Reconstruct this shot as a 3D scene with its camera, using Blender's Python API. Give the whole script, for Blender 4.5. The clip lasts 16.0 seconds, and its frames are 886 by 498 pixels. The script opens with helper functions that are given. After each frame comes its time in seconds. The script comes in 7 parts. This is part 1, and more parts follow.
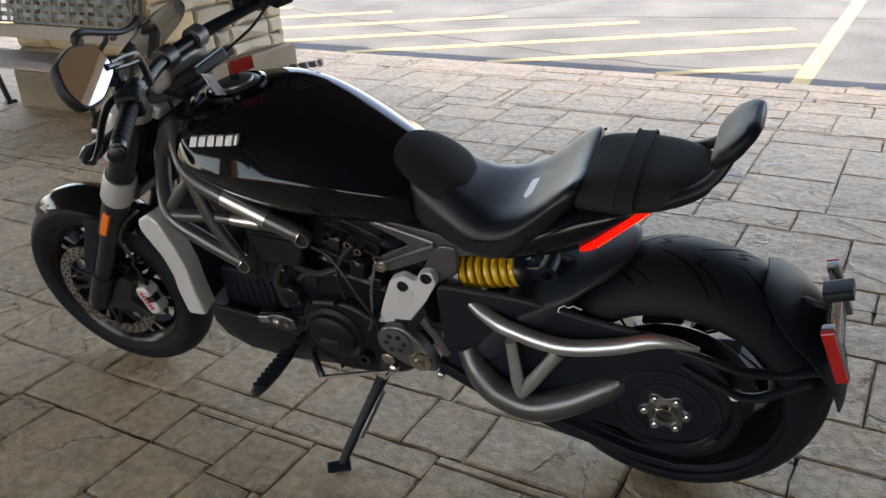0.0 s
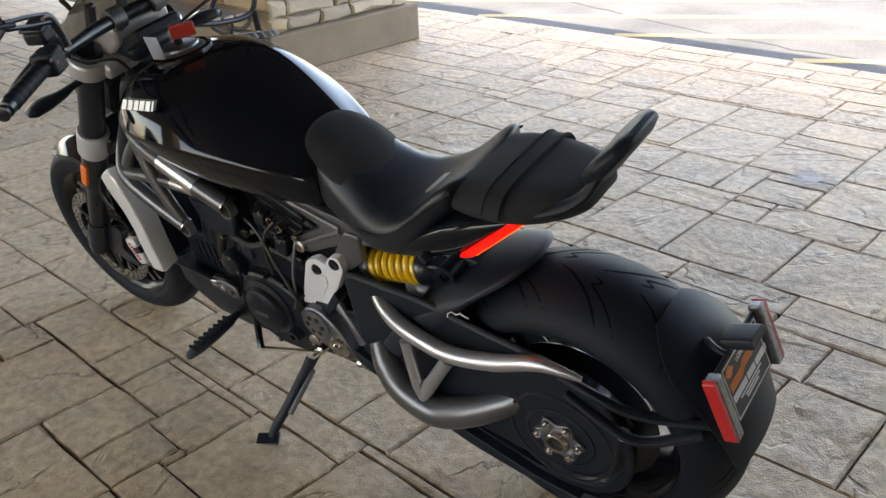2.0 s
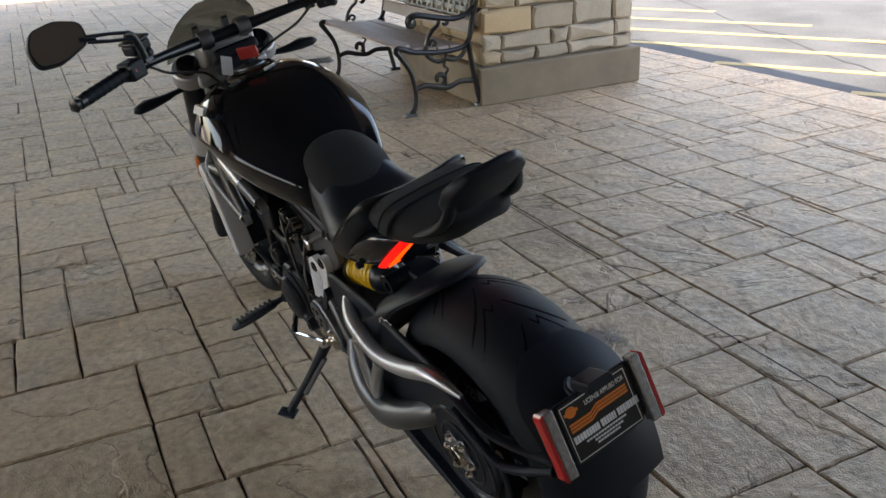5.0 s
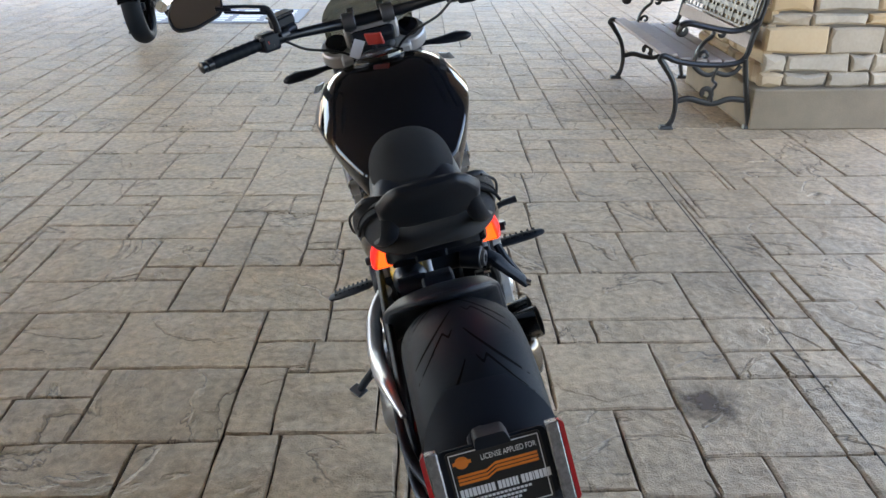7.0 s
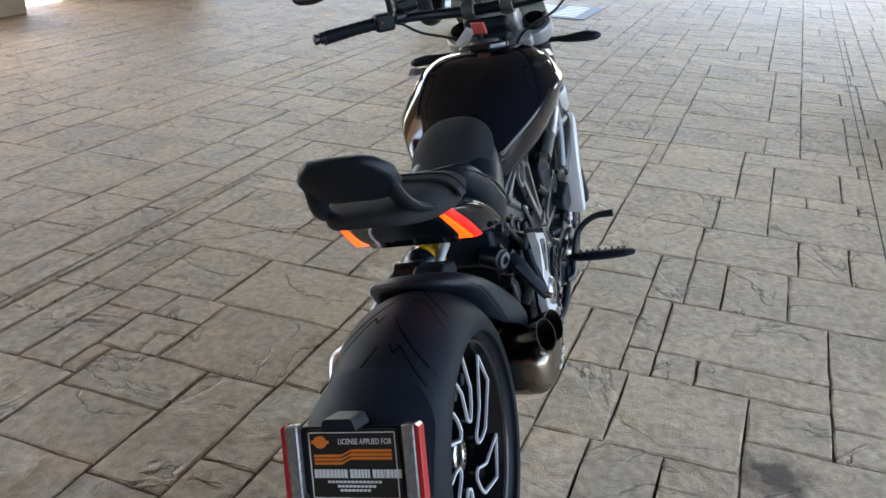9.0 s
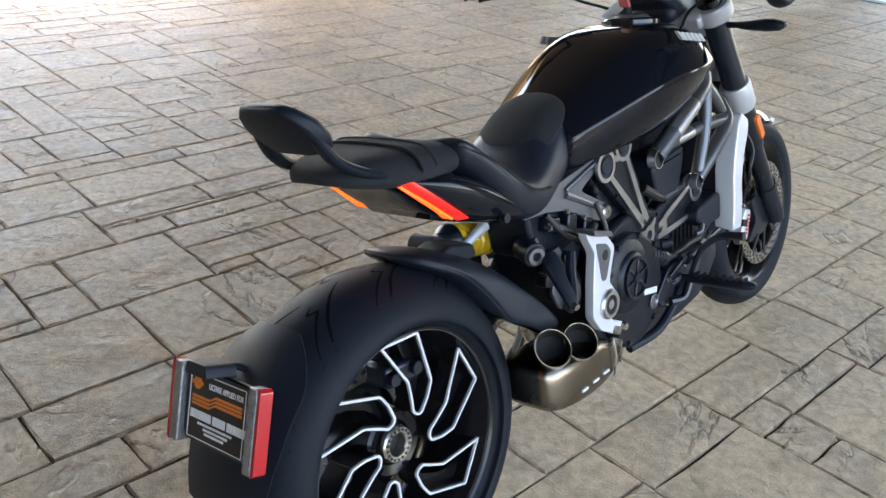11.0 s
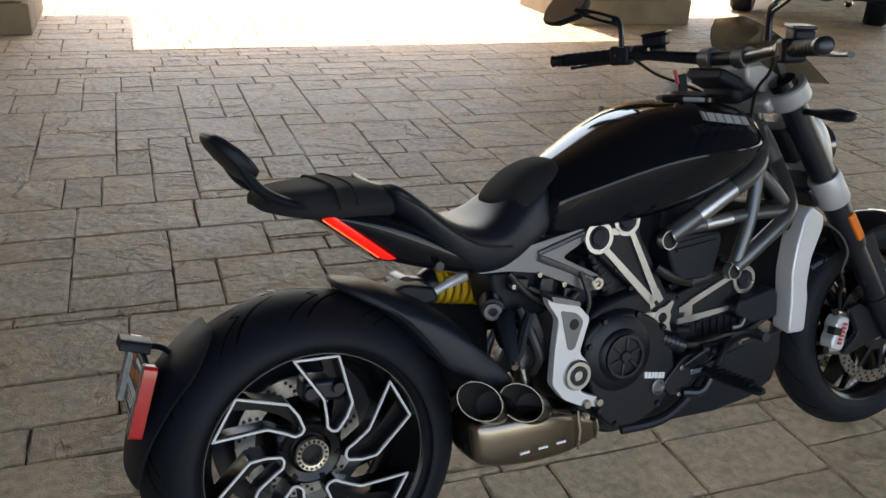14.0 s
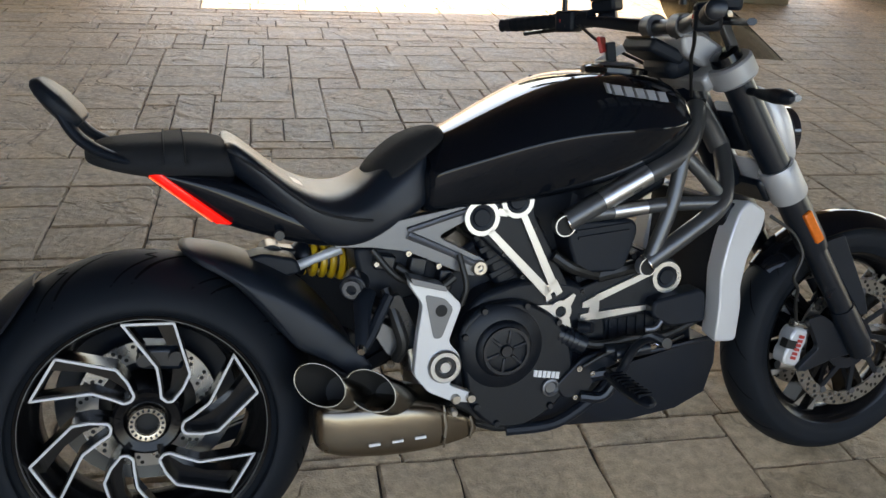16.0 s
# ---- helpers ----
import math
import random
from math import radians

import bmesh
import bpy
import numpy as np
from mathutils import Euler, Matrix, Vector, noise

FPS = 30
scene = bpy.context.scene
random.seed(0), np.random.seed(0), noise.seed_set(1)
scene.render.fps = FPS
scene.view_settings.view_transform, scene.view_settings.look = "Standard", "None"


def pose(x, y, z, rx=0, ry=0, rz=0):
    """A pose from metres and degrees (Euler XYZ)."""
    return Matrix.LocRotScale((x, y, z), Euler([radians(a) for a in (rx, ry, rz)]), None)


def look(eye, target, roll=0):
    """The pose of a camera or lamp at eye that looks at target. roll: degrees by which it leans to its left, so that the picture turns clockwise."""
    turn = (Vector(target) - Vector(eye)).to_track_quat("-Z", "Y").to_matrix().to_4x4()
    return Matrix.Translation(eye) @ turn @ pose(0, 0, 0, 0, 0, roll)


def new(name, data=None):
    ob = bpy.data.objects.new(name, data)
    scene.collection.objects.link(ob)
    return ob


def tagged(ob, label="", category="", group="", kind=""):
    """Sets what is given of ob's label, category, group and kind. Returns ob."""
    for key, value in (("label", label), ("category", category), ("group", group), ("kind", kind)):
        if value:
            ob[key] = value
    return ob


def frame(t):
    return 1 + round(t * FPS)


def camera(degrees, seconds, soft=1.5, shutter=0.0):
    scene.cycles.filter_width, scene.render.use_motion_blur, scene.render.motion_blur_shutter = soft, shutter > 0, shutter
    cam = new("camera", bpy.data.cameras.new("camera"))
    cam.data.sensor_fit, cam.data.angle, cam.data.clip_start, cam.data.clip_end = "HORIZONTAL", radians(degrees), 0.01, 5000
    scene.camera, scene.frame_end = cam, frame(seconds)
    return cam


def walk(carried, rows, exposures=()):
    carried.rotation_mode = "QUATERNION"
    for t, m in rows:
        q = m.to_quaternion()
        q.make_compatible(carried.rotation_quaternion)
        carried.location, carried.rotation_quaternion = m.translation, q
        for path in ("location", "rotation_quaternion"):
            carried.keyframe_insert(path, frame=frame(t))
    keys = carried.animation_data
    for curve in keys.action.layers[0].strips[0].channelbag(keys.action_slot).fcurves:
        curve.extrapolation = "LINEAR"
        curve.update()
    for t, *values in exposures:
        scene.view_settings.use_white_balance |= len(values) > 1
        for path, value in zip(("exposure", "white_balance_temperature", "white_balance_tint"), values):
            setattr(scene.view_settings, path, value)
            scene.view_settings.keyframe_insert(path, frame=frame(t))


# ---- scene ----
cam = camera(54.6, 16.0)
PATH = [
    (0, (0.023, 0.085, 1.38), (-0.913, 1.646, 0.55), -3.2),
    (0.5, (0.19, 0.162, 1.38), (-0.793, 1.677, 0.521), -2.7),
    (1, (0.235, 0.302, 1.361), (-0.8, 1.77, 0.48), -2.6),
    (1.5, (0.258, 0.425, 1.365), (-0.883, 1.789, 0.449), -3.4),
    (2, (0.417, 0.509, 1.372), (-0.834, 1.792, 0.483), -2.6),
    (2.5, (0.532, 0.581, 1.372), (-0.786, 1.814, 0.51), -1.7),
    (3, (0.551, 0.695, 1.353), (-0.815, 1.885, 0.507), -2.0),
    (3.5, (0.718, 0.738, 1.353), (-0.781, 1.797, 0.558), -2.0),
    (4, (0.867, 0.785, 1.37), (-0.723, 1.746, 0.628), -2.5),
    (4.2, (0.895, 0.811, 1.376), (-0.711, 1.742, 0.631), -3.2),
    (6.3, (0.987, 1.382, 1.356), (-0.798, 1.75, 0.532), 0.2),
    (6.5, (0.968, 1.446, 1.347), (-0.835, 1.732, 0.53), -0.1),
    (7, (1.036, 1.626, 1.374), (-0.803, 1.667, 0.588), -0.0),
    (7.5, (1.154, 1.797, 1.385), (-0.682, 1.674, 0.601), 0.7),
    (8, (1.097, 1.907, 1.365), (-0.724, 1.647, 0.581), 0.2),
    (8.5, (0.959, 2.033, 1.369), (-0.835, 1.617, 0.588), 0.5),
    (9, (0.909, 2.244, 1.358), (-0.809, 1.601, 0.561), 1.9),
    (9.5, (0.783, 2.367, 1.339), (-0.837, 1.544, 0.501), 2.7),
    (10, (0.641, 2.456, 1.347), (-0.876, 1.465, 0.502), 2.2),
    (10.2, (0.606, 2.519, 1.349), (-0.854, 1.452, 0.496), 2.2),
    (12.3, (0.076, 2.874, 1.357), (-0.89, 1.39, 0.426), 5.4),
    (12.5, (0.033, 2.87, 1.358), (-0.894, 1.353, 0.441), 5.0),
    (13, (-0.027, 2.971, 1.384), (-0.833, 1.353, 0.527), 4.4),
    (13.5, (-0.068, 3.123, 1.406), (-0.778, 1.439, 0.593), 4.6),
    (14, (-0.123, 3.185, 1.414), (-0.762, 1.476, 0.595), 3.1),
    (14.5, (-0.224, 3.143, 1.386), (-0.865, 1.458, 0.52), 2.9),
    (15, (-0.347, 3.084, 1.388), (-0.973, 1.4, 0.51), 2.8),
    (15.5, (-0.489, 3.151, 1.385), (-1.005, 1.428, 0.51), 3.1),
    (16, (-0.629, 3.183, 1.376), (-1.016, 1.431, 0.492), 3.8),
]
walk(cam, [(t, look(eye, target, roll)) for t, eye, target, roll in PATH],
     exposures=((0.0, 2.82, 8300, 15), (1.0, 2.82, 8300, 15), (1.5, 3.02, 8300, 15), (2.0, 3.32, 8300, 15), (2.5, 2.87, 8300, 15), (3.0, 2.82, 8300, 15), (3.5, 2.87, 8300, 15), (4.2, 2.52, 8300, 15), (6.3, 3.42, 7350, 14), (7.0, 3.52, 7300, 14), (9.0, 3.48, 7300, 14), (10.2, 3.65, 7300, 14), (12.3, 3.67, 8000, 12), (12.8, 3.42, 8000, 12), (13.5, 2.72, 8400, 15), (14.5, 2.57, 8450, 14), (16.0, 2.72, 8450, 14)))

# ---- world, sun, exposure ----
world = bpy.data.worlds.new("world")
scene.world = world
world.use_nodes = True
wn = world.node_tree.nodes
sky = wn.new("ShaderNodeTexSky")
sky.sky_type, sky.sun_disc = "NISHITA", False
sky.sun_elevation, sky.sun_rotation = radians(70), radians(176)
sky.altitude, sky.dust_density = 100, 1.6
wn["Background"].inputs["Strength"].default_value = 0.15
world.node_tree.links.new(sky.outputs["Color"], wn["Background"].inputs["Color"])

sun = new("sun", bpy.data.lights.new("sun", "SUN"))
sun.data.energy, sun.data.angle, sun.data.color = 2.5, radians(0.55), (1.0, 0.95, 0.87)
sun.matrix_world = look((0.25, -3.65, 10.0), (0.0, 0.0, 0.0))


# ---- materials ----
def sock(node, name):
    return node.inputs[name]


def material(name, color, rough=0.5, metal=0.0, vary=0.12, scale=9.0, bump=0.0, grain=180.0, coat=0.0, spec=0.5,
             rough_vary=0.08, emit=None, trans=0.0, random_obj=0.0, alpha=1.0, alt=None):
    """A surface with broad and fine variation in colour, gloss and relief."""
    m = bpy.data.materials.new(name)
    m.use_nodes = True
    t = m.node_tree
    n, l = t.nodes, t.links
    b = n["Principled BSDF"]
    geo = n.new("ShaderNodeTexCoord")
    big, fine = n.new("ShaderNodeTexNoise"), n.new("ShaderNodeTexNoise")
    sock(big, "Scale").default_value, sock(big, "Detail").default_value = scale, 5
    sock(fine, "Scale").default_value, sock(fine, "Detail").default_value = grain, 3
    l.new(geo.outputs["Object"], sock(big, "Vector"))
    l.new(geo.outputs["Object"], sock(fine, "Vector"))
    mix = n.new("ShaderNodeMix")
    mix.data_type = "RGBA"
    dark = tuple(c * (1 - vary) for c in color)
    light = tuple(min(1.0, c * (1 + vary)) for c in color)
    mix.inputs["A"].default_value, mix.inputs["B"].default_value = (*dark, 1), (*light, 1)
    add = n.new("ShaderNodeMath")
    add.operation = "MULTIPLY_ADD"
    l.new(fine.outputs["Fac"], add.inputs[0])
    add.inputs[1].default_value = 0.5
    sub = n.new("ShaderNodeMath")
    sub.operation = "SUBTRACT"
    l.new(big.outputs["Fac"], sub.inputs[0])
    sub.inputs[1].default_value = 0.25
    l.new(sub.outputs[0], add.inputs[2])
    l.new(add.outputs[0], mix.inputs["Factor"])
    out = mix.outputs["Result"]
    if random_obj:
        info, hsv = n.new("ShaderNodeObjectInfo"), n.new("ShaderNodeHueSaturation")
        span = n.new("ShaderNodeMapRange")
        sock(span, "To Min").default_value, sock(span, "To Max").default_value = 1 - random_obj, 1 + random_obj
        l.new(info.outputs["Random"], sock(span, "Value"))
        l.new(span.outputs["Result"], sock(hsv, "Value"))
        l.new(out, sock(hsv, "Color"))
        out = hsv.outputs["Color"]
        if alt:
            # every few pieces take on a second colour
            tint, pick, wrap = n.new("ShaderNodeMix"), n.new("ShaderNodeMapRange"), n.new("ShaderNodeMath")
            tint.data_type, wrap.operation = "RGBA", "PINGPONG"
            l.new(info.outputs["Random"], wrap.inputs[0])
            wrap.inputs[1].default_value = 0.11
            sock(pick, "From Min").default_value, sock(pick, "From Max").default_value = 0.06, 0.11
            sock(pick, "To Max").default_value = 0.8
            l.new(wrap.outputs[0], sock(pick, "Value"))
            l.new(pick.outputs["Result"], tint.inputs["Factor"])
            l.new(out, tint.inputs["A"])
            tint.inputs["B"].default_value = (*alt, 1)
            out = tint.outputs["Result"]
    l.new(out, sock(b, "Base Color"))
    r = n.new("ShaderNodeMapRange")
    sock(r, "To Min").default_value = max(0.02, rough - rough_vary)
    sock(r, "To Max").default_value = min(1.0, rough + rough_vary)
    l.new(big.outputs["Fac"], sock(r, "Value"))
    l.new(r.outputs["Result"], sock(b, "Roughness"))
    sock(b, "Metallic").default_value = metal
    sock(b, "Coat Weight").default_value, sock(b, "Coat Roughness").default_value = coat, 0.03
    sock(b, "Specular IOR Level").default_value = spec
    sock(b, "Transmission Weight").default_value = trans
    sock(b, "Alpha").default_value = alpha
    if bump:
        bn = n.new("ShaderNodeBump")
        sock(bn, "Strength").default_value, sock(bn, "Distance").default_value = min(1.0, bump), 0.002
        l.new(fine.outputs["Fac"], sock(bn, "Height"))
        l.new(bn.outputs["Normal"], sock(b, "Normal"))
    if emit:
        sock(b, "Emission Color").default_value, sock(b, "Emission Strength").default_value = (*emit[:3], 1), emit[3]
    return m


def paving_material(name, tan, grey, relief, island=False):
    """Stamped concrete: slate relief turned anew on each stone, broken ledges darker along the step, stains and sandy
    grain.
    """
    m = bpy.data.materials.new(name)
    m.use_nodes = True
    n, l = m.node_tree.nodes, m.node_tree.links
    b = n["Principled BSDF"]
    geo, info = n.new("ShaderNodeNewGeometry"), n.new("ShaderNodeObjectInfo")
    rand = geo.outputs["Random Per Island"] if island else info.outputs["Random"]
    turn, angle, shift = n.new("ShaderNodeVectorRotate"), n.new("ShaderNodeMath"), n.new("ShaderNodeCombineXYZ")
    turn.rotation_type, angle.operation = "Z_AXIS", "MULTIPLY"
    l.new(rand, angle.inputs[0])
    angle.inputs[1].default_value = 40.0
    l.new(geo.outputs["Position"], sock(turn, "Vector"))
    l.new(angle.outputs[0], sock(turn, "Angle"))
    l.new(angle.outputs[0], sock(shift, "Z"))
    moved, drawn = n.new("ShaderNodeVectorMath"), n.new("ShaderNodeVectorMath")
    l.new(turn.outputs[0], moved.inputs[0])
    l.new(shift.outputs[0], moved.inputs[1])
    drawn.operation = "MULTIPLY"
    l.new(moved.outputs[0], drawn.inputs[0])
    drawn.inputs[1].default_value = (0.8, 1.3, 1.0)

    def noise_tex(scale, detail, distortion=0.0, source=None):
        q = n.new("ShaderNodeTexNoise")
        sock(q, "Scale").default_value, sock(q, "Detail").default_value, sock(q, "Distortion").default_value = scale, detail, distortion
        l.new(source or geo.outputs["Position"], sock(q, "Vector"))
        return q.outputs["Fac"]

    def calc(op, x, y, z=None, clamp=False):
        q = n.new("ShaderNodeMath")
        q.operation, q.use_clamp = op, clamp
        for k, v in enumerate((x, y, z)):
            if v is None:
                continue
            if isinstance(v, (int, float)):
                q.inputs[k].default_value = v
            else:
                l.new(v, q.inputs[k])
        return q.outputs[0]

    broad, mottle = noise_tex(0.55, 4), noise_tex(4.5, 7, 0.8)
    speck, sand = noise_tex(34, 9, 0.4), noise_tex(190, 3)
    slate = noise_tex(5.0, 10, 0.5, drawn.outputs[0])
    warp = noise_tex(2.4, 5, 0.6, drawn.outputs[0])
    gate = noise_tex(4.0, 2, 0.0, moved.outputs[0])
    # ledges: a step where the warped field crosses its middle, with a darker line along it
    step = calc("MULTIPLY_ADD", warp, 48.0, -23.4, True)
    off = calc("ABSOLUTE", calc("SUBTRACT", warp, 0.487), None)
    line = calc("SUBTRACT", 1.0, calc("MULTIPLY", off, 130.0), None, True)
    open_ = calc("MULTIPLY_ADD", gate, 9.0, -4.0, True)
    line = calc("MULTIPLY", line, open_)
    step = calc("MULTIPLY", step, calc("MULTIPLY_ADD", open_, 0.8, 0.2))
    ramp = n.new("ShaderNodeValToRGB")
    ramp.color_ramp.elements[0].position, ramp.color_ramp.elements[1].position = 0.36, 0.66
    ramp.color_ramp.elements[0].color, ramp.color_ramp.elements[1].color = (*grey, 1), (*tan, 1)
    l.new(calc("MULTIPLY_ADD", mottle, 0.45, calc("MULTIPLY", broad, 0.55)), sock(ramp, "Fac"))
    value = calc("MULTIPLY_ADD", mottle, 0.55, calc("MULTIPLY_ADD", rand, 0.16, 0.335))
    value = calc("MULTIPLY_ADD", sand, 0.60, calc("MULTIPLY_ADD", speck, 1.20, calc("SUBTRACT", value, 0.650)))
    value = calc("MULTIPLY", value, calc("MULTIPLY_ADD", line, -0.66, 1.0))
    hsv = n.new("ShaderNodeHueSaturation")
    l.new(value, sock(hsv, "Value"))
    l.new(ramp.outputs["Color"], sock(hsv, "Color"))
    l.new(hsv.outputs["Color"], sock(b, "Base Color"))
    rg = n.new("ShaderNodeMapRange")
    sock(rg, "To Min").default_value, sock(rg, "To Max").default_value = 0.42, 0.80
    l.new(mottle, sock(rg, "Value"))
    l.new(rg.outputs["Result"], sock(b, "Roughness"))
    height = calc("MULTIPLY_ADD", sand, 0.14, calc("MULTIPLY_ADD", speck, 0.24, calc("MULTIPLY_ADD", step, 0.34, slate)))
    bn = n.new("ShaderNodeBump")
    sock(bn, "Strength").default_value, sock(bn, "Distance").default_value = relief, 0.031
    l.new(height, sock(bn, "Height"))
    l.new(bn.outputs["Normal"], sock(b, "Normal"))
    return m


M_STONE = paving_material("stamped_concrete", (0.51, 0.362, 0.222), (0.420, 0.312, 0.203), 0.88)
M_STONE_FAR = paving_material("stamped_concrete_outer", (0.51, 0.362, 0.222), (0.420, 0.312, 0.203), 0.88, True)
M_JOINT = material("joint_dirt", (0.044, 0.034, 0.026), 0.95, vary=0.7, scale=5, bump=0.6)
M_SEALANT = material("tan_joint_sealant", (0.22, 0.145, 0.085), 0.8, vary=0.35, scale=6, bump=0.4, grain=120)
M_GLOSS = material("gloss_black_paint", (0.0028, 0.0038, 0.0058), 0.085, vary=0.1, rough_vary=0.02, spec=0.36)
M_TANK = material("gloss_black_tank_paint", (0.0042, 0.0058, 0.0088), 0.07, vary=0.1, rough_vary=0.015, spec=0.32)
M_PANEL = material("dark_panel_paint", (0.004, 0.004, 0.0045), 0.13, vary=0.15, rough_vary=0.03)
M_MATT = material("matt_black_plastic", (0.0049, 0.0083, 0.0143), 0.50, vary=0.25, bump=0.15, grain=700, spec=0.28)
M_SATIN = material("satin_black_metal", (0.0049, 0.0083, 0.0140), 0.30, vary=0.25, bump=0.06, grain=400)
M_ENGINE = material("black_engine_casting", (0.0033, 0.0057, 0.0099), 0.34, spec=0.32, vary=0.3, scale=14, bump=0.35, grain=520)
M_SEAT = material("black_vinyl_seat", (0.0053, 0.0092, 0.0162), 0.38, vary=0.2, bump=0.25, grain=900)
M_HUGGER = material("satin_grained_plastic", (0.0058, 0.0099, 0.0168), 0.47, vary=0.2, bump=0.12, grain=900, spec=0.35)
M_SUEDE = material("black_suede_pad", (0.0052, 0.0066, 0.0092), 0.85, vary=0.25, bump=0.5, grain=1200)
M_RUBBER = material("tyre_rubber", (0.0042, 0.0070, 0.0112), 0.60, spec=0.20, vary=0.25, scale=16, bump=0.2, grain=500)
# Painted shade of the tread grooves, darker than the rubber.
M_GROOVE = material("groove_shade", (0.002, 0.002, 0.002), 0.95, spec=0.1)
M_RIM = material("black_rim_paint", (0.005, 0.005, 0.0058), 0.22, vary=0.1, spec=0.3)
M_SILVER = material("silver_paint", (0.60, 0.605, 0.62), 0.36, metal=0.3, vary=0.06, bump=0.05, grain=900)
M_BADGE = material("satin_badge_silver", (0.42, 0.43, 0.45), 0.4, metal=0.5, vary=0.06)
M_ALU = material("machined_aluminium", (0.56, 0.565, 0.575), 0.30, metal=1.0, vary=0.06, bump=0.05, grain=600)
M_GREY = material("grey_anodised_cast", (0.155, 0.160, 0.172), 0.38, metal=0.8, vary=0.12, bump=0.1, grain=500)
M_TUBE = material("satin_silver_tube", (0.50, 0.51, 0.53), 0.34, metal=0.85, vary=0.08, bump=0.05, grain=700)
M_FRAME = material("graphite_frame_paint", (0.115, 0.118, 0.122), 0.33, metal=0.7, vary=0.12, bump=0.05, grain=700)
M_BRONZE = material("bronze_tinted_steel", (0.235, 0.20, 0.16), 0.25, metal=1.0, vary=0.22, scale=6, bump=0.06, grain=500)
M_STEEL = material("brushed_steel", (0.50, 0.47, 0.43), 0.26, metal=1.0, vary=0.12, scale=6, bump=0.06, grain=500)
M_TIPWALL = material("smoked_steel", (0.20, 0.19, 0.175), 0.24, metal=1.0, vary=0.15, scale=8, bump=0.05, grain=500)
M_CHROME = material("chrome", (0.85, 0.85, 0.86), 0.06, metal=1.0, vary=0.03)
# Near-black colour standing in for shade inside holes, bores and pipes.
M_HOLE = material("near_black_shade", (0.006, 0.006, 0.006), 0.7)
M_SPRING = material("yellow_spring_paint", (0.62, 0.37, 0.018), 0.3, vary=0.1, coat=0.4)
M_DISC = material("brake_disc_steel", (0.42, 0.41, 0.40), 0.28, metal=1.0, vary=0.1, scale=20)
M_RED = material("red_lens", (0.42, 0.012, 0.016), 0.16, vary=0.12, scale=60, coat=0.6)
M_TAIL = material("lit_tail_lens", (0.7, 0.012, 0.008), 0.2, emit=(1.0, 0.010, 0.008, 0.12))
M_TAILHOT = material("lit_tail_core", (0.85, 0.1, 0.01), 0.2, emit=(1.0, 0.07, 0.008, 0.30))
M_AMBER = material("amber_reflector", (0.75, 0.16, 0.02), 0.2, vary=0.2, scale=90, coat=0.5)
M_CLEAR = material("clear_ribbed_lens", (0.27, 0.27, 0.275), 0.12, metal=0.6, vary=0.6, scale=120, bump=0.5, grain=500)
M_SMOKE = material("smoked_screen", (0.16, 0.155, 0.12), 0.05, trans=0.92, vary=0.05, rough_vary=0.01)
M_MIRROR = material("mirror_glass", (0.9, 0.9, 0.9), 0.02, metal=1.0, vary=0.01, rough_vary=0.005)
M_GLASS = material("display_glass", (0.012, 0.012, 0.016), 0.05, coat=1.0, rough_vary=0.01)
M_PLATE = material("black_plate_print", (0.012, 0.012, 0.012), 0.3, vary=0.1)
M_WHITE = material("white_print", (0.72, 0.72, 0.72), 0.4, vary=0.04)
M_ORANGE = material("orange_print", (0.72, 0.19, 0.025), 0.4, vary=0.04)
M_REDTAG = material("red_key_tag", (0.42, 0.035, 0.03), 0.45, vary=0.15)
M_IRON = material("black_cast_iron", (0.012, 0.012, 0.013), 0.36, metal=0.2, vary=0.3, bump=0.3, grain=260)
M_SLAT = material("weathered_bench_slat", (0.34, 0.28, 0.25), 0.6, vary=0.22, scale=30, bump=0.3, grain=240)
M_BLOCK = material("tan_stone", (0.42, 0.345, 0.255), 0.85, vary=0.3, scale=7, bump=1.0, grain=55, random_obj=0.22, alt=(0.50, 0.325, 0.15))
M_MORTAR = material("grey_mortar", (0.17, 0.145, 0.115), 0.95, vary=0.25, bump=0.8, grain=200)
M_PLINTH = material("weathered_concrete_plinth", (0.205, 0.158, 0.106), 0.85, vary=0.5, scale=4, bump=0.6, grain=150)
M_ASPHALT = material("asphalt", (0.054, 0.057, 0.060), 0.85, vary=0.95, scale=1.6, bump=1.0, grain=45)
M_YELLOW = material("worn_yellow_line", (0.30, 0.235, 0.10), 0.75, vary=0.4, scale=14, bump=0.4)
M_CRACK = material("crack_filler", (0.02, 0.02, 0.02), 0.8)
M_YOKE = material("light_grey_yoke_paint", (0.36, 0.36, 0.365), 0.38, metal=0.4, vary=0.06, bump=0.05, grain=700)
M_CLAMP = material("satin_silver_clamp_paint", (0.44, 0.445, 0.455), 0.40, metal=0.35, vary=0.06, bump=0.05, grain=900)
M_EDGE = material("diamond_cut_edge", (0.58, 0.585, 0.60), 0.38, metal=0.1, vary=0.05)
M_CEIL = material("canopy_soffit", (0.070, 0.068, 0.068), 0.75, vary=0.08, scale=2)
M_WALL = material("tan_render_wall", (0.15, 0.125, 0.10), 0.8, vary=0.1, scale=1.5, bump=0.3)
M_ROOFEDGE = material("canopy_fascia", (0.40, 0.33, 0.26), 0.7, vary=0.12, scale=3)
M_BODY = material("dark_blue_car_paint", (0.012, 0.02, 0.045), 0.15, coat=0.8)
M_CABLE = material("black_cable", (0.01, 0.01, 0.01), 0.45)
M_GREYMAT = material("grey_sign_sheet", (0.16, 0.17, 0.20), 0.6, vary=0.2)


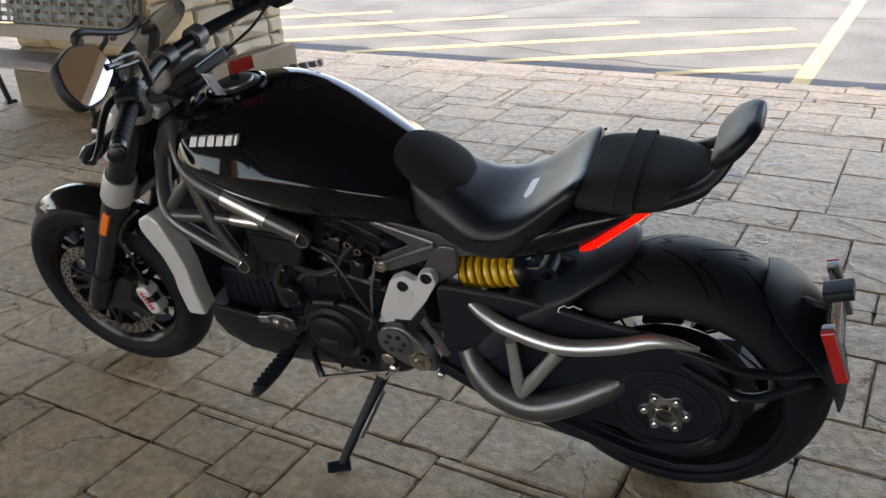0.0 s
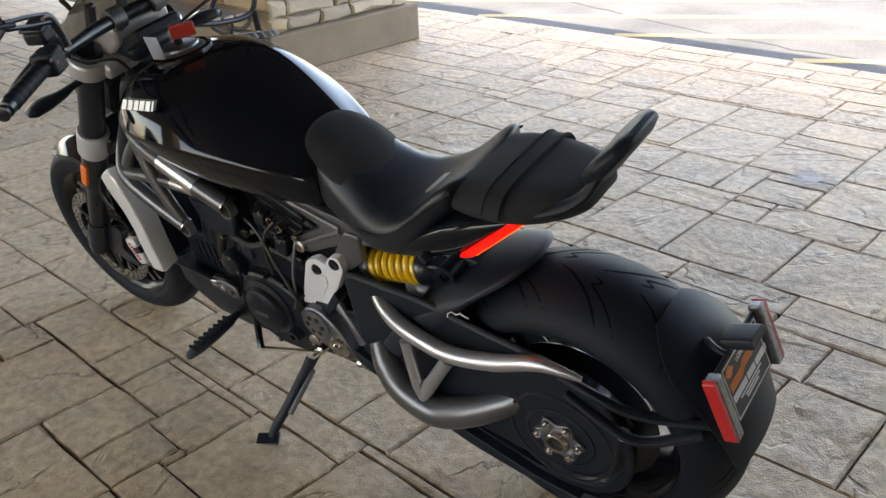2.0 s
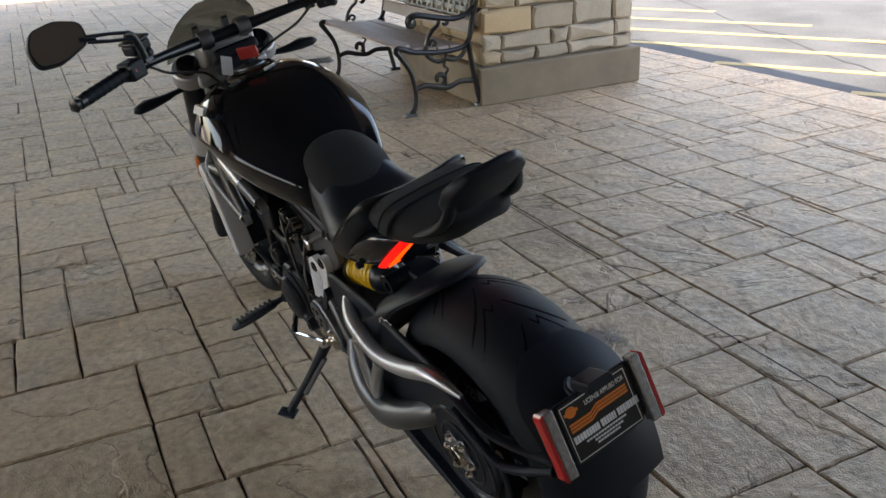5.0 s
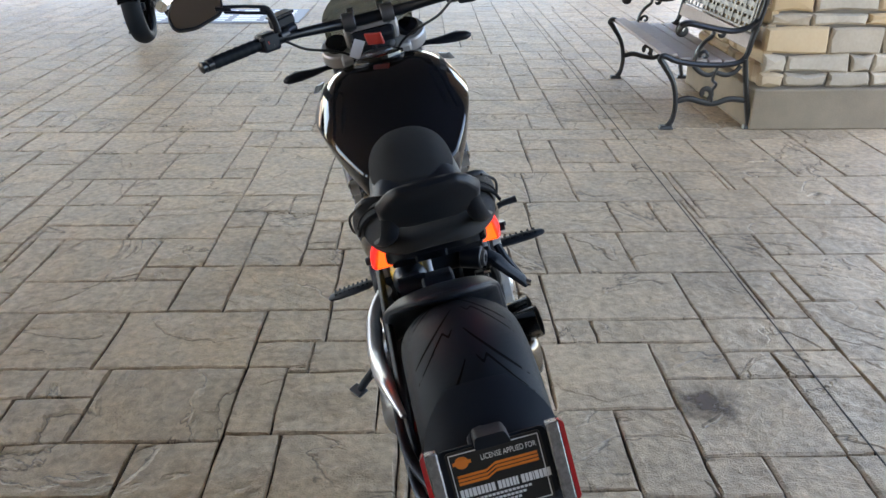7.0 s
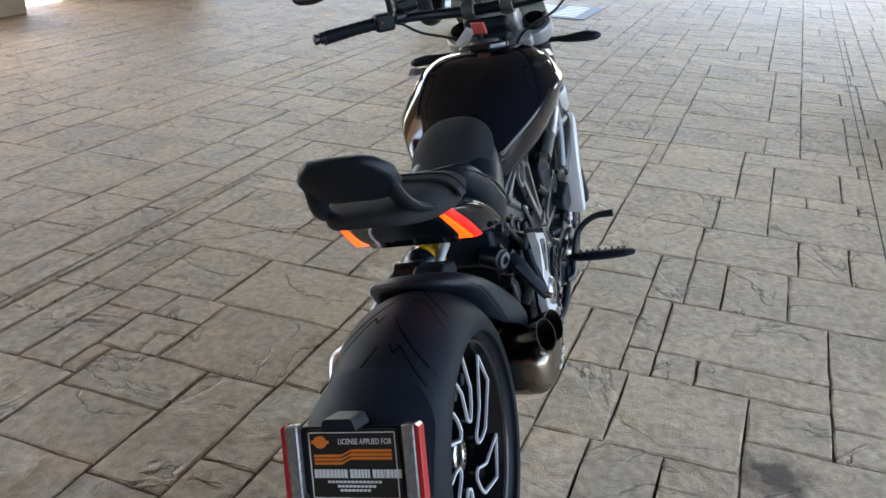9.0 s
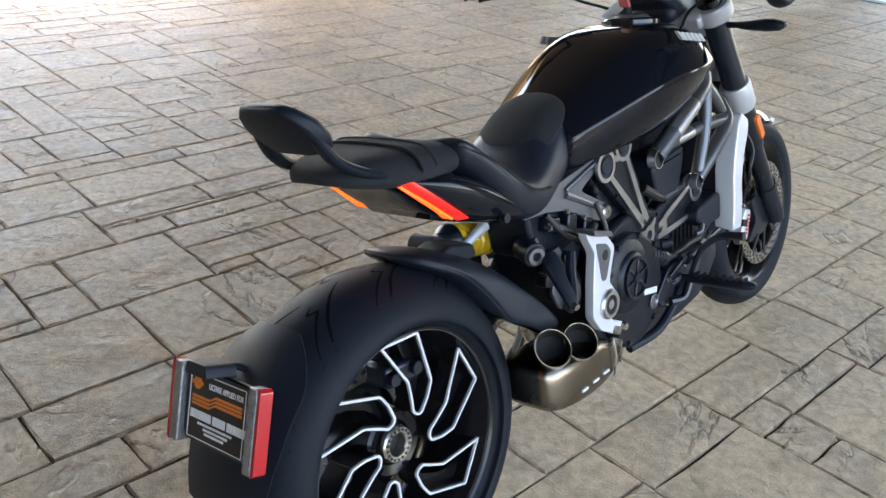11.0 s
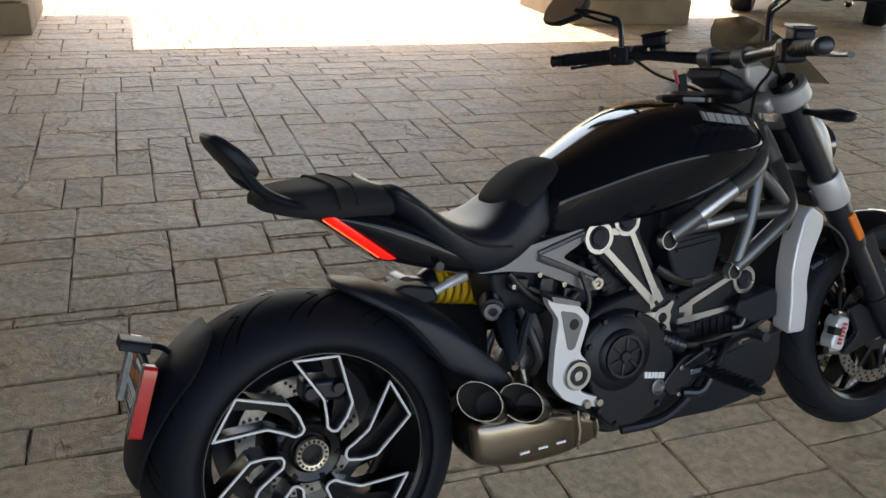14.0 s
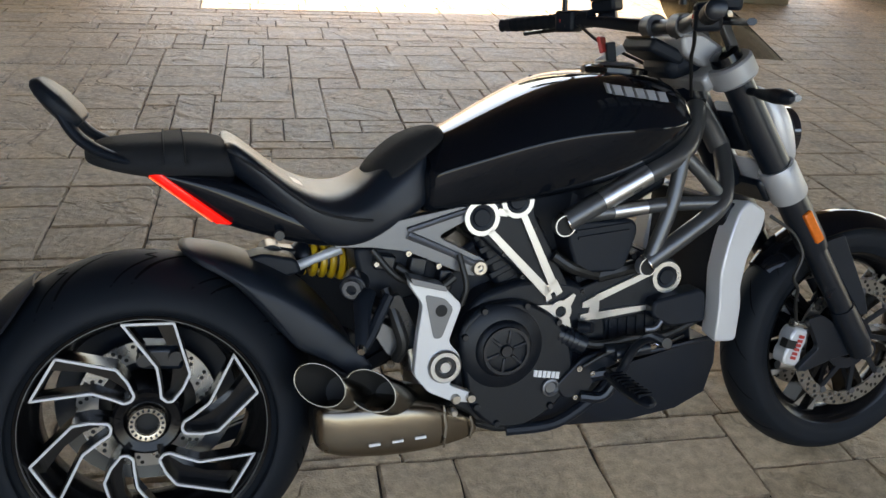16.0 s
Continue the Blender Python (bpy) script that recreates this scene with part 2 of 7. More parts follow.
def stain_material(name, color, cx, cy, r):
    """A soaked-in stain that thins out unevenly towards its rim."""
    m = material(name, color, 0.45, vary=0.4, scale=26, bump=0.3, grain=160)
    n, l = m.node_tree.nodes, m.node_tree.links
    geo, off, ln, ns, sub, rng = (n.new("ShaderNode" + k) for k in ("NewGeometry", "VectorMath", "VectorMath", "TexNoise", "Math", "MapRange"))
    l.new(geo.outputs["Position"], off.inputs[0])
    off.operation, off.inputs[1].default_value = "SUBTRACT", (cx, cy, 0)
    ln.operation = "LENGTH"
    l.new(off.outputs[0], ln.inputs[0])
    sock(ns, "Scale").default_value, sock(ns, "Detail").default_value = 24, 6
    l.new(geo.outputs["Position"], sock(ns, "Vector"))
    sub.operation = "MULTIPLY_ADD"
    l.new(ns.outputs["Fac"], sub.inputs[0])
    sub.inputs[1].default_value = 1.5 * r
    l.new(ln.outputs["Value"], sub.inputs[2])
    for k, v in (("From Min", 0.9 * r), ("From Max", 1.6 * r), ("To Min", 0.8), ("To Max", 0.0)):
        sock(rng, k).default_value = v
    l.new(sub.outputs[0], sock(rng, "Value"))
    l.new(rng.outputs["Result"], sock(n["Principled BSDF"], "Alpha"))
    return m



# ---- mesh helpers ----
def part(name, bm, mat, parent=None, label="", smooth=35, subsurf=0, bevel=0.0):
    me = bpy.data.meshes.new(name)
    bmesh.ops.recalc_face_normals(bm, faces=bm.faces[:])
    bm.to_mesh(me)
    bm.free()
    me.materials.append(mat)
    for p in me.polygons:
        p.use_smooth = True
    me.set_sharp_from_angle(angle=radians(smooth if not subsurf else 180))
    ob = new(name, me)
    if parent:
        ob.parent = parent
    if label:
        tagged(ob, label)
    if bevel:
        md = ob.modifiers.new("bevel", "BEVEL")
        md.width, md.segments, md.limit_method, md.angle_limit = bevel, 2, "ANGLE", radians(40)
    if subsurf:
        md = ob.modifiers.new("subsurf", "SUBSURF")
        md.levels = md.render_levels = subsurf
    return ob


def holder(name, m, label="", category="", group="", kind=""):
    ob = new(name)
    ob.empty_display_size = 0.1
    ob.matrix_basis = m
    return tagged(ob, label, category, group, kind)


def V(*a):
    return Vector(a)


def spline(pts, steps=6):
    """A smooth line through the points (Catmull-Rom)."""
    p = [Vector(q) for q in pts]
    p = [2 * p[0] - p[1]] + p + [2 * p[-1] - p[-2]]
    out = []
    for i in range(1, len(p) - 2):
        for k in range(steps):
            t = k / steps
            a, b, c, d = p[i - 1], p[i], p[i + 1], p[i + 2]
            out.append(0.5 * (2 * b + (c - a) * t + (2 * a - 5 * b + 4 * c - d) * t * t + (3 * b - a - 3 * c + d) * t ** 3))
    return out + [p[-2]]


def add_loft(bm, rings, caps=True, closed=True):
    vs = [[bm.verts.new(q) for q in r] for r in rings]
    n = len(vs[0])
    for a, b in zip(vs, vs[1:]):
        for i in range(n if closed else n - 1):
            j = (i + 1) % n
            bm.faces.new((a[i], a[j], b[j], b[i]))
    if caps and closed:
        bm.faces.new(vs[0][::-1])
        bm.faces.new(vs[-1])
    return bm


def add_tube(bm, pts, r, seg=10, caps=True, hollow=0.0, flat=1.0):
    """A tube along the points; r is one radius or one for each point."""
    pts = [Vector(p) for p in pts]
    rs = r if isinstance(r, (list, tuple)) else [r] * len(pts)
    if len(rs) != len(pts):
        k = (len(rs) - 1) / (len(pts) - 1)
        rs = [rs[int(i * k)] + (rs[min(int(i * k) + 1, len(rs) - 1)] - rs[int(i * k)]) * (i * k - int(i * k)) for i in range(len(pts))]
    rings, up = [], None
    for i, p in enumerate(pts):
        d = (pts[min(i + 1, len(pts) - 1)] - pts[max(i - 1, 0)]).normalized()
        if up is None:
            up = V(0, 0, 1) if abs(d.z) < 0.9 else V(1, 0, 0)
        a = d.cross(up).normalized()
        b = a.cross(d).normalized()
        up = b
        rings.append([p + rs[i] * (math.cos(2 * math.pi * k / seg) * a + flat * math.sin(2 * math.pi * k / seg) * b) for k in range(seg)])
    if hollow:
        inner = []
        for i, ring in enumerate(rings):
            inner.append([pts[i] + (q - pts[i]) * hollow for q in ring])
        add_loft(bm, [inner[-1]] + rings[::-1] + [inner[0]], caps=False)
        add_loft(bm, inner[::-1], caps=False)
    else:
        add_loft(bm, rings, caps)
    return bm


def tube(pts, r, seg=10, caps=True, hollow=0.0, flat=1.0):
    return add_tube(bmesh.new(), pts, r, seg, caps, hollow, flat)


def add_plate(bm, pts, y0, y1, axis="y"):
    """A flat plate with the outline pts in (x, z), from y0 to y1 (or with the outline in (y, z) from x0 to x1, and so on)."""
    def put(a, b, c):
        return (a, c, b) if axis == "y" else (c, a, b) if axis == "x" else (a, b, c)
    add_loft(bm, [[put(a, b, c) for a, b in pts] for c in (y0, y1)])
    return bm


def plate(pts, y0, y1, axis="y"):
    return add_plate(bmesh.new(), pts, y0, y1, axis)


def add_box(bm, c, size, rot=(0, 0, 0), taper=1.0):
    m = pose(*c, *rot)
    sx, sy, sz = (v / 2 for v in size)
    r0 = [m @ V(a * sx, b * sy, -sz) for a, b in ((-1, -1), (1, -1), (1, 1), (-1, 1))]
    r1 = [m @ V(a * sx * taper, b * sy * taper, sz) for a, b in ((-1, -1), (1, -1), (1, 1), (-1, 1))]
    return add_loft(bm, [r0, r1])


def box(c, size, rot=(0, 0, 0), taper=1.0):
    return add_box(bmesh.new(), c, size, rot, taper)


def add_lathe(bm, profile, c=(0, 0, 0), seg=48, axis="y", closed=False):
    """Turns the profile (radius, along) round the axis through c."""
    c = Vector(c)
    rings = []
    for r, s in profile:
        ring = []
        for k in range(seg):
            a = 2 * math.pi * k / seg
            u, v = r * math.cos(a), r * math.sin(a)
            ring.append(c + (V(u, s, v) if axis == "y" else V(s, u, v) if axis == "x" else V(u, v, s)))
        rings.append(ring)
    if closed:
        rings.append(rings[0])
        vs = [[bm.verts.new(q) for q in r] for r in rings[:-1]]
        vs.append(vs[0])
        for a, b in zip(vs, vs[1:]):
            for i in range(seg):
                bm.faces.new((a[i], a[(i + 1) % seg], b[(i + 1) % seg], b[i]))
    else:
        add_loft(bm, rings, caps=True)
    return bm


def lathe(profile, c=(0, 0, 0), seg=48, axis="y", closed=False):
    return add_lathe(bmesh.new(), profile, c, seg, axis, closed)


def add_rod(bm, a, b, r, seg=12):
    return add_tube(bm, [a, b], r, seg)


def rod(a, b, r, seg=12):
    return tube([a, b], r, seg)


def turned(bm, m):
    bmesh.ops.transform(bm, matrix=m, verts=bm.verts[:])
    return bm


def outline(pts, width):
    """The closed outline pts and the same moved inwards by width, in 2D."""
    n = len(pts)
    c = V(sum(p[0] for p in pts) / n, sum(p[1] for p in pts) / n)
    area = sum(pts[i][0] * pts[(i + 1) % n][1] - pts[(i + 1) % n][0] * pts[i][1] for i in range(n))
    s = 1 if area > 0 else -1
    inner = []
    for i in range(n):
        p0, p, p1 = V(*pts[i - 1]), V(*pts[i]), V(*pts[(i + 1) % n])
        d0, d1 = (p - p0).normalized(), (p1 - p).normalized()
        n0, n1 = V(-d0.y, d0.x) * s, V(-d1.y, d1.x) * s
        q = (n0 + n1)
        q = q.normalized() * width / max(0.45, q.normalized().dot(n0))
        inner.append(tuple(p + q))
    return inner


def add_frame_plate(bm, pts, width, y0, y1):
    """A rim of the given width that follows the outline pts in (x, z), from y0 to y1."""
    inner = outline(pts, width)
    a = [[bm.verts.new((x, y, z)) for x, z in ring] for ring in (pts, inner) for y in (y0, y1)]
    n = len(pts)
    for i in range(n):
        j = (i + 1) % n
        bm.faces.new((a[0][i], a[0][j], a[1][j], a[1][i]))
        bm.faces.new((a[2][i], a[3][i], a[3][j], a[2][j]))
        bm.faces.new((a[1][i], a[1][j], a[3][j], a[3][i]))
        bm.faces.new((a[0][i], a[2][i], a[2][j], a[0][j]))
    return bm


def rounded(pts, r, steps=3):
    """The outline with its corners rounded."""
    out, n = [], len(pts)
    for i in range(n):
        p0, p, p1 = V(*pts[i - 1]), V(*pts[i]), V(*pts[(i + 1) % n])
        d0, d1 = min(r, (p0 - p).length * 0.45), min(r, (p1 - p).length * 0.45)
        a, b = p + (p0 - p).normalized() * d0, p + (p1 - p).normalized() * d1
        for k in range(steps + 1):
            t = k / steps
            out.append(tuple((1 - t) ** 2 * a + 2 * t * (1 - t) * p + t * t * b))
    return out


def mesh_text(body, size, m, depth=0.0004, align="CENTER"):
    """The mesh of a line of text in the built-in font, placed by m."""
    cu = bpy.data.curves.new("text", "FONT")
    cu.body, cu.size, cu.align_x, cu.align_y, cu.extrude = body, size, align, "CENTER", depth
    ob = bpy.data.objects.new("text", cu)
    scene.collection.objects.link(ob)
    bpy.context.view_layer.update()
    me = bpy.data.meshes.new_from_object(ob)
    bm = bmesh.new()
    bm.from_mesh(me)
    bpy.data.objects.remove(ob)
    bpy.data.meshes.remove(me)
    bpy.data.curves.remove(cu)
    return turned(bm, m)


# ---- the setting: ground, asphalt, canopy ----
def grid_sheet(x0, y0, x1, y1, z, nx, ny, lift=0.0):
    bm = bmesh.new()
    vs = [[bm.verts.new((x0 + (x1 - x0) * i / nx, y0 + (y1 - y0) * j / ny,
                         z + lift * noise.noise((i * 0.7, j * 0.7, 3.0)))) for j in range(ny + 1)] for i in range(nx + 1)]
    for i in range(nx):
        for j in range(ny):
            bm.faces.new((vs[i][j], vs[i + 1][j], vs[i + 1][j + 1], vs[i][j + 1]))
    return bm


PAVE = (-20.0, -12.0, 12.0, 5.68)
ground = part("ground", grid_sheet(-600, -600, 600, 600, -0.06, 40, 40), M_ASPHALT)
tagged(ground, "dark worn asphalt ground running out to the horizon", "ground", kind="structure")
lot = part("road", plate([(-60, 5.70), (40, 5.70), (40, 60), (-60, 60)], -0.05, -0.018, "z"), M_ASPHALT)
tagged(lot, "sunlit cracked grey asphalt of the car park", "asphalt", kind="structure")

# painted lines on the asphalt
def painted_line(a, b, width, label):
    d = (V(*b) - V(*a)).normalized()
    s = V(-d.y, d.x) * width / 2
    p = [V(*a) - s, V(*b) - s, V(*b) + s, V(*a) + s]
    ob = part("parking_line", plate([tuple(q) for q in p], -0.0176, -0.0145, "z"), M_YELLOW)
    return tagged(ob, label, "road marking", "yellow hatch lines", "structure")


for k in range(9):
    x = -9.3 + 1.28 * k
    end = min(3.6, (-0.78 - x) / 0.87)
    painted_line((x, 5.74), (x + end * 0.87, 5.74 + end * 0.50), 0.10, "worn diagonal yellow hatch line on asphalt")
painted_line((-0.72, 5.72), (-0.72, 14.0), 0.11, "straight worn yellow bay line on asphalt")

def crack(pts, name="asphalt_crack"):
    bm = bmesh.new()
    line = spline([(x, y, -0.0165) for x, y in pts], 8)
    rings = []
    for i, p in enumerate(line):
        w = 0.012 + 0.010 * noise.noise((p.x * 3, p.y * 3, 1))
        q = p + V(0.05 * noise.noise((i * 0.6, 2, 0)), 0.05 * noise.noise((i * 0.6, 9, 0)), 0)
        rings.append([q + V(0, -w, 0), q + V(0, w, 0), q + V(0, w, -0.003), q + V(0, -w, -0.003)])
    ob = part(name, add_loft(bm, rings), M_CRACK)
    return tagged(ob, "dark tar-filled crack across the asphalt", "crack", kind="structure")


crack([(-9.0, 8.6), (-6.4, 7.6), (-5.0, 7.05), (-4.1, 7.2), (-2.8, 7.7), (0.5, 8.3)])
crack([(-5.0, 7.05), (-3.6, 6.5), (-2.2, 6.1), (-1.0, 5.95)])
crack([(-4.1, 7.2), (-3.4, 8.6), (-2.9, 10.5)])

ROOF = 3.2
# canopy over the drive: soffit with a fascia all round
# The west and south slabs are made up, cutting the sunlit patch to size.
for name, x0, y0, x1, y1 in (("ceiling", -13.6, -4.80, 6.5, 4.45), ("shade_slab_west", -13.6, -5.95, -5.0, -4.80), ("shade_slab_south", 0.05, -6.35, 6.5, -4.80)):
    slab = part(name, plate([(x0, y0), (x1, y0), (x1, y1), (x0, y1)], ROOF, ROOF + 0.25, "z"), M_CEIL)
    tagged(slab, "dark brown boarded soffit slab, out of view, shading the drive", "ceiling", kind="structure")
for x0, y0, x1, y1 in ((-5.0, -4.90, 0.05, -4.80), (-13.7, 4.45, 6.6, 4.55), (-13.7, -6.05, -13.6, 4.45), (6.5, -6.45, 6.6, 4.45), (-5.0, -5.95, -4.9, -4.90), (-13.6, -6.05, -4.9, -5.95), (-0.05, -6.35, 0.05, -4.90), (-0.05, -6.45, 6.6, -6.35)):
    board = part("trim", plate([(x0, y0), (x1, y0), (x1, y1), (x0, y1)], ROOF - 0.25, ROOF + 0.5, "z"), M_ROOFEDGE)
    tagged(board, "tan fascia board along the canopy edge", "fascia", kind="structure")

# Unseen wall, added to keep eastern light off the near paving.
wall_e = part("blocking_wall_east", plate([(1.95, -2.2), (2.3, -2.2), (2.3, 4.8), (1.95, 4.8)], -0.05, ROOF, "z"), M_WALL)
tagged(wall_e, "plain tan rendered wall, added out of view to hold back light", "wall", kind="structure")


# ---- stone columns ----
def stone_block(w, h, d, seed):
    """One rough-faced wall stone, its face towards -y, on the origin's corner."""
    rng = random.Random(seed)
    def j(a):
        return a * (rng.random() - 0.5)
    o = [(0 + j(.022), 0 + j(.022)), (w * .5 + j(.05), 0 + j(.022)), (w + j(.022), 0 + j(.022)), (w + j(.022), h * .5 + j(.03)),
         (w + j(.022), h + j(.022)), (w * .5 + j(.05), h + j(.022)), (0 + j(.022), h + j(.022)), (0 + j(.022), h * .5 + j(.03))]
    cx, cz = w / 2, h / 2
    back = [(x, d, z) for x, z in o]
    mid = [(x, 0.010 + j(.006), z) for x, z in o]
    face = [(cx + (x - cx) * (1 - .018 / w * 1.6), -0.006 + j(.012), cz + (z - cz) * (1 - .018 / h * 1.4)) for x, z in o]
    bm = bmesh.new()
    rings = [[bm.verts.new(q) for q in r] for r in (back, mid, face)]
    for a, b in zip(rings, rings[1:]):
        for i in range(8):
            bm.faces.new((a[i], a[(i + 1) % 8], b[(i + 1) % 8], b[i]))
    c = bm.verts.new((cx + j(.05), -0.012 + j(.012), cz + j(.04)))
    for i in range(8):
        bm.faces.new((rings[2][i], rings[2][(i + 1) % 8], c))
    return bm


def stone_column(x0, y0, x1, y1, label, seed, top=ROOF, pieces=True, courses_to=1.7):
    col = holder("stone_column", pose((x0 + x1) / 2, (y0 + y1) / 2, 0), label, "column", "stone columns", "structure")
    hx, hy = (x1 - x0) / 2, (y1 - y0) / 2
    bm = plate(rounded([(-hx, -hy), (hx, -hy), (hx, hy), (-hx, hy)], 0.012), 0.0, 0.245, "z")
    part("plinth", bm, M_PLINTH, col, "stained grey-brown concrete plinth", bevel=0.012)
    g = 0.075
    part("core", plate([(-hx + g, -hy + g), (hx - g, -hy + g), (hx - g, hy - g), (-hx + g, hy - g)], 0.245, top, "z"), M_MORTAR, col, "recessed grey mortar")
    rng = random.Random(seed)
    inset = 0.05
    rest = bmesh.new()
    for face in range(4):
        wide = 2 * (hx if face % 2 == 0 else hy) - 2 * inset
        z = 0.252
        while z < top - 0.1:
            h = rng.choice((0.085, 0.11, 0.14, 0.16))
            h = min(h, top - z - 0.01)
            x = 0.0
            while x < wide - 0.01:
                w = rng.choice((0.14, 0.2, 0.26, 0.32, 0.38))
                if wide - x - w < 0.12:
                    w = wide - x
                split = h > 0.13 and rng.random() < 0.25
                for k in range(2 if split else 1):
                    hh = (h - 0.01) / 2 if split else h
                    bm = stone_block(w - 0.011, hh - 0.010 if not split else hh - 0.004, 0.05, rng.random())
                    off = (hy if face % 2 == 0 else hx) - inset
                    m = pose(0, 0, 0, 0, 0, 90 * face) @ pose(-wide / 2 + x, -off, z + k * (hh + 0.006))
                    turned(bm, m)
                    if pieces and z < courses_to and face in (0, 1, 3):
                        part("stone", bm, M_BLOCK, col, smooth=20)
                    else:
                        me = bpy.data.meshes.new("tmp")
                        bm.to_mesh(me)
                        rest.from_mesh(me)
                        bpy.data.meshes.remove(me)
                        bm.free()
                x += w
            z += h
    ob = part("upper_stonework", rest, M_BLOCK, col, "tan random-coursed stonework", smooth=20)
    tagged(ob, kind="stuff")
    return col


stone_column(-5.32, 3.58, -3.96, 4.86, "square column of tan rough-faced stone on a stained concrete plinth", 5)
stone_column(-13.10, 4.05, -11.80, 5.30, "far square column of tan stone on a concrete plinth", 8, pieces=False)
stone_column(-5.65, -5.95, -4.30, -4.62, "square tan stone column on a pale concrete plinth by the sunlit patch", 14, pieces=False)
stone_column(0.62, -5.75, 1.92, -4.45, "square tan stone column at the sunlit edge of the canopy", 11, pieces=False)


# ---- the bench ----
def iron_bar(pts, r, parent, name="iron_bar", flat=1.6):
    return part(name, tube(spline(pts, 6), r, 8, flat=flat), M_IRON, parent)


def scroll(c, r0, turns, start, side, x):
    """Points of a spiral in the (y, z) plane at x."""
    out = []
    for k in range(14):
        t = k / 13
        a = radians(start + side * 360 * turns * t)
        r = r0 * (1 - 0.75 * t)
        out.append((x, c[0] + r * math.cos(a), c[1] + r * math.sin(a)))
    return out


def bench(m):
    b = holder("garden_bench", m, "black cast-iron bench with weathered slats and lattice back by a column", "bench")
    for x in (0.0, 1.46):
        side = part("bench_end", tube(spline([(x, 0.00, 0.0), (x, 0.035, 0.06), (x, 0.045, 0.16), (x, 0.02, 0.28), (x, -0.045, 0.385), (x, -0.07, 0.42), (x, -0.045, 0.437), (x, 0.04, 0.405), (x, 0.2, 0.385), (x, 0.36, 0.39), (x, 0.43, 0.43), (x, 0.46, 0.55), (x, 0.50, 0.70), (x, 0.53, 0.90)], 6), [0.021, 0.016, 0.015, 0.016, 0.019, 0.02, 0.018, 0.017, 0.016, 0.016, 0.017, 0.018, 0.017, 0.016], 8), M_IRON, b, "scrolled black cast-iron bench end")
        iron_bar([(x, 0.51, 0.0), (x, 0.495, 0.06), (x, 0.47, 0.18), (x, 0.445, 0.32), (x, 0.43, 0.42)], 0.016, side, "rear_leg")
        part("foot", box((x, 0.0, 0.012), (0.05, 0.085, 0.024), taper=0.8), M_IRON, side, bevel=0.004)
        part("foot", box((x, 0.51, 0.012), (0.05, 0.085, 0.024), taper=0.8), M_IRON, side, bevel=0.004)
        iron_bar([(x, 0.05, 0.17), (x, 0.12, 0.185), (x, 0.20, 0.165), (x, 0.28, 0.155), (x, 0.36, 0.18), (x, 0.46, 0.175)], 0.011, side, "brace")
        iron_bar(scroll((0.215, 0.215), 0.045, 0.8, -60, 1, x), 0.010, side, "scroll")
        iron_bar([(x, 0.26, 0.165), (x, 0.255, 0.23), (x, 0.275, 0.27), (x, 0.25, 0.30), (x, 0.27, 0.37)], 0.009, side, "scroll")
        iron_bar([(x, 0.27, 0.34), (x, 0.22, 0.325), (x, 0.17, 0.345), (x, 0.13, 0.38)], 0.009, side, "scroll")
        iron_bar([(x, 0.27, 0.34), (x, 0.33, 0.325), (x, 0.38, 0.345), (x, 0.41, 0.38)], 0.009, side, "scroll")
        iron_bar([(x, 0.02, 0.575), (x, 0.03, 0.61), (x, 0.08, 0.625), (x, 0.2, 0.60), (x, 0.33, 0.58), (x, 0.42, 0.60), (x, 0.475, 0.64)], [0.016, 0.02, 0.02, 0.018, 0.017, 0.016, 0.015], side, "armrest")
        iron_bar(scroll((0.045, 0.585), 0.033, 0.9, 90, 1, x), 0.012, side, "scroll")
        iron_bar([(x, 0.13, 0.41), (x, 0.145, 0.47), (x, 0.18, 0.52), (x, 0.22, 0.555), (x, 0.225, 0.60)], 0.012, side, "arm_support")
        iron_bar(scroll((0.185, 0.44), 0.03, 0.9, 200, -1, x), 0.010, side, "scroll")
        iron_bar(scroll((0.27, 0.565), 0.024, 0.8, 120, -1, x), 0.009, side, "scroll")
    for k in range(5):
        y = -0.005 + 0.088 * k
        z = 0.432 - 0.030 * math.sin(min(1, k / 3) * 1.57) + (0.006 if k == 0 else 0)
        part("seat_slat", box((0.73, y + 0.0, z), (1.44, 0.074, 0.022), (2 if k else 12, 0, 0)), M_SLAT, b, bevel=0.004)
    part("back_slat", box((0.73, 0.452, 0.515), (1.43, 0.020, 0.085), (-12, 0, 0)), M_SLAT, b, bevel=0.004)
    part("back_slat", box((0.73, 0.532, 0.90), (1.43, 0.020, 0.075), (-12, 0, 0)), M_SLAT, b, bevel=0.004)
    lattice = part("lattice_back", add_frame_plate(bmesh.new(), [(0.05, 0.0), (1.41, 0.0), (1.41, 0.30), (0.05, 0.30)], 0.012, -0.006, 0.006), M_IRON, b, "black woven metal strap lattice")
    lattice.matrix_basis = pose(0, 0.463, 0.565, -12)
    for k in range(16):
        x = 0.11 + 0.0827 * k
        part("strap", box((x, 0.002 * (-1) ** k, 0.15), (0.030, 0.004, 0.29)), M_IRON, lattice)
    for k in range(5):
        pts = [(0.06 + 0.04135 * i, 0.005 * (-1) ** (i // 2 + k), 0.05 + 0.05 * k) for i in range(33)]
        bm = bmesh.new()
        add_loft(bm, [[V(*p) + V(0, dy, dz) for dy, dz in ((-.002, -.014), (.002, -.014), (.002, .014), (-.002, .014))] for p in pts])
        part("strap", bm, M_IRON, lattice)
    return b


bench(pose(-5.46, 3.085, 0.0))


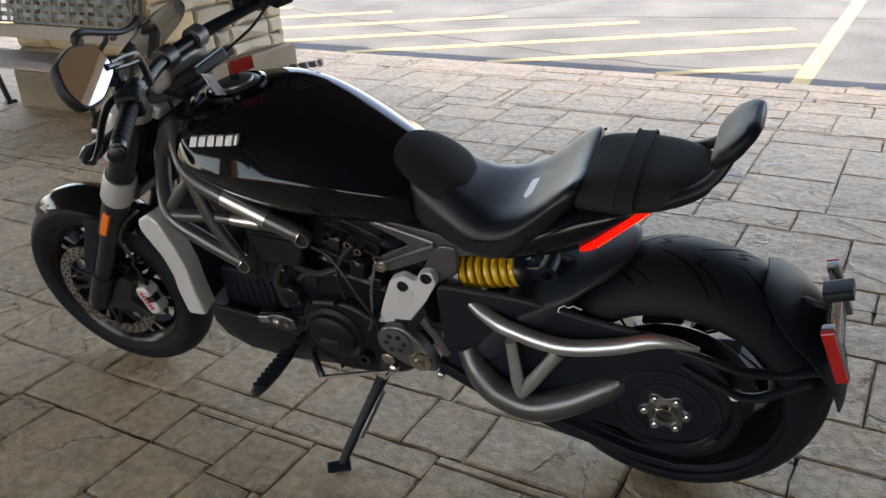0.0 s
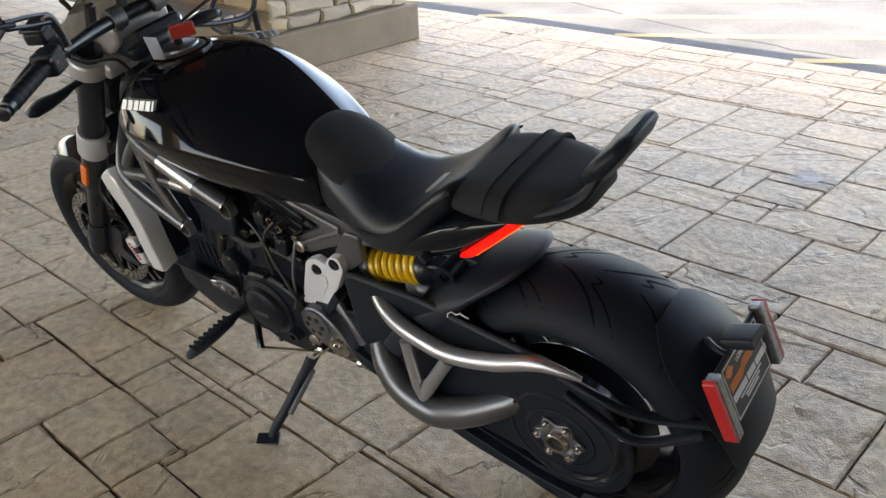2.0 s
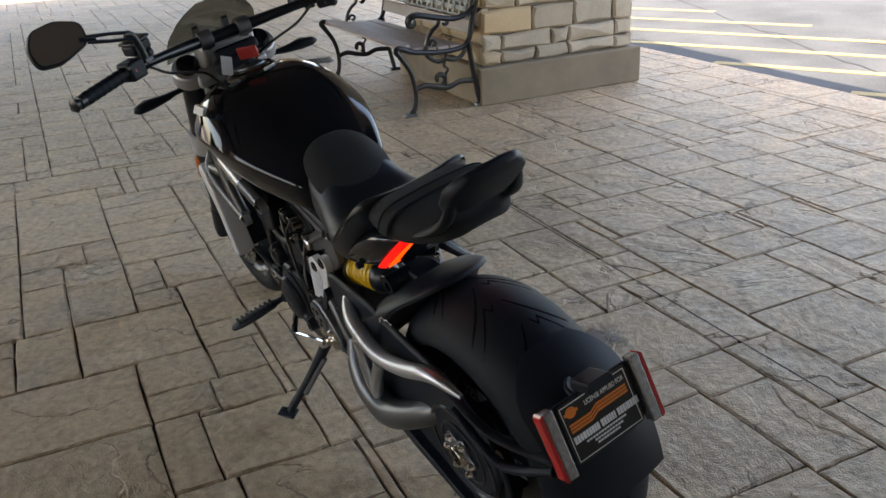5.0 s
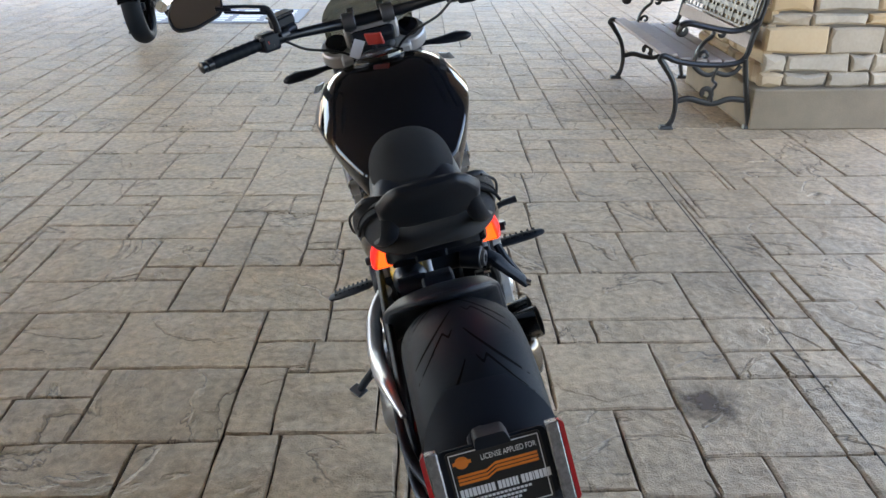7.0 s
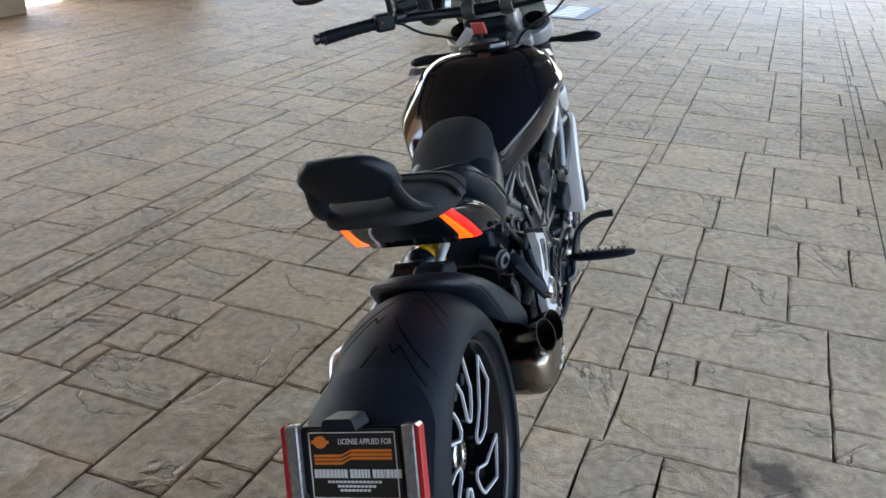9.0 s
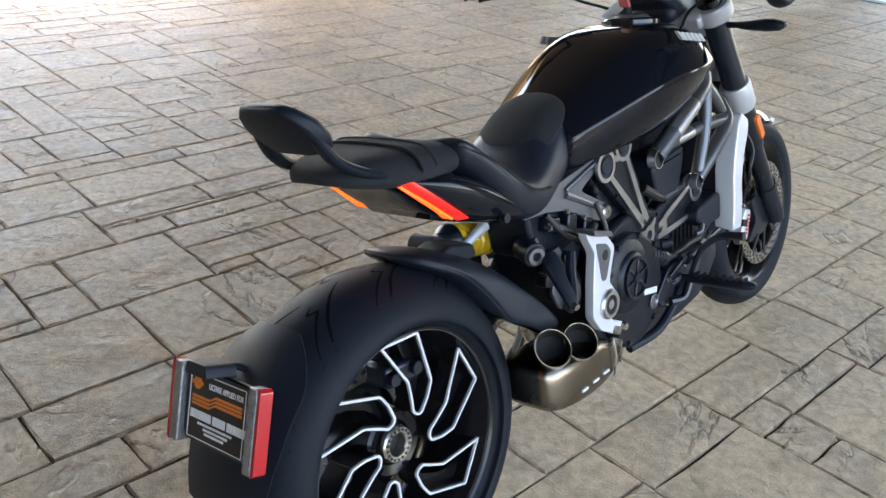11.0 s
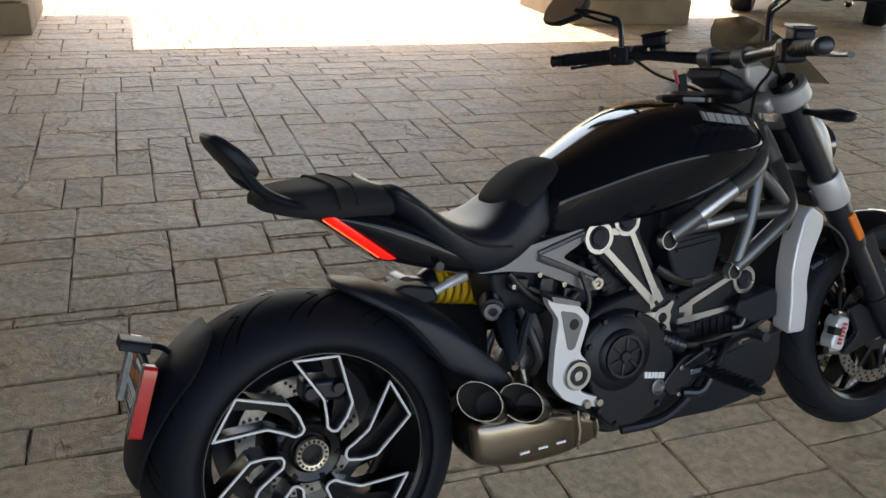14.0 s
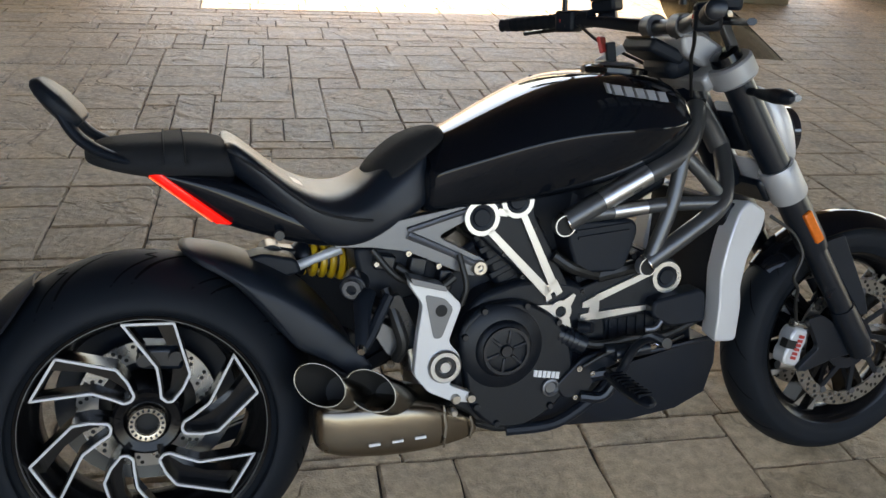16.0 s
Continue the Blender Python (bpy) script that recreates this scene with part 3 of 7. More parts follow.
# ---- the motorcycle: x forward, y to its left, z up, the rear tyre's foot at the origin ----
bike = holder("motorcycle", pose(-0.3871, 1.8243, 0.0031, -12.8, 0, 186.5),
              "gloss black cruiser motorcycle with silver trim leaning on its side stand", "motorcycle")


def both(make):
    for s in (1, -1):
        make(s)


# -- tank --
def half_ring(x, pts):
    """A closed ring from the half outline (y, z), top middle to bottom middle."""
    right = [(x, -y, z) for y, z in pts[1:-1]][::-1]
    return [(x, y, z) for y, z in pts] + right


TANK = [
    (0.530, 0.800, 0.045, 0.794, 0.078, 0.782, 0.104, 0.764, 0.108, 0.728, 0.100, 0.704),
    (0.560, 0.830, 0.062, 0.822, 0.098, 0.802, 0.122, 0.780, 0.122, 0.738, 0.108, 0.706),
    (0.640, 0.868, 0.090, 0.856, 0.134, 0.831, 0.158, 0.806, 0.150, 0.752, 0.126, 0.712),
    (0.730, 0.912, 0.112, 0.900, 0.164, 0.868, 0.189, 0.835, 0.176, 0.768, 0.143, 0.718),
    (0.820, 0.948, 0.124, 0.940, 0.180, 0.900, 0.206, 0.851, 0.192, 0.786, 0.153, 0.729),
    (0.900, 0.960, 0.128, 0.954, 0.186, 0.914, 0.212, 0.855, 0.197, 0.802, 0.157, 0.746),
    (0.980, 0.957, 0.122, 0.952, 0.179, 0.914, 0.206, 0.856, 0.192, 0.814, 0.154, 0.770),
    (1.050, 0.943, 0.106, 0.938, 0.160, 0.908, 0.184, 0.858, 0.172, 0.828, 0.141, 0.796),
    (1.090, 0.925, 0.084, 0.920, 0.132, 0.900, 0.149, 0.866, 0.142, 0.846, 0.116, 0.824),
    (1.105, 0.905, 0.060, 0.902, 0.095, 0.892, 0.105, 0.872, 0.103, 0.860, 0.085, 0.850),
]
rings = []
for x, zt, a, za, b, zb, c, zc, d, zd, e, ze in TANK:
    rings.append(half_ring(x, [(0, zt), (a * .55, zt - 0.001), (a, za), (b - .006, zb - .002), (c - .0065, zc + .010), (c, zc), (c - .001, zc - .007), ((c + d) / 2 - .001, (zc + zd) / 2 - .002), (d - .006, zd - .004), ((d + e) / 2 - .002, (zd + ze) / 2 - .003), (e, ze), (e * .6, ze - .012), (0, ze - .012)]))
tank = part("fuel_tank", add_loft(bmesh.new(), rings), M_TANK, bike, "gloss black teardrop fuel tank", subsurf=2)


# tank badge: six slanted silver blocks on each side
def badge(s):
    bd = holder("badge", Matrix.Identity(4))
    bd.parent = tank
    for k in range(6):
        x = 1.008 - 0.0255 * k
        w = 0.0185 if k != 5 else 0.0085
        z = 0.9045 + 0.0040 * k
        yy = [0.179 + 0.002 * k, 0.1665 + 0.002 * k]
        pts = [(x, yy[0], z - .002), (x - w, yy[0] + .001, z), (x - w - .003, yy[1] + .003, z + .0185), (x - .003, yy[1] + .002, z + .0165)]
        part("badge_block", add_loft(bmesh.new(), [[(px, s * (py + d), pz) for px, py, pz in pts] for d in (-0.006, 0.0022)]), M_BADGE, bd)


both(badge)

# filler cap, its ring, the key and the tags
cap = part("filler_cap", lathe([(0.0, 0.018), (0.030, 0.018), (0.041, 0.015), (0.043, 0.010), (0.050, 0.009), (0.056, 0.004), (0.057, -0.012), (0.0, -0.012)][::-1], (0, 0, 0), 40, "z"), M_GREY, tank, "round grey metal filler cap")
cap.matrix_basis = pose(0.985, 0.0, 0.957, 0, 5, 0)
part("cap_ring", lathe([(0.058, -0.006), (0.070, -0.006), (0.070, 0.004), (0.062, 0.008), (0.058, 0.004)], (0, 0, 0), 40, "z", True), M_PANEL, cap)
part("key", box((-0.01, 0.004, 0.036), (0.022, 0.010, 0.042), (0, -12, 0)), M_MATT, cap, "black plastic key", bevel=0.003)
part("key_tag", box((-0.034, 0.000, 0.050), (0.008, 0.055, 0.034), (4, -18, -40)), M_REDTAG, cap, "red plastic key tag", bevel=0.003)
part("paper_tag", box((0.015, 0.052, 0.030), (0.0012, 0.030, 0.066), (38, 42, 20)), M_WHITE, cap, "white paper tag")

# -- seats --
SEAT = [
    # x, top middle z, half width of the top, its z, outer half width, its z, bottom half width, bottom z
    (0.560, 0.852, 0.050, 0.848, 0.090, 0.815, 0.104, 0.720),
    (0.520, 0.838, 0.064, 0.830, 0.104, 0.785, 0.116, 0.700),
    (0.470, 0.800, 0.074, 0.790, 0.112, 0.745, 0.120, 0.672),
    (0.430, 0.766, 0.090, 0.757, 0.126, 0.722, 0.128, 0.655),
    (0.385, 0.747, 0.108, 0.742, 0.140, 0.716, 0.134, 0.648),
    (0.330, 0.748, 0.126, 0.752, 0.152, 0.732, 0.138, 0.655),
    (0.280, 0.772, 0.130, 0.782, 0.156, 0.764, 0.136, 0.700),
    (0.235, 0.810, 0.126, 0.822, 0.150, 0.806, 0.128, 0.752),
    (0.195, 0.842, 0.116, 0.856, 0.136, 0.844, 0.118, 0.790),
    (0.172, 0.846, 0.104, 0.858, 0.122, 0.848, 0.108, 0.806),
]
rings = [half_ring(x, [(0, zt), (a * .6, zt + (za - zt) * .3), (a, za), (b, zb), (b * .99, zb - .02), (e, ze), (e * .55, ze - .004), (0, ze - .004)]) for x, zt, a, za, b, zb, e, ze in SEAT]
seat = part("rider_seat", add_loft(bmesh.new(), rings), M_SEAT, bike, "black vinyl bucket seat", subsurf=2)
# suede nose pad on the tank
rings = [half_ring(x, [(0, zt), (a * .6, zt - .002), (a, za), (a + .006, za - .008), (a * .5, za - .02), (0, zt - .03)]) for x, zt, a, za in
         ((0.602, 0.853, 0.028, 0.848), (0.585, 0.860, 0.066, 0.842), (0.555, 0.856, 0.088, 0.824), (0.515, 0.844, 0.099, 0.796), (0.475, 0.816, 0.096, 0.772), (0.448, 0.790, 0.072, 0.762), (0.436, 0.778, 0.03, 0.766))]
part("nose_pad", add_loft(bmesh.new(), rings), M_SUEDE, seat, "black suede pad at the tank", subsurf=2)
# seam ribs
for s in (1, -1):
    part("piping", tube(spline([(0.178, s * .121, .842), (0.235, s * .151, .803), (0.285, s * .157, .760), (0.335, s * .1535, .726), (0.39, s * .141, .708), (0.43, s * .128, .70)], 5), 0.0028, 6), M_SUEDE, seat)
rings = [half_ring(x, [(0, zt), (a * .6, zt - .001), (a, za), (b, zb), (b * .96, zb - .022), (b * .8, ze), (0, ze)]) for x, zt, a, za, b, zb, ze in (
    (0.205, 0.832, 0.080, 0.834, 0.116, 0.820, 0.786), (0.172, 0.850, 0.092, 0.850, 0.122, 0.828, 0.784), (0.130, 0.858, 0.100, 0.855, 0.131, 0.826, 0.786), (0.070, 0.860, 0.100, 0.857, 0.129, 0.826, 0.790),
    (0.010, 0.860, 0.086, 0.856, 0.112, 0.832, 0.800), (-0.036, 0.857, 0.062, 0.852, 0.084, 0.838, 0.814), (-0.064, 0.847, 0.030, 0.844, 0.044, 0.840, 0.826))]
pillion = part("pillion_seat", add_loft(bmesh.new(), rings), M_SUEDE, bike, "black textured pillion seat", subsurf=2)
# the strap across it: a flat band with a raised hem on both edges
belt = ((-.134, .822), (-.124, .840), (-.100, .8555), (-.05, .8600), (0, .8610), (.05, .8600), (.100, .8555), (.124, .840), (.134, .822))
line = spline([(0, y, z) for y, z in belt], 4)
strap = part("strap", add_loft(bmesh.new(), [[p + V(x, 0, dz) for x, dz in ((.072, -.004), (.106, -.004), (.106, .0012), (.072, .0012))] for p in line]), M_SUEDE, pillion, "flat black strap")
for x in (0.106, 0.072):
    part("hem", tube([p + V(x, 0, .0012) for p in line], 0.0030, 8, flat=0.6), M_SUEDE, strap)

# -- tail unit --
TAIL = [
    (0.400, 0.700, 0.128, 0.688, 0.122, 0.655, 0.100, 0.645),
    (0.330, 0.715, 0.140, 0.700, 0.136, 0.664, 0.112, 0.650),
    (0.250, 0.765, 0.150, 0.748, 0.142, 0.695, 0.118, 0.676),
    (0.170, 0.800, 0.150, 0.784, 0.132, 0.722, 0.112, 0.698),
    (0.110, 0.810, 0.139, 0.797, 0.118, 0.762, 0.102, 0.738),
    (0.060, 0.814, 0.119, 0.807, 0.104, 0.794, 0.092, 0.782),
    (0.025, 0.815, 0.094, 0.811, 0.088, 0.806, 0.080, 0.803),
]
rings = [half_ring(x, [(0, zt), (a * .7, zt), (a, za), (b, zb), (e, ze), (e * .5, ze), (0, ze)]) for x, zt, a, za, b, zb, e, ze in TAIL]
tail = part("tail_cover", add_loft(bmesh.new(), rings), M_TANK, bike, "gloss black tail cover", subsurf=2)


def tail_light(s):
    a, b = [(0.043, 0.802, 0.109), (0.063, 0.809, 0.115)], [(0.150, 0.713, 0.127), (0.176, 0.713, 0.134)]
    rr = []
    for k in range(9):
        t = k / 8
        p0 = [a[0][i] + (b[0][i] - a[0][i]) * t for i in range(3)]
        p1 = [a[1][i] + (b[1][i] - a[1][i]) * t for i in range(3)]
        bulge = 0.011 + 0.004 * math.sin(math.pi * t)
        y0, y1 = p0[2] - 0.012, p1[2] - 0.012
        rr.append([(p0[0] + .010, s * (y0 - .004), p0[1] + .002), (p0[0] + .001, s * (y0 + bulge * .85), p0[1]), (p0[0] + .002, s * (y0 + bulge * .95), p0[1] + .001), ((p0[0] + p1[0]) / 2, s * ((y0 + y1) / 2 + bulge + .002), (p0[1] + p1[1]) / 2), (p1[0] - .004, s * (y1 + bulge), p1[1]), (p1[0], s * (y1 + bulge * .6), p1[1]), (p1[0], s * (y1 - .01), p1[1])])
    light = part("tail_light", add_loft(bmesh.new(), rr), M_TAIL, tail, "glowing red strip tail light")
    # the rearward face of the lamp, along the strip's lower edge
    core = []
    for k in range(6):
        t = 0.02 + 0.92 * k / 5
        p0 = [a[0][i] + (b[0][i] - a[0][i]) * t for i in range(3)]
        y0 = p0[2] - 0.012
        core.append([(p0[0] + .006, s * (y0 - .026), p0[1] - .004), (p0[0] - .0012, s * (y0 + .0075), p0[1] - .0016), (p0[0] + .004, s * (y0 + .0075), p0[1] + .003), (p0[0] + .012, s * (y0 - .026), p0[1] + .006)])
    part("light_core", add_loft(bmesh.new(), core), M_TAILHOT, light, "bright amber-red rearward lamp face")


both(tail_light)
part("undertail", plate([(0.046, .806), (0.098, .758), (0.148, .708), (0.200, .694), (0.205, .706), (0.162, .720), (0.060, .814)], -0.092, 0.092), M_GLOSS, tail, "gloss black panel between the lamps", bevel=0.004)
for s in (1, -1):
    part("tail_bolt", lathe([(0, 0.004), (0.007, 0.004), (0.009, 0.001), (0.009, -0.01), (0, -0.01)], (0.255, s * 0.143, 0.690), 16), M_SATIN, tail)

# grab frame and back rest
rest_ = holder("back_rest", Matrix.Identity(4))
rest_.parent = bike
for s in (1, -1):
    bm = bmesh.new()
    pts = [(0.085, 0.104, 0.812), (0.03, 0.098, 0.822), (-0.025, 0.086, 0.842), (-0.062, 0.076, 0.868), (-0.085, 0.068, 0.905), (-0.098, 0.062, 0.94)]
    line = spline([(x, s * y, z) for x, y, z in pts], 5)
    part("strut", add_tube(bm, line, [0.010, 0.013, 0.016, 0.017, 0.016, 0.013], 12, flat=0.6), M_MATT, rest_)
# the pad: a six-sided slab, its back flat and its front cushioned
rings = []
for t, w, th in ((0.0, 0.070, 0.009), (0.03, 0.076, 0.0165), (0.22, 0.086, 0.0185), (0.55, 0.087, 0.0180), (0.82, 0.070, 0.0150), (0.95, 0.054, 0.0110), (1.0, 0.046, 0.004)):
    p = V(-0.064, 0, 0.884).lerp(V(-0.132, 0, 0.963), t)
    n_ = V(0.755, 0, 0.656)
    ring = []
    for cy, cx in ((1, -.2), (1, .2), (.90, .72), (.6, 1.0), (.2, 1.08), (-.2, 1.08), (-.6, 1.0), (-.90, .72), (-1, .2), (-1, -.2), (-.93, -.8), (-.5, -1.0), (.5, -1.0), (.93, -.8)):
        ring.append(p + V(0, w * cy, 0) + n_ * (th * cx + 0.008 * (cy * w / .09) ** 2))
    rings.append(ring)
part("pad", add_loft(bmesh.new(), rings), M_MATT, rest_, "black moulded back rest pad", bevel=0.003)


# -- wheels --
# half of a tyre's section: across and down from the crown, in half widths
CROWN = ((0, 0), (.17, .0125), (.33, .05), (.50, .115), (.67, .21), (.82, .33), (.93, .47), (.985, .62))


def tyre(R, half, rim, c, name, parent, label):
    wall = (R - rim) / half
    side = [(R - d * half, y * half) for y, d in CROWN] + [(R - (.62 * .5 + wall * .5) * half, .965 * half), (rim + .010, .88 * half), (rim, .80 * half)]
    prof = [(r, -y) for r, y in side[::-1]] + side[1:]
    prof = [(p.x, p.y) for p in spline([V(r, y, 0) for r, y in prof], 3)]
    inner = [(rim - .004, half * .70), (rim - .004, -half * .70)]
    return part(name, lathe(prof + inner, c, 96, "y", True), M_RUBBER, parent, label)


def groove_strips(R, half, c, n, parent, strokes):
    """Swept grooves on the tread, as thin raised strips, near black for the grooves' shade; a stroke is its width and
    its points (degrees, across).
    """
    bm = bmesh.new()
    def at(a, y, lift=0.0005):
        t = min(.98, abs(y) / half)
        for (y0, d0), (y1, d1) in zip(CROWN, CROWN[1:]):
            if t <= y1:
                drop = d0 + (d1 - d0) * (t - y0) / (y1 - y0)
                break
        r = R - drop * half
        return Vector(c) + V((r + lift) * math.cos(a), y, (r + lift) * math.sin(a))
    for k in range(n):
        for w, pts in strokes:
            for s in (1, -1):
                base = 360 * (k + (0.5 if s < 0 else 0)) / n
                line = spline([V(a, y, 0) for a, y in pts], 4)
                rr = []
                for q, p in enumerate(line):
                    a, y = radians(base + p.x), s * p.y * half
                    d = w * (0.35 + .65 * math.sin(math.pi * min(1, .12 + q / (len(line) - 1) * .88))) / R
                    rr.append([at(a - d, y), at(a + d, y), at(a + d, y, -.004), at(a - d, y, -.004)])
                add_loft(bm, rr)
    return tagged(part("groove_shade_strip", bm, M_GROOVE, parent), kind="stuff")


RC = (0.0, 0.0, 0.324)
rear = holder("rear_wheel", Matrix.Identity(4))
rear.parent = bike
t_ = tyre(0.324, 0.120, 0.226, RC, "tyre", rear, "very wide black rear tyre")
groove_strips(0.324, 0.120, RC, 13, t_, [(.0046, [(0, .05), (6, .20), (13, .44), (18, .66), (21, .80)]), (.0042, [(13, .12), (16, .20), (13.5, .27), (15, .33), (22, .56), (28, .80)])])
rim_prof = [(0.226, -0.098), (0.229, -0.094), (0.226, -0.088), (0.222, -0.080), (0.214, -0.062), (0.200, -0.03), (0.200, 0.04), (0.208, 0.075), (0.214, 0.085), (0.226, 0.088), (0.229, 0.094), (0.224, 0.098), (0.220, 0.09), (0.202, 0.07), (0.192, 0.04), (0.192, -0.03), (0.206, -0.062), (0.217, -0.086), (0.220, -0.094)]
rim_ = part("rim", lathe(rim_prof, RC, 96, "y", True), M_RIM, rear, "gloss black wheel rim")
part("rim_line", lathe([(0.2185, -0.0952), (0.2198, -0.0952), (0.2198, -0.090), (0.2185, -0.090)], RC, 96, "y", True), M_FRAME, rim_)
hub = part("hub", lathe([(0.0, -0.034), (0.038, -0.036), (0.043, -0.044), (0.060, -0.049), (0.066, -0.044), (0.062, 0.02), (0.07, 0.06), (0.0, 0.06)], RC, 48), M_RIM, rear, "black wheel hub")
BLADE = [(0.211, 98), (0.213, 72), (0.131, 48.5), (0.100, 44), (0.068, 42), (0.060, 51), (0.064, 64.5), (0.085, 71), (0.120, 78)]
for k in range(6):
    pts = [(RC[0] + r * math.cos(radians(a - 60 * k)), RC[2] + r * math.sin(radians(a - 60 * k))) for r, a in BLADE]
    pts = rounded(pts, 0.004, 2)
    blade = bmesh.new()
    add_frame_plate(blade, pts, 0.0075, -0.074, -0.040)
    arm = [(RC[0] + r * math.cos(radians(a - 60 * k)), RC[2] + r * math.sin(radians(a - 60 * k))) for r, a in ((0.206, 82), (0.207, 72), (0.128, 48.5), (0.100, 44), (0.068, 42), (0.050, 45), (0.054, 56), (0.080, 54), (0.112, 61), (0.150, 70))]
    add_plate(blade, arm, -0.050, -0.018)
    spoke = part("spoke", blade, M_RIM, rear)
    part("machined_edge", add_frame_plate(bmesh.new(), pts, 0.0044, -0.0790, -0.0738), M_EDGE, spoke, "bright machined spoke edge")
# right axle nut
nut = part("axle_nut", lathe([(0.0, -0.036), (0.0205, -0.036), (0.0205, -0.056), (0.023, -0.0590), (0.026, -0.0595), (0.033, -0.0600), (0.0365, -0.0565), (0.0365, -0.034), (0, -0.032)], RC, 40), M_STEEL, rear, "large ribbed silver axle nut")
for k in range(18):
    a = 2 * math.pi * k / 18
    part("rib", box((RC[0] + .0285 * math.cos(a), -0.0600, RC[2] + .0285 * math.sin(a)), (0.0052, 0.0022, 0.0040), (0, -math.degrees(a), 0)), M_HOLE, nut)
part("axle_bore", lathe([(0, -0.0368), (0.0204, -0.0368), (0.0204, -0.0364), (0, -0.0364)], RC, 32), M_HOLE, nut, "dark hollow axle")


def brake_disc(c, r0, r1, y, parent, holes, label):
    d = part("brake_disc", lathe([(r0, y - .0025), (r1, y - .0025), (r1, y + .0025), (r0, y + .0025)], c, 72, "y", True), M_DISC, parent, label)
    # Raised near-black discs painted as shaded vent holes.
    bm = bmesh.new()
    for k in range(holes):
        a = 2 * math.pi * k / holes
        for q, rr in enumerate((0.25, 0.55, 0.8)):
            r = r0 + (r1 - r0) * rr
            aa = a + 0.07 * q
            add_lathe(bm, [(0, y - .0031), (0.0042, y - .0031), (0.0042, y + .0031), (0, y + .0031)], (c[0] + r * math.cos(aa), c[1], c[2] + r * math.sin(aa)), 8)
    tagged(part("vent_hole_disc", bm, M_HOLE, d), kind="stuff")
    return d


# Made-up ring: blocks bright ground that would show through the wheel.
part("gap_ring", lathe([(0.128, 0.070), (0.172, 0.062), (0.174, 0.066), (0.130, 0.078)], RC, 64, "y", True), M_SATIN, rear, "added black ring darkening the gap behind the belt pulley")
brake_disc(RC, 0.092, 0.1325, 0.040, rear, 20, "drilled steel rear brake disc")
# left side: belt pulley with its bolted hub
part("pulley", lathe([(0.0, 0.100), (0.135, 0.100), (0.140, 0.104), (0.143, 0.104), (0.143, 0.132), (0.138, 0.136), (0.128, 0.122), (0.06, 0.122), (0.0, 0.122)], RC, 64), M_SATIN, rear, "black toothed belt pulley")
star = []
for k in range(60):
    a = 2 * math.pi * k / 60
    r = 0.049 + 0.008 * math.cos(6 * a)
    star.append((RC[0] + r * math.cos(a), RC[2] + r * math.sin(a)))
flange = part("hub_flange", plate(star, 0.140, 0.153), M_GREY, rear, "six-lobed silver hub flange", bevel=0.002)
for k in range(6):
    a = 2 * math.pi * k / 6
    p = (RC[0] + .0445 * math.cos(a), 0, RC[2] + .0445 * math.sin(a))
    part("hub_bolt", lathe([(0.0, 0.163), (0.0045, 0.163), (0.005, 0.160), (0.0085, 0.160), (0.010, 0.156), (0.010, 0.150), (0, 0.150)], p, 12), M_CHROME, flange)
part("axle_end", lathe([(0.0, 0.152), (0.017, 0.152), (0.0175, 0.164), (0.022, 0.165), (0.0245, 0.162), (0.026, 0.154), (0.026, 0.150), (0, 0.150)], RC, 32), M_STEEL, flange)
part("axle_bore", lathe([(0, .1535), (0.016, .1535), (0.016, .151), (0, .151)], RC, 24), M_HOLE, flange)

FC = (1.615, 0.0, 0.300)
front = holder("front_wheel", Matrix.Identity(4))
front.parent = bike
t_ = tyre(0.300, 0.062, 0.219, FC, "tyre", front, "black front tyre")
groove_strips(0.300, 0.062, FC, 16, t_, [(.0028, [(0, .10), (5, .35), (11, .62), (15, .84)])])
part("rim", lathe([(0.220, -0.052), (0.222, -0.046), (0.208, -0.04), (0.197, -0.02), (0.197, 0.02), (0.208, 0.04), (0.222, 0.046), (0.220, 0.052), (0.212, 0.048), (0.192, 0.022), (0.190, 0.0), (0.192, -0.022), (0.212, -0.048)], FC, 80, "y", True), M_RIM, front, "gloss black front rim")
part("hub", lathe([(0, -0.075), (0.030, -0.075), (0.032, -0.05), (0.040, -0.03), (0.040, 0.03), (0.032, 0.05), (0.030, 0.075), (0, 0.075)], FC, 32), M_RIM, front)
for k in range(14):
    a = 360 * k / 14 + (6 if k % 2 else -6)
    pts = [(FC[0] + r * math.cos(radians(a + da)), FC[2] + r * math.sin(radians(a + da))) for r, da in ((0.034, -14), (0.034, 14), (0.120, 3.2 + 3), (0.198, 4.6), (0.198, -0.6), (0.120, -0.4))]
    sp = part("spoke", plate(pts, -0.024, 0.024), M_RIM, front)
    edge = [pts[2], pts[3], (pts[3][0] * .985 + FC[0] * .015, pts[3][1] * .985 + FC[2] * .015), pts[4], (pts[4][0] * .6 + pts[3][0] * .4, pts[4][1] * .6 + pts[3][1] * .4)]
    part("machined_edge", plate([pts[4], pts[3], (pts[2][0] * .5 + pts[3][0] * .5, pts[2][1] * .5 + pts[3][1] * .5), (pts[2][0] * .44 + pts[3][0] * .5 + pts[5][0] * .06, pts[2][1] * .44 + pts[3][1] * .5 + pts[5][1] * .06)], -0.0252, 0.0252), M_ALU, sp)
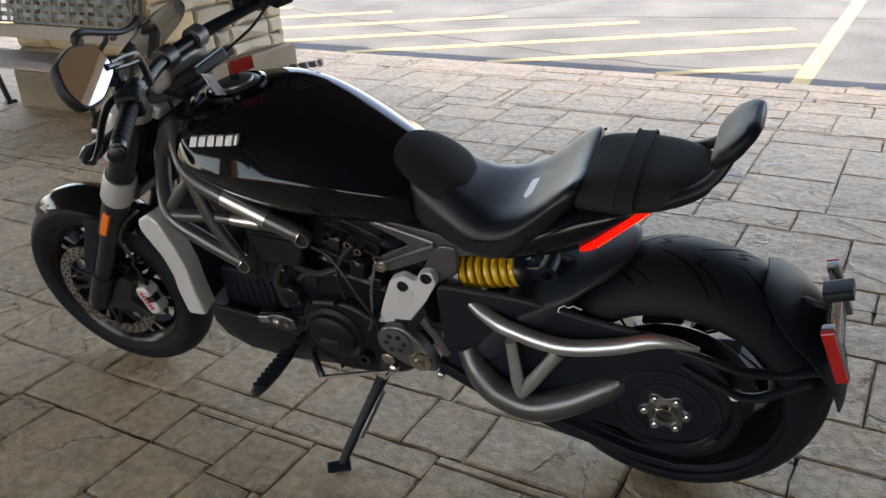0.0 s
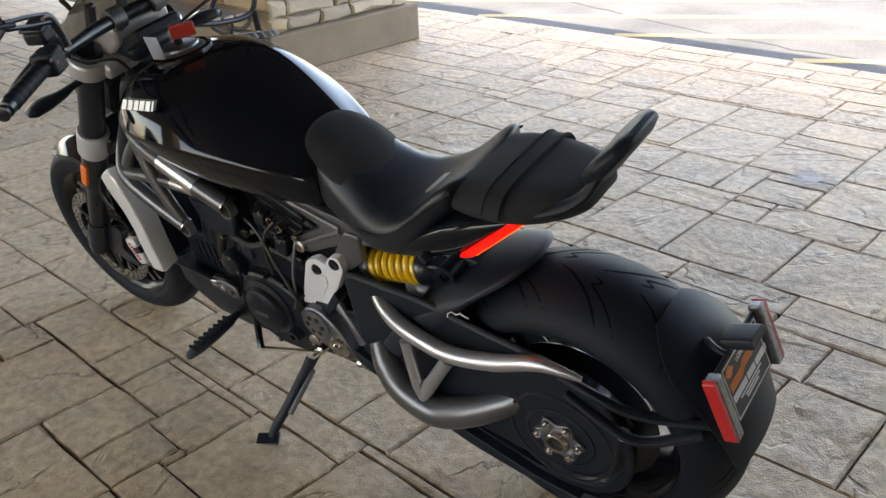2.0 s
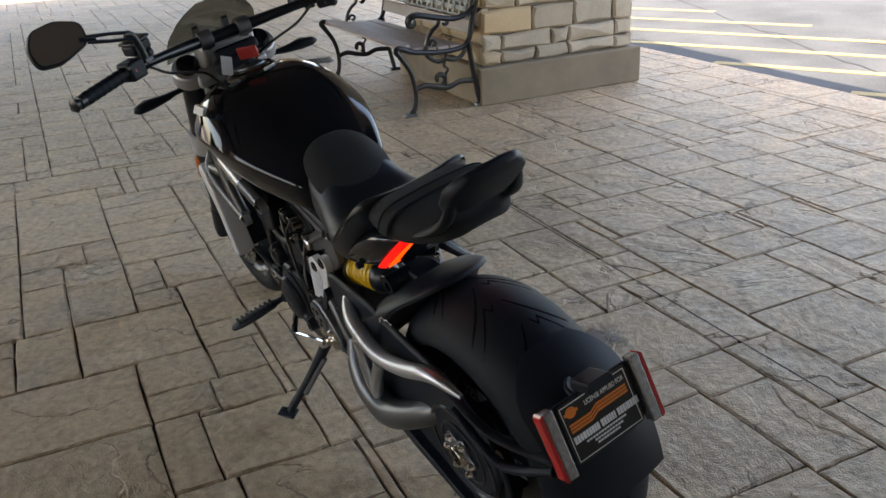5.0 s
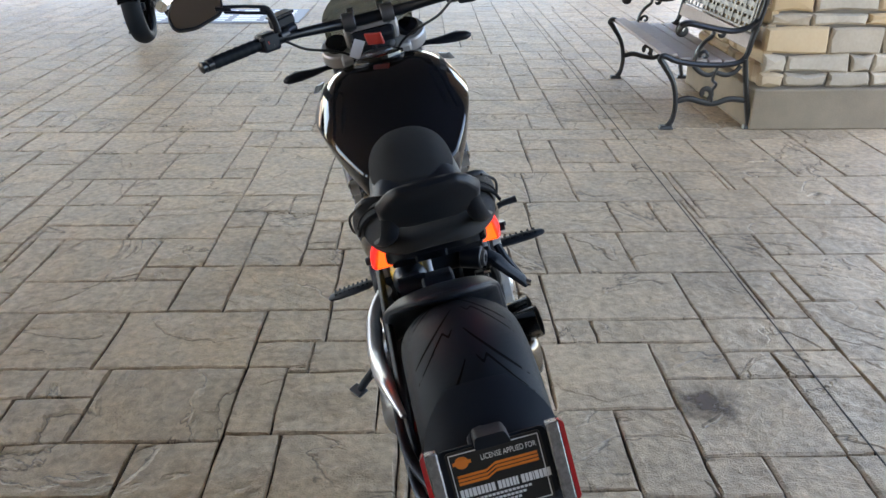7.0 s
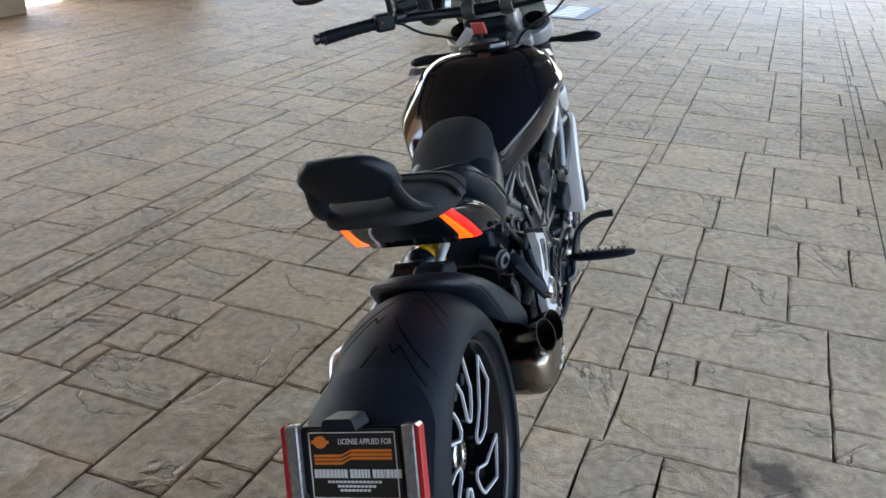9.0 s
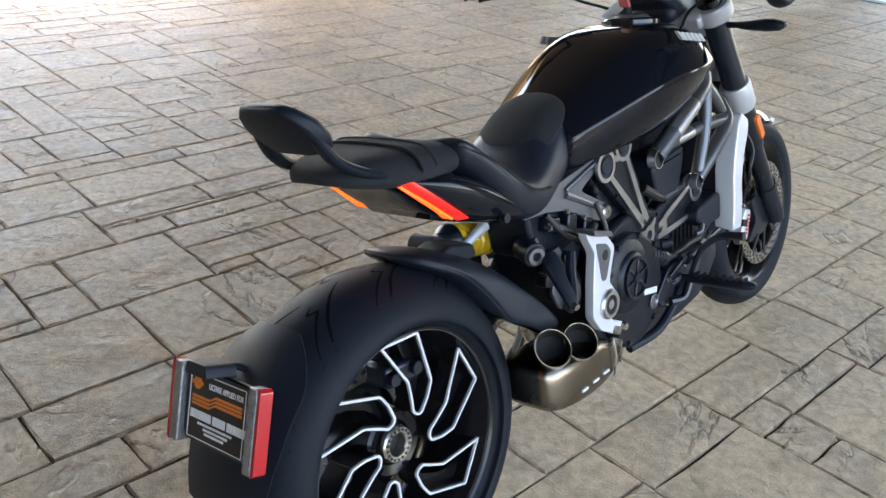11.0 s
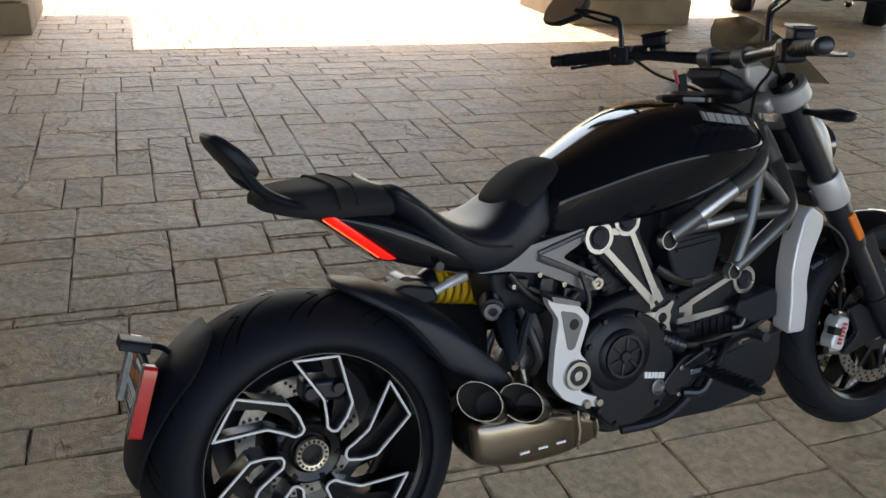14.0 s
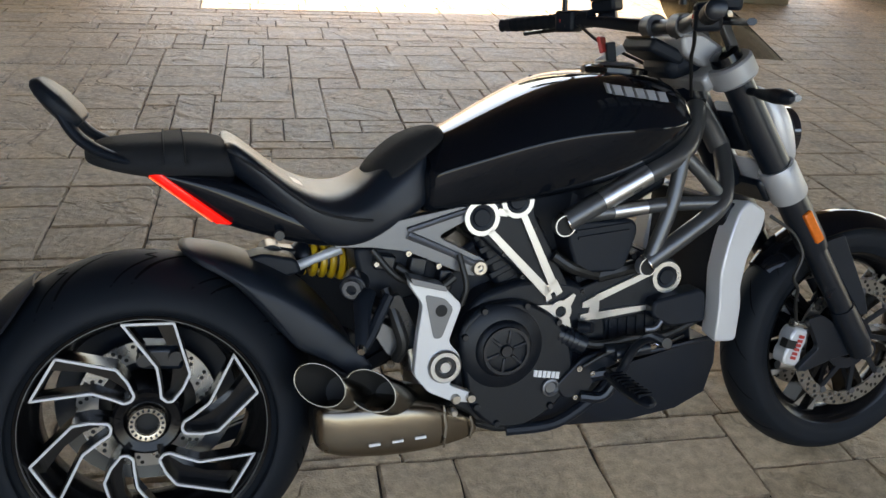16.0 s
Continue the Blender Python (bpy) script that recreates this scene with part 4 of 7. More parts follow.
for s in (1, -1):
    d = brake_disc(FC, 0.127, 0.160, s * 0.068, front, 30, "large drilled steel front brake disc")
    carrier = part("disc_carrier", lathe([(0.040, s * .066), (0.066, s * .066), (0.066, s * .070), (0.040, s * .070)], FC, 40, "y", True), M_SATIN, d, "black disc carrier")
    for k in range(9):
        a = 2 * math.pi * k / 9
        part("carrier_arm", box((FC[0] + .096 * math.cos(a), s * .068, FC[2] + .096 * math.sin(a)), (0.070, 0.005, 0.012), (0, -math.degrees(a) + 14, 0)), M_SATIN, d)
        part("disc_button", lathe([(0, s * .064), (.008, s * .064), (.008, s * .073), (0, s * .073)], (FC[0] + .130 * math.cos(a), 0, FC[2] + .130 * math.sin(a)), 10), M_GREY, d)

# -- front fork, yokes, headlight --
FA, FT = V(1.583, 0, 0.345), V(1.179, 0, 0.985)          # a leg's lower and upper end in side view
def fork_at(t, s, y=0.108):
    p = FA.lerp(FT, t)
    return V(p.x, s * y, p.z)


fork = holder("front_fork", Matrix.Identity(4))
fork.parent = bike
for s in (1, -1):
    part("upper_tube", tube([fork_at(t, s) for t in (0.33, 0.36, 0.52, 0.60, 0.98)], [0.030, 0.0335, 0.0335, 0.0315, 0.0315], 24), M_SATIN, fork, "black upper fork tube")
    part("stanchion", tube([fork_at(t, s) for t in (0.02, 0.35)], 0.0255, 24), M_SATIN, fork)
    foot = bmesh.new()
    add_tube(foot, [fork_at(0.10, s), fork_at(0.03, s), V(1.600, s * .110, .318), V(1.614, s * .110, .288)], [0.029, 0.030, 0.029, 0.026], 16)
    add_rod(foot, (1.615, s * .085, .300), (1.615, s * .128, .300), 0.024, 20)
    part("axle_clamp", foot, M_SATIN, fork, "black axle clamp")
    part("axle_end", lathe([(0, s * .120), (0.0165, s * .120), (0.0165, s * .130), (0.0125, s * .130), (0.0125, s * .124), (0, s * .124)], FC, 24), M_CHROME, fork, "bright ring of the axle end")
    a, b = fork_at(0.405, s, .146), fork_at(0.515, s, .146)
    r = part("reflector", box(tuple(fork_at(0.425, s, .142)), (0.022, 0.012, 0.080), (0, -33, 0)), M_AMBER, fork, "amber side reflector", bevel=0.003)
    # lower yoke clamp
    part("lower_clamp", tube([fork_at(t, s) for t in (0.525, 0.535, 0.625, 0.635)], [0.038, 0.041, 0.041, 0.038], 24), M_CLAMP, fork, "silver lower fork clamp")
    part("upper_clamp", tube([fork_at(t, s) for t in (0.925, 0.932, 0.978, 0.985)], [0.046, 0.050, 0.050, 0.046], 28), M_YOKE, fork, "silver-grey upper fork clamp")
    part("fork_cap", tube([fork_at(0.985, s), fork_at(1.008, s), fork_at(1.014, s)], [0.033, 0.031, 0.022], 20), M_GLOSS, fork, "glossy black fork cap")
pl, pu = FA.lerp(FT, 0.58), FA.lerp(FT, 0.955)
part("lower_yoke", box((pl.x - .012, 0, pl.z - .005), (0.075, 0.20, 0.060), (0, -33, 0)), M_SATIN, fork, "black lower yoke", bevel=0.01)
part("upper_yoke", box((pu.x - .015, 0, pu.z - .002), (0.105, 0.21, 0.036), (0, -33, 0)), M_YOKE, fork, "grey upper yoke", bevel=0.008)
part("riser_block", plate(rounded([(1.095, 1.030), (1.145, 1.034), (1.205, .998), (1.212, .968), (1.150, .962), (1.100, .990)], .012), -0.078, 0.078), M_YOKE, fork, "grey cast block under the bar clamps", bevel=0.010)
part("steering_stem", rod((1.165, 0, .93), (1.285, 0, .70), 0.034, 24), M_SATIN, fork)
# front mudguard
rings = []
for k in range(13):
    a = radians(140 - 92 * k / 12)
    w = 0.066 * math.sin(math.pi * (0.12 + 0.80 * k / 12)) ** 0.5
    R = 0.318
    ring = []
    for q in range(9):
        u = -1 + q / 4
        drop = 0.034 * abs(u) ** 2.4
        ring.append((FC[0] + (R - drop) * math.cos(a), w * u, FC[2] + (R - drop) * math.sin(a)))
    for q in range(8, -1, -1):
        u = -1 + q / 4
        drop = 0.034 * abs(u) ** 2.4 + .004
        ring.append((FC[0] + (R - drop) * math.cos(a), w * u * .96, FC[2] + (R - drop) * math.sin(a)))
    rings.append(ring)
mg = part("front_mudguard", add_loft(bmesh.new(), rings), M_GLOSS, bike, "short gloss black front mudguard")
for s in (1, -1):
    part("stay", plate([(1.500, .560), (1.560, .575), (1.640, .42), (1.655, .37), (1.630, .37), (1.56, .47)], s * .070, s * .078), M_MATT, mg, "black mudguard stay", bevel=0.003)
    crest = plate([(1.72, 0.578), (1.752, 0.566), (1.738, 0.55), (1.712, 0.562)], s * .046, s * .052)
    part("mudguard_emblem", crest, M_SILVER, mg)

# headlight: a silver horseshoe shell with a dark lens
hl = holder("headlight", Matrix.Identity(4))
hl.parent = bike
rings = []
for x, w, zt, zb in ((1.338, 0.058, 0.912, 0.755), (1.354, 0.074, 0.924, 0.735), (1.374, 0.078, 0.920, 0.728), (1.396, 0.072, 0.902, 0.730), (1.412, 0.054, 0.876, 0.742)):
    ring = []
    for k in range(20):
        a = 2 * math.pi * k / 20
        cy, sz = math.cos(a), math.sin(a)
        lean_ = -0.38 * (((zt + zb) / 2 + (zt - zb) / 2 * sz) - 0.82)
        ring.append((x + lean_, w * math.copysign(abs(cy) ** .75, cy), (zt + zb) / 2 + (zt - zb) / 2 * math.copysign(abs(sz) ** .75, sz)))
    rings.append(ring)
part("shell", add_loft(bmesh.new(), rings), M_SILVER, hl, "silver headlight surround", subsurf=1)
part("lens", lathe([(0, 0.008), (0.04, 0.006), (0.058, 0.0), (0.06, -0.02), (0, -0.02)], (1.428, 0, .810), 32, "x"), M_GLASS, hl, "dark glass headlight lens")
part("bracket", box((1.285, 0, .83), (0.05, 0.12, 0.10), (0, -30, 0)), M_MATT, hl, bevel=0.01)


def signal(s):
    sg = part("turn_signal", tube(spline([(1.225, s * .120, .915), (1.222, s * .160, .914), (1.215, s * .195, .912), (1.21, s * .24, .912), (1.205, s * .275, .910), (1.203, s * .290, .909)], 5), [0.012, 0.010, 0.015, 0.021, 0.017, 0.006], 14, flat=0.75), M_MATT, bike, "black stalk turn signal")
    part("signal_lens", tube([(1.222, s * .215, .913), (1.226, s * .25, .912), (1.222, s * .284, .910)], [0.013, 0.018, 0.008], 12, flat=.8), M_CLEAR, sg, "clear lens")


both(signal)

# -- small screen, display --
bm = bmesh.new()
rings = []
for k in range(9):
    t = k / 8
    z = 0.975 + 0.165 * t
    w = 0.135 * math.cos(0.5 * math.pi * max(0, t - 0.35) / 0.72) ** 0.6
    rings.append([(1.335 - 0.215 * t - 0.30 * (w * u) ** 2 * 6, w * u, z) for u in (-1, -.75, -.5, -.25, 0, .25, .5, .75, 1)] + [(1.331 - 0.215 * t - 0.30 * (w * u) ** 2 * 6, w * u, z) for u in (1, .75, .5, .25, 0, -.25, -.5, -.75, -1)])
screen = part("windscreen", add_loft(bm, rings), M_SMOKE, bike, "small smoked flyscreen")
screen.visible_shadow = False
for s in (1, -1):
    part("screen_bracket", box((1.225, s * .045, 1.03), (0.02, 0.02, 0.085), (0, -28, 0)), M_GREY, screen, bevel=0.003)
dash = part("display", box((1.075, 0, 0.995), (0.085, 0.125, 0.030), (0, 24, 0)), M_MATT, bike, "small colour display in a black housing", bevel=0.008)
part("display_glass", box((1.066, 0, 1.0125), (0.060, 0.104, 0.003), (0, 24, 0)), M_GLASS, dash, "dark display glass")
part("warning_lamp", box((1.045, 0.02, 1.006), (0.006, 0.012, 0.003), (0, 24, 0)), M_RED, dash)
part("housing", box((1.125, 0, .968), (0.09, 0.12, 0.05), (0, -15, 0)), M_MATT, dash, bevel=0.02)

# -- handlebar --
bar = part("handlebar", tube(spline([(1.005, .300, 1.062), (1.045, .20, 1.058), (1.085, .12, 1.050), (1.105, .06, 1.045), (1.108, 0, 1.044), (1.105, -.06, 1.045), (1.085, -.12, 1.050), (1.045, -.20, 1.058), (1.005, -.300, 1.062)], 5), [0.0115, 0.0125, 0.015, 0.0165, 0.0165, 0.0165, 0.015, 0.0125, 0.0115], 16), M_SATIN, bike, "wide tapered black handlebar")
for s in (1, -1):
    part("riser", tube([(1.14, s * .055, .985), (1.118, s * .055, 1.02), (1.106, s * .055, 1.046)], [0.022, 0.020, 0.022], 16), M_GREY, bar, "grey bar riser")
    part("bar_clamp", tube([(1.106, s * .038, 1.046), (1.106, s * .074, 1.046)], 0.026, 20), M_GREY, bar, "grey bar clamp", bevel=0.002)


def grip_side(s):
    a, b = V(1.003, s * .300, 1.062), V(0.922, s * .438, 1.054 if s > 0 else 1.068)
    d = (b - a).normalized()
    line, rad = [], []
    for k in range(28):
        line.append(a + (b - a) * (0.04 + 0.88 * k / 27))
        rad.append(0.0176 if k % 4 < 2 else 0.0166)
    g = tube(line, rad, 16)
    grip = part("grip", g, M_RUBBER, bar, "black ribbed rubber grip")
    part("bar_end", tube([b - d * .012, b + d * .004, b + d * .006, b + d * .020, b + d * .024], [0.0165, 0.0165, 0.0125, 0.0165, 0.010], 16), M_SATIN, grip, "black bar-end weight")
    sw = part("switch_box", box(tuple(a - d * .022 + V(0, 0, -.002)), (0.050, 0.054, 0.050), (0, 0, math.degrees(math.atan2(d.y, d.x)) + 90)), M_MATT, bar, "black switch box", bevel=0.008)
    for k in range(3):
        part("button", box(tuple(a - d * (.008 + .014 * k) + V(-.024, 0, .012 - .013 * k)), (0.008, 0.010, 0.007), (0, 0, 20)), M_REDTAG if k == 1 else M_SATIN, sw)
    part("lever_clamp", tube([a - d * .058, a - d * .084], 0.0215, 16), M_SATIN, bar)
    lev = spline([tuple(a - d * .06 + V(.035, 0, -.006)), tuple(a - d * .02 + V(.062, 0, -.010)), tuple(a + d * .05 + V(.066, 0, -.014)), tuple(a + d * .12 + V(.060, 0, -.018)), tuple(b + d * .004 + V(.062, 0, -.020)), tuple(b + d * .022 + V(.066, 0, -.020))], 5)
    part("lever", tube(lev, [0.011, 0.010, 0.008, 0.007, 0.006, 0.0085], 10, flat=0.7), M_SATIN, bar, "black hand lever")
    part("master_cylinder", tube([a - d * .075 + V(.03, 0, .0), a - d * .105 + V(.045, 0, .004)], [0.016, 0.015], 14), M_SATIN, bar)
    res = part("fluid_reservoir", box(tuple(a - d * .075 + V(.048, 0, .030)), (0.046, 0.064, 0.030), (6, 4, math.degrees(math.atan2(d.y, d.x)) + 90)), M_MATT, bar, "black brake fluid reservoir", bevel=0.007)
    part("reservoir_cap", box(tuple(a - d * .075 + V(.048, 0, .048)), (0.050, 0.068, 0.008), (6, 4, math.degrees(math.atan2(d.y, d.x)) + 90)), M_SATIN, res, bevel=0.003)


both(grip_side)


def mirror(s):
    base, tip = V(0.985, s * .245, 1.082), V(0.945, s * .36, 1.178)
    elbow = V(0.984, s * .256, 1.146)
    mi = part("mirror", tube(spline([tuple(base), (0.985, s * .247, 1.118), tuple(elbow), tuple(elbow.lerp(tip, .16))], 5), [0.010, 0.009, 0.010, 0.007], 10, flat=0.6), M_SATIN, bike, "black rear-view mirror on a slotted arm")
    for z0, z1 in ((.008, .006), (-.008, -.006)):
        part("arm_bar", tube([elbow + V(0, 0, z0), elbow.lerp(tip, .5) + V(0, 0, z0 * 1.1), tip + V(0, 0, z1)], [0.0048, 0.0042, 0.0050], 8), M_SATIN, mi)
    part("arm_end", tube([elbow.lerp(tip, .84), tip + V(-.003, s * .020, .006)], [0.010, 0.012], 10, flat=0.6), M_SATIN, mi)
    n_ = V(-0.93, -s * 0.22, 0.52).normalized()
    u_ = V(0, s * 1, 0) - n_ * n_.dot(V(0, s * 1, 0))
    u_.normalize()
    v_ = n_.cross(u_) * s
    if v_.z < 0:
        v_ = -v_
    shape = rounded([(-.070, .034), (-.012, .052), (.050, .040), (.074, -.006), (.066, -.048), (.012, -.050), (-.066, -.018)], .018, 4)
    c = V(0.938, s * .425, 1.194)
    shell = bmesh.new()
    add_loft(shell, [[c + n_ * dd + u_ * (x * k) + v_ * (z * k) for x, z in shape] for dd, k in ((.004, 1.0), (-.004, 1.03), (-.016, .98), (-.028, .72), (-.032, .3))])
    part("mirror_shell", shell, M_MATT, mi, "black mirror housing")
    part("mirror_glass", add_loft(bmesh.new(), [[c + n_ * dd + u_ * (x * .94) + v_ * (z * .94) for x, z in shape] for dd in (.003, .0055)]), M_MIRROR, mi, "mirror glass")


both(mirror)

# -- trellis frame --
frame_ = holder("trellis_frame", Matrix.Identity(4))
frame_.parent = bike


def trellis(s):
    def F(x, y, z):
        near = max(0.0, min(1.0, (1.16 - x) / .14))
        return (x, s * (y - .014 * near), z + .011 * near)
    def T(pts, r, seg=16, name="frame_tube", lab="", hollow=0.0, steps=6, mat=M_FRAME):
        return part(name, tube(spline([F(x, y, z) for x, y, z in pts], steps), r, seg, hollow=hollow), mat, frame_, lab)
    T([(0.812, .162, .662), (0.900, .168, .708), (0.985, .168, .748), (1.070, .150, .790), (1.120, .105, .838), (1.150, .060, .880)], 0.0215, 20, hollow=0.82)
    T([(0.992, .172, .566), (1.075, .174, .626), (1.150, .164, .682), (1.185, .130, .722), (1.215, .075, .768), (1.228, .045, .80)], 0.0190, 20, hollow=0.82)
    T([(1.000, .172, .580), (1.040, .170, .680), (1.068, .158, .785)], 0.0155)
    T([(1.075, .152, .785), (1.120, .152, .745), (1.165, .148, .698)], 0.0145)
    T([(0.860, .150, .670), (0.940, .156, .676), (1.030, .162, .684), (1.150, .160, .692)], 0.0150)
    T([(1.150, .060, .880), (1.19, .05, .84), (1.225, .045, .79)], 0.0240)
    part("tube_rim", tube([F(0.8105, .162, .6612), F(0.8125, .162, .6622)], 0.0224, 24, caps=False, hollow=0.86), M_STEEL, frame_, "bright tube rim")
    part("tube_rim", tube([F(0.9905, .172, .5648), F(0.9925, .172, .5662)], 0.0198, 24, caps=False, hollow=0.86), M_STEEL, frame_, "bright tube rim")
    # Short lengths of tube in a brighter metal than the rest.
    part("bright_length", tube([F(0.885, .1672, .7005), F(0.935, .1685, .7255), F(0.985, .1685, .749)], 0.0224, 20), M_ALU, frame_, "bright brushed length of the frame tube")
    part("bright_length", tube([F(0.918, .1548, .6745), F(0.990, .1595, .6805)], 0.0160, 20), M_ALU, frame_, "bright brushed length of the frame tube")


both(trellis)


# subframe plate under the seat
def subframe(s):
    o = [(0.352, .650), (0.415, .676), (0.480, .692), (0.560, .704), (0.640, .715), (0.655, .700), (0.560, .655), (0.660, .600), (0.662, .570), (0.625, .570), (0.500, .630), (0.430, .644)]
    sf = part("subframe", plate(rounded(o, .014), s * .088, s * .110), M_GREY, bike, "grey cast aluminium subframe plate", bevel=0.004)
    rib = spline([(0.50, s * .112, .664), (0.57, s * .113, .630), (0.645, s * .113, .590)], 5)
    part("rib", tube(rib, [0.008, 0.007, 0.006], 8), M_GREY, sf)
    part("rib", tube(spline([(0.50, s * .112, .672), (0.57, s * .112, .690), (0.635, s * .111, .706)], 5), 0.006, 8), M_GREY, sf)
    part("subframe_bolt", lathe([(0, s * .116), (0.006, s * .116), (0.007, s * .122), (0.013, s * .122), (0.016, s * .119), (0.016, s * .09), (0, s * .09)], (0.644, 0, .587), 24), M_STEEL, sf, "steel bolt head")


both(subframe)

# -- engine --
eng = holder("engine", Matrix.Identity(4))
eng.parent = bike
crank = [(0.575, .300), (0.600, .470), (0.640, .530), (0.740, .555), (0.860, .540), (0.930, .470), (0.935, .360), (0.880, .290), (0.760, .245), (0.640, .245)]
part("crankcase", plate(rounded(crank, .03), -0.115, 0.120), M_ENGINE, eng, "black cast crankcase", bevel=0.012)
part("sump", plate(rounded([(0.63, .235), (0.70, .205), (0.93, .205), (0.97, .30), (0.90, .33), (0.66, .31)], .02), -0.08, 0.09), M_ENGINE, eng, bevel=0.01)
# clutch cover on the right
clutch = part("clutch_cover", lathe([(0, -0.160), (0.034, -0.162), (0.046, -0.160), (0.056, -0.154), (0.060, -0.148), (0.082, -0.144), (0.090, -0.136), (0.092, -0.12), (0.092, -0.10), (0, -0.10)], (0.684, 0, .425), 48), M_ENGINE, eng, "round black clutch cover")
for k in range(6):
    a = 2 * math.pi * k / 6 + .3
    part("cover_spoke", box((0.684 + .030 * math.cos(a), -0.1625, .425 + .030 * math.sin(a)), (0.030, 0.006, 0.007), (0, -math.degrees(a), 0)), M_SATIN, clutch, bevel=0.002)
part("cover_ring", lathe([(0.043, -0.158), (0.049, -0.158), (0.049, -0.166), (0.043, -0.166)], (0.684, 0, .425), 40, "y", True), M_SATIN, clutch)
part("cover_boss", lathe([(0, -0.167), (0.011, -0.167), (0.013, -0.164), (0.013, -0.155), (0, -0.155)], (0.684, 0, .425), 24), M_SATIN, clutch)
o = [(0.590, .470), (0.615, .300), (0.665, .248), (0.740, .242), (0.800, .275), (0.845, .330), (0.840, .410), (0.800, .480), (0.730, .520), (0.640, .515)]
case = part("right_case", plate(rounded(o, .03), -0.140, -0.10), M_ENGINE, eng, "black right engine cover", bevel=0.008)
for x, z in ((0.605, .455), (0.628, .305), (0.672, .262), (0.79, .285), (0.832, .35), (0.805, .465), (0.735, .507), (0.645, .505)):
    part("case_bolt", lathe([(0, -0.147), (0.006, -0.147), (0.0075, -0.144), (0.0075, -0.13), (0, -0.13)], (x, 0, z), 10), M_SATIN, case)
part("sight_glass", lathe([(0, -0.143), (0.011, -0.143), (0.015, -0.147), (0.019, -0.146), (0.019, -0.13), (0, -0.13)], (0.790, 0, .325), 24), M_GREY, case, "round oil sight glass")
bm = bmesh.new()
for k in range(6):
    add_plate(bm, [(0.752 + .0098 * k, .3535 - .002 * k), (0.7595 + .0098 * k, .3520 - .002 * k), (0.7615 + .0098 * k, .366 - .002 * k), (0.754 + .0098 * k, .3675 - .002 * k)], -0.1425, -0.139)
part("cover_badge", bm, M_WHITE, case, "small white badge bars")
# left cover
lc = part("left_case", plate(rounded([(0.650, .300), (0.70, .265), (0.80, .262), (0.87, .30), (0.885, .40), (0.845, .475), (0.74, .485), (0.66, .44)], .03), 0.11, 0.150), M_ENGINE, eng, "black left engine cover", bevel=0.008)
part("alternator_cover", lathe([(0, 0.176), (0.050, 0.176), (0.060, 0.170), (0.064, 0.160), (0.078, 0.154), (0.082, 0.14), (0, 0.14)], (0.790, 0, .385), 48), M_ENGINE, lc, "round black alternator cover")
part("cover_band", lathe([(0.0615, .1705), (0.0655, .161), (0.0665, .163), (0.0625, .1725)], (0.790, 0, .385), 48, "y", True), M_SATIN, lc)
bm = bmesh.new()
for k in range(6):
    add_plate(bm, [(0.820 - .008 * k, .372), (0.814 - .008 * k, .372), (0.812 - .008 * k, .383), (0.818 - .008 * k, .383)], 0.175, 0.1772)
part("cover_badge", bm, M_GREY, lc, "small grey badge bars")


# cylinders with finned heads
def cylinder(a, b, half, name, mat=M_ENGINE):
    d = (V(*b) - V(*a))
    L = d.length
    ang = -math.degrees(math.atan2(d.z, d.x))
    mid = V(*a) + d / 2
    body = part(name, box(tuple(mid), (L, half * 1.86, 0.136), (0, ang, 0)), mat, eng, "black finned cylinder", bevel=0.012)
    for k in range(7):
        c = V(*a) + d * ((k + .5) / 7)
        part("fin", box(tuple(c), (L / 7 * .5, half * 1.9, 0.141), (0, ang, 0)), mat, body, bevel=0.003)
    return body


cylinder((0.770, 0, .520), (0.690, 0, .705), 0.095, "rear_cylinder")
cylinder((0.880, 0, .470), (1.060, 0, .520), 0.090, "front_cylinder")
part("throttle_body", tube([(0.86, 0, .60), (0.90, 0, .70)], [0.06, 0.07], 20), M_MATT, eng)
part("airbox", plate(rounded([(0.825, .635), (0.850, .560), (0.955, .555), (0.985, .640), (0.975, .665), (0.84, .668)], .02), -0.132, 0.132), M_MATT, eng, "black ribbed side cover", bevel=0.006)
for s in (1, -1):
    for k in range(2):
        part("airbox_rib", box((0.905, s * .134, .652 - .014 * k), (0.125 - .01 * k, 0.006, 0.006), (0, -4, 0)), M_MATT, eng)


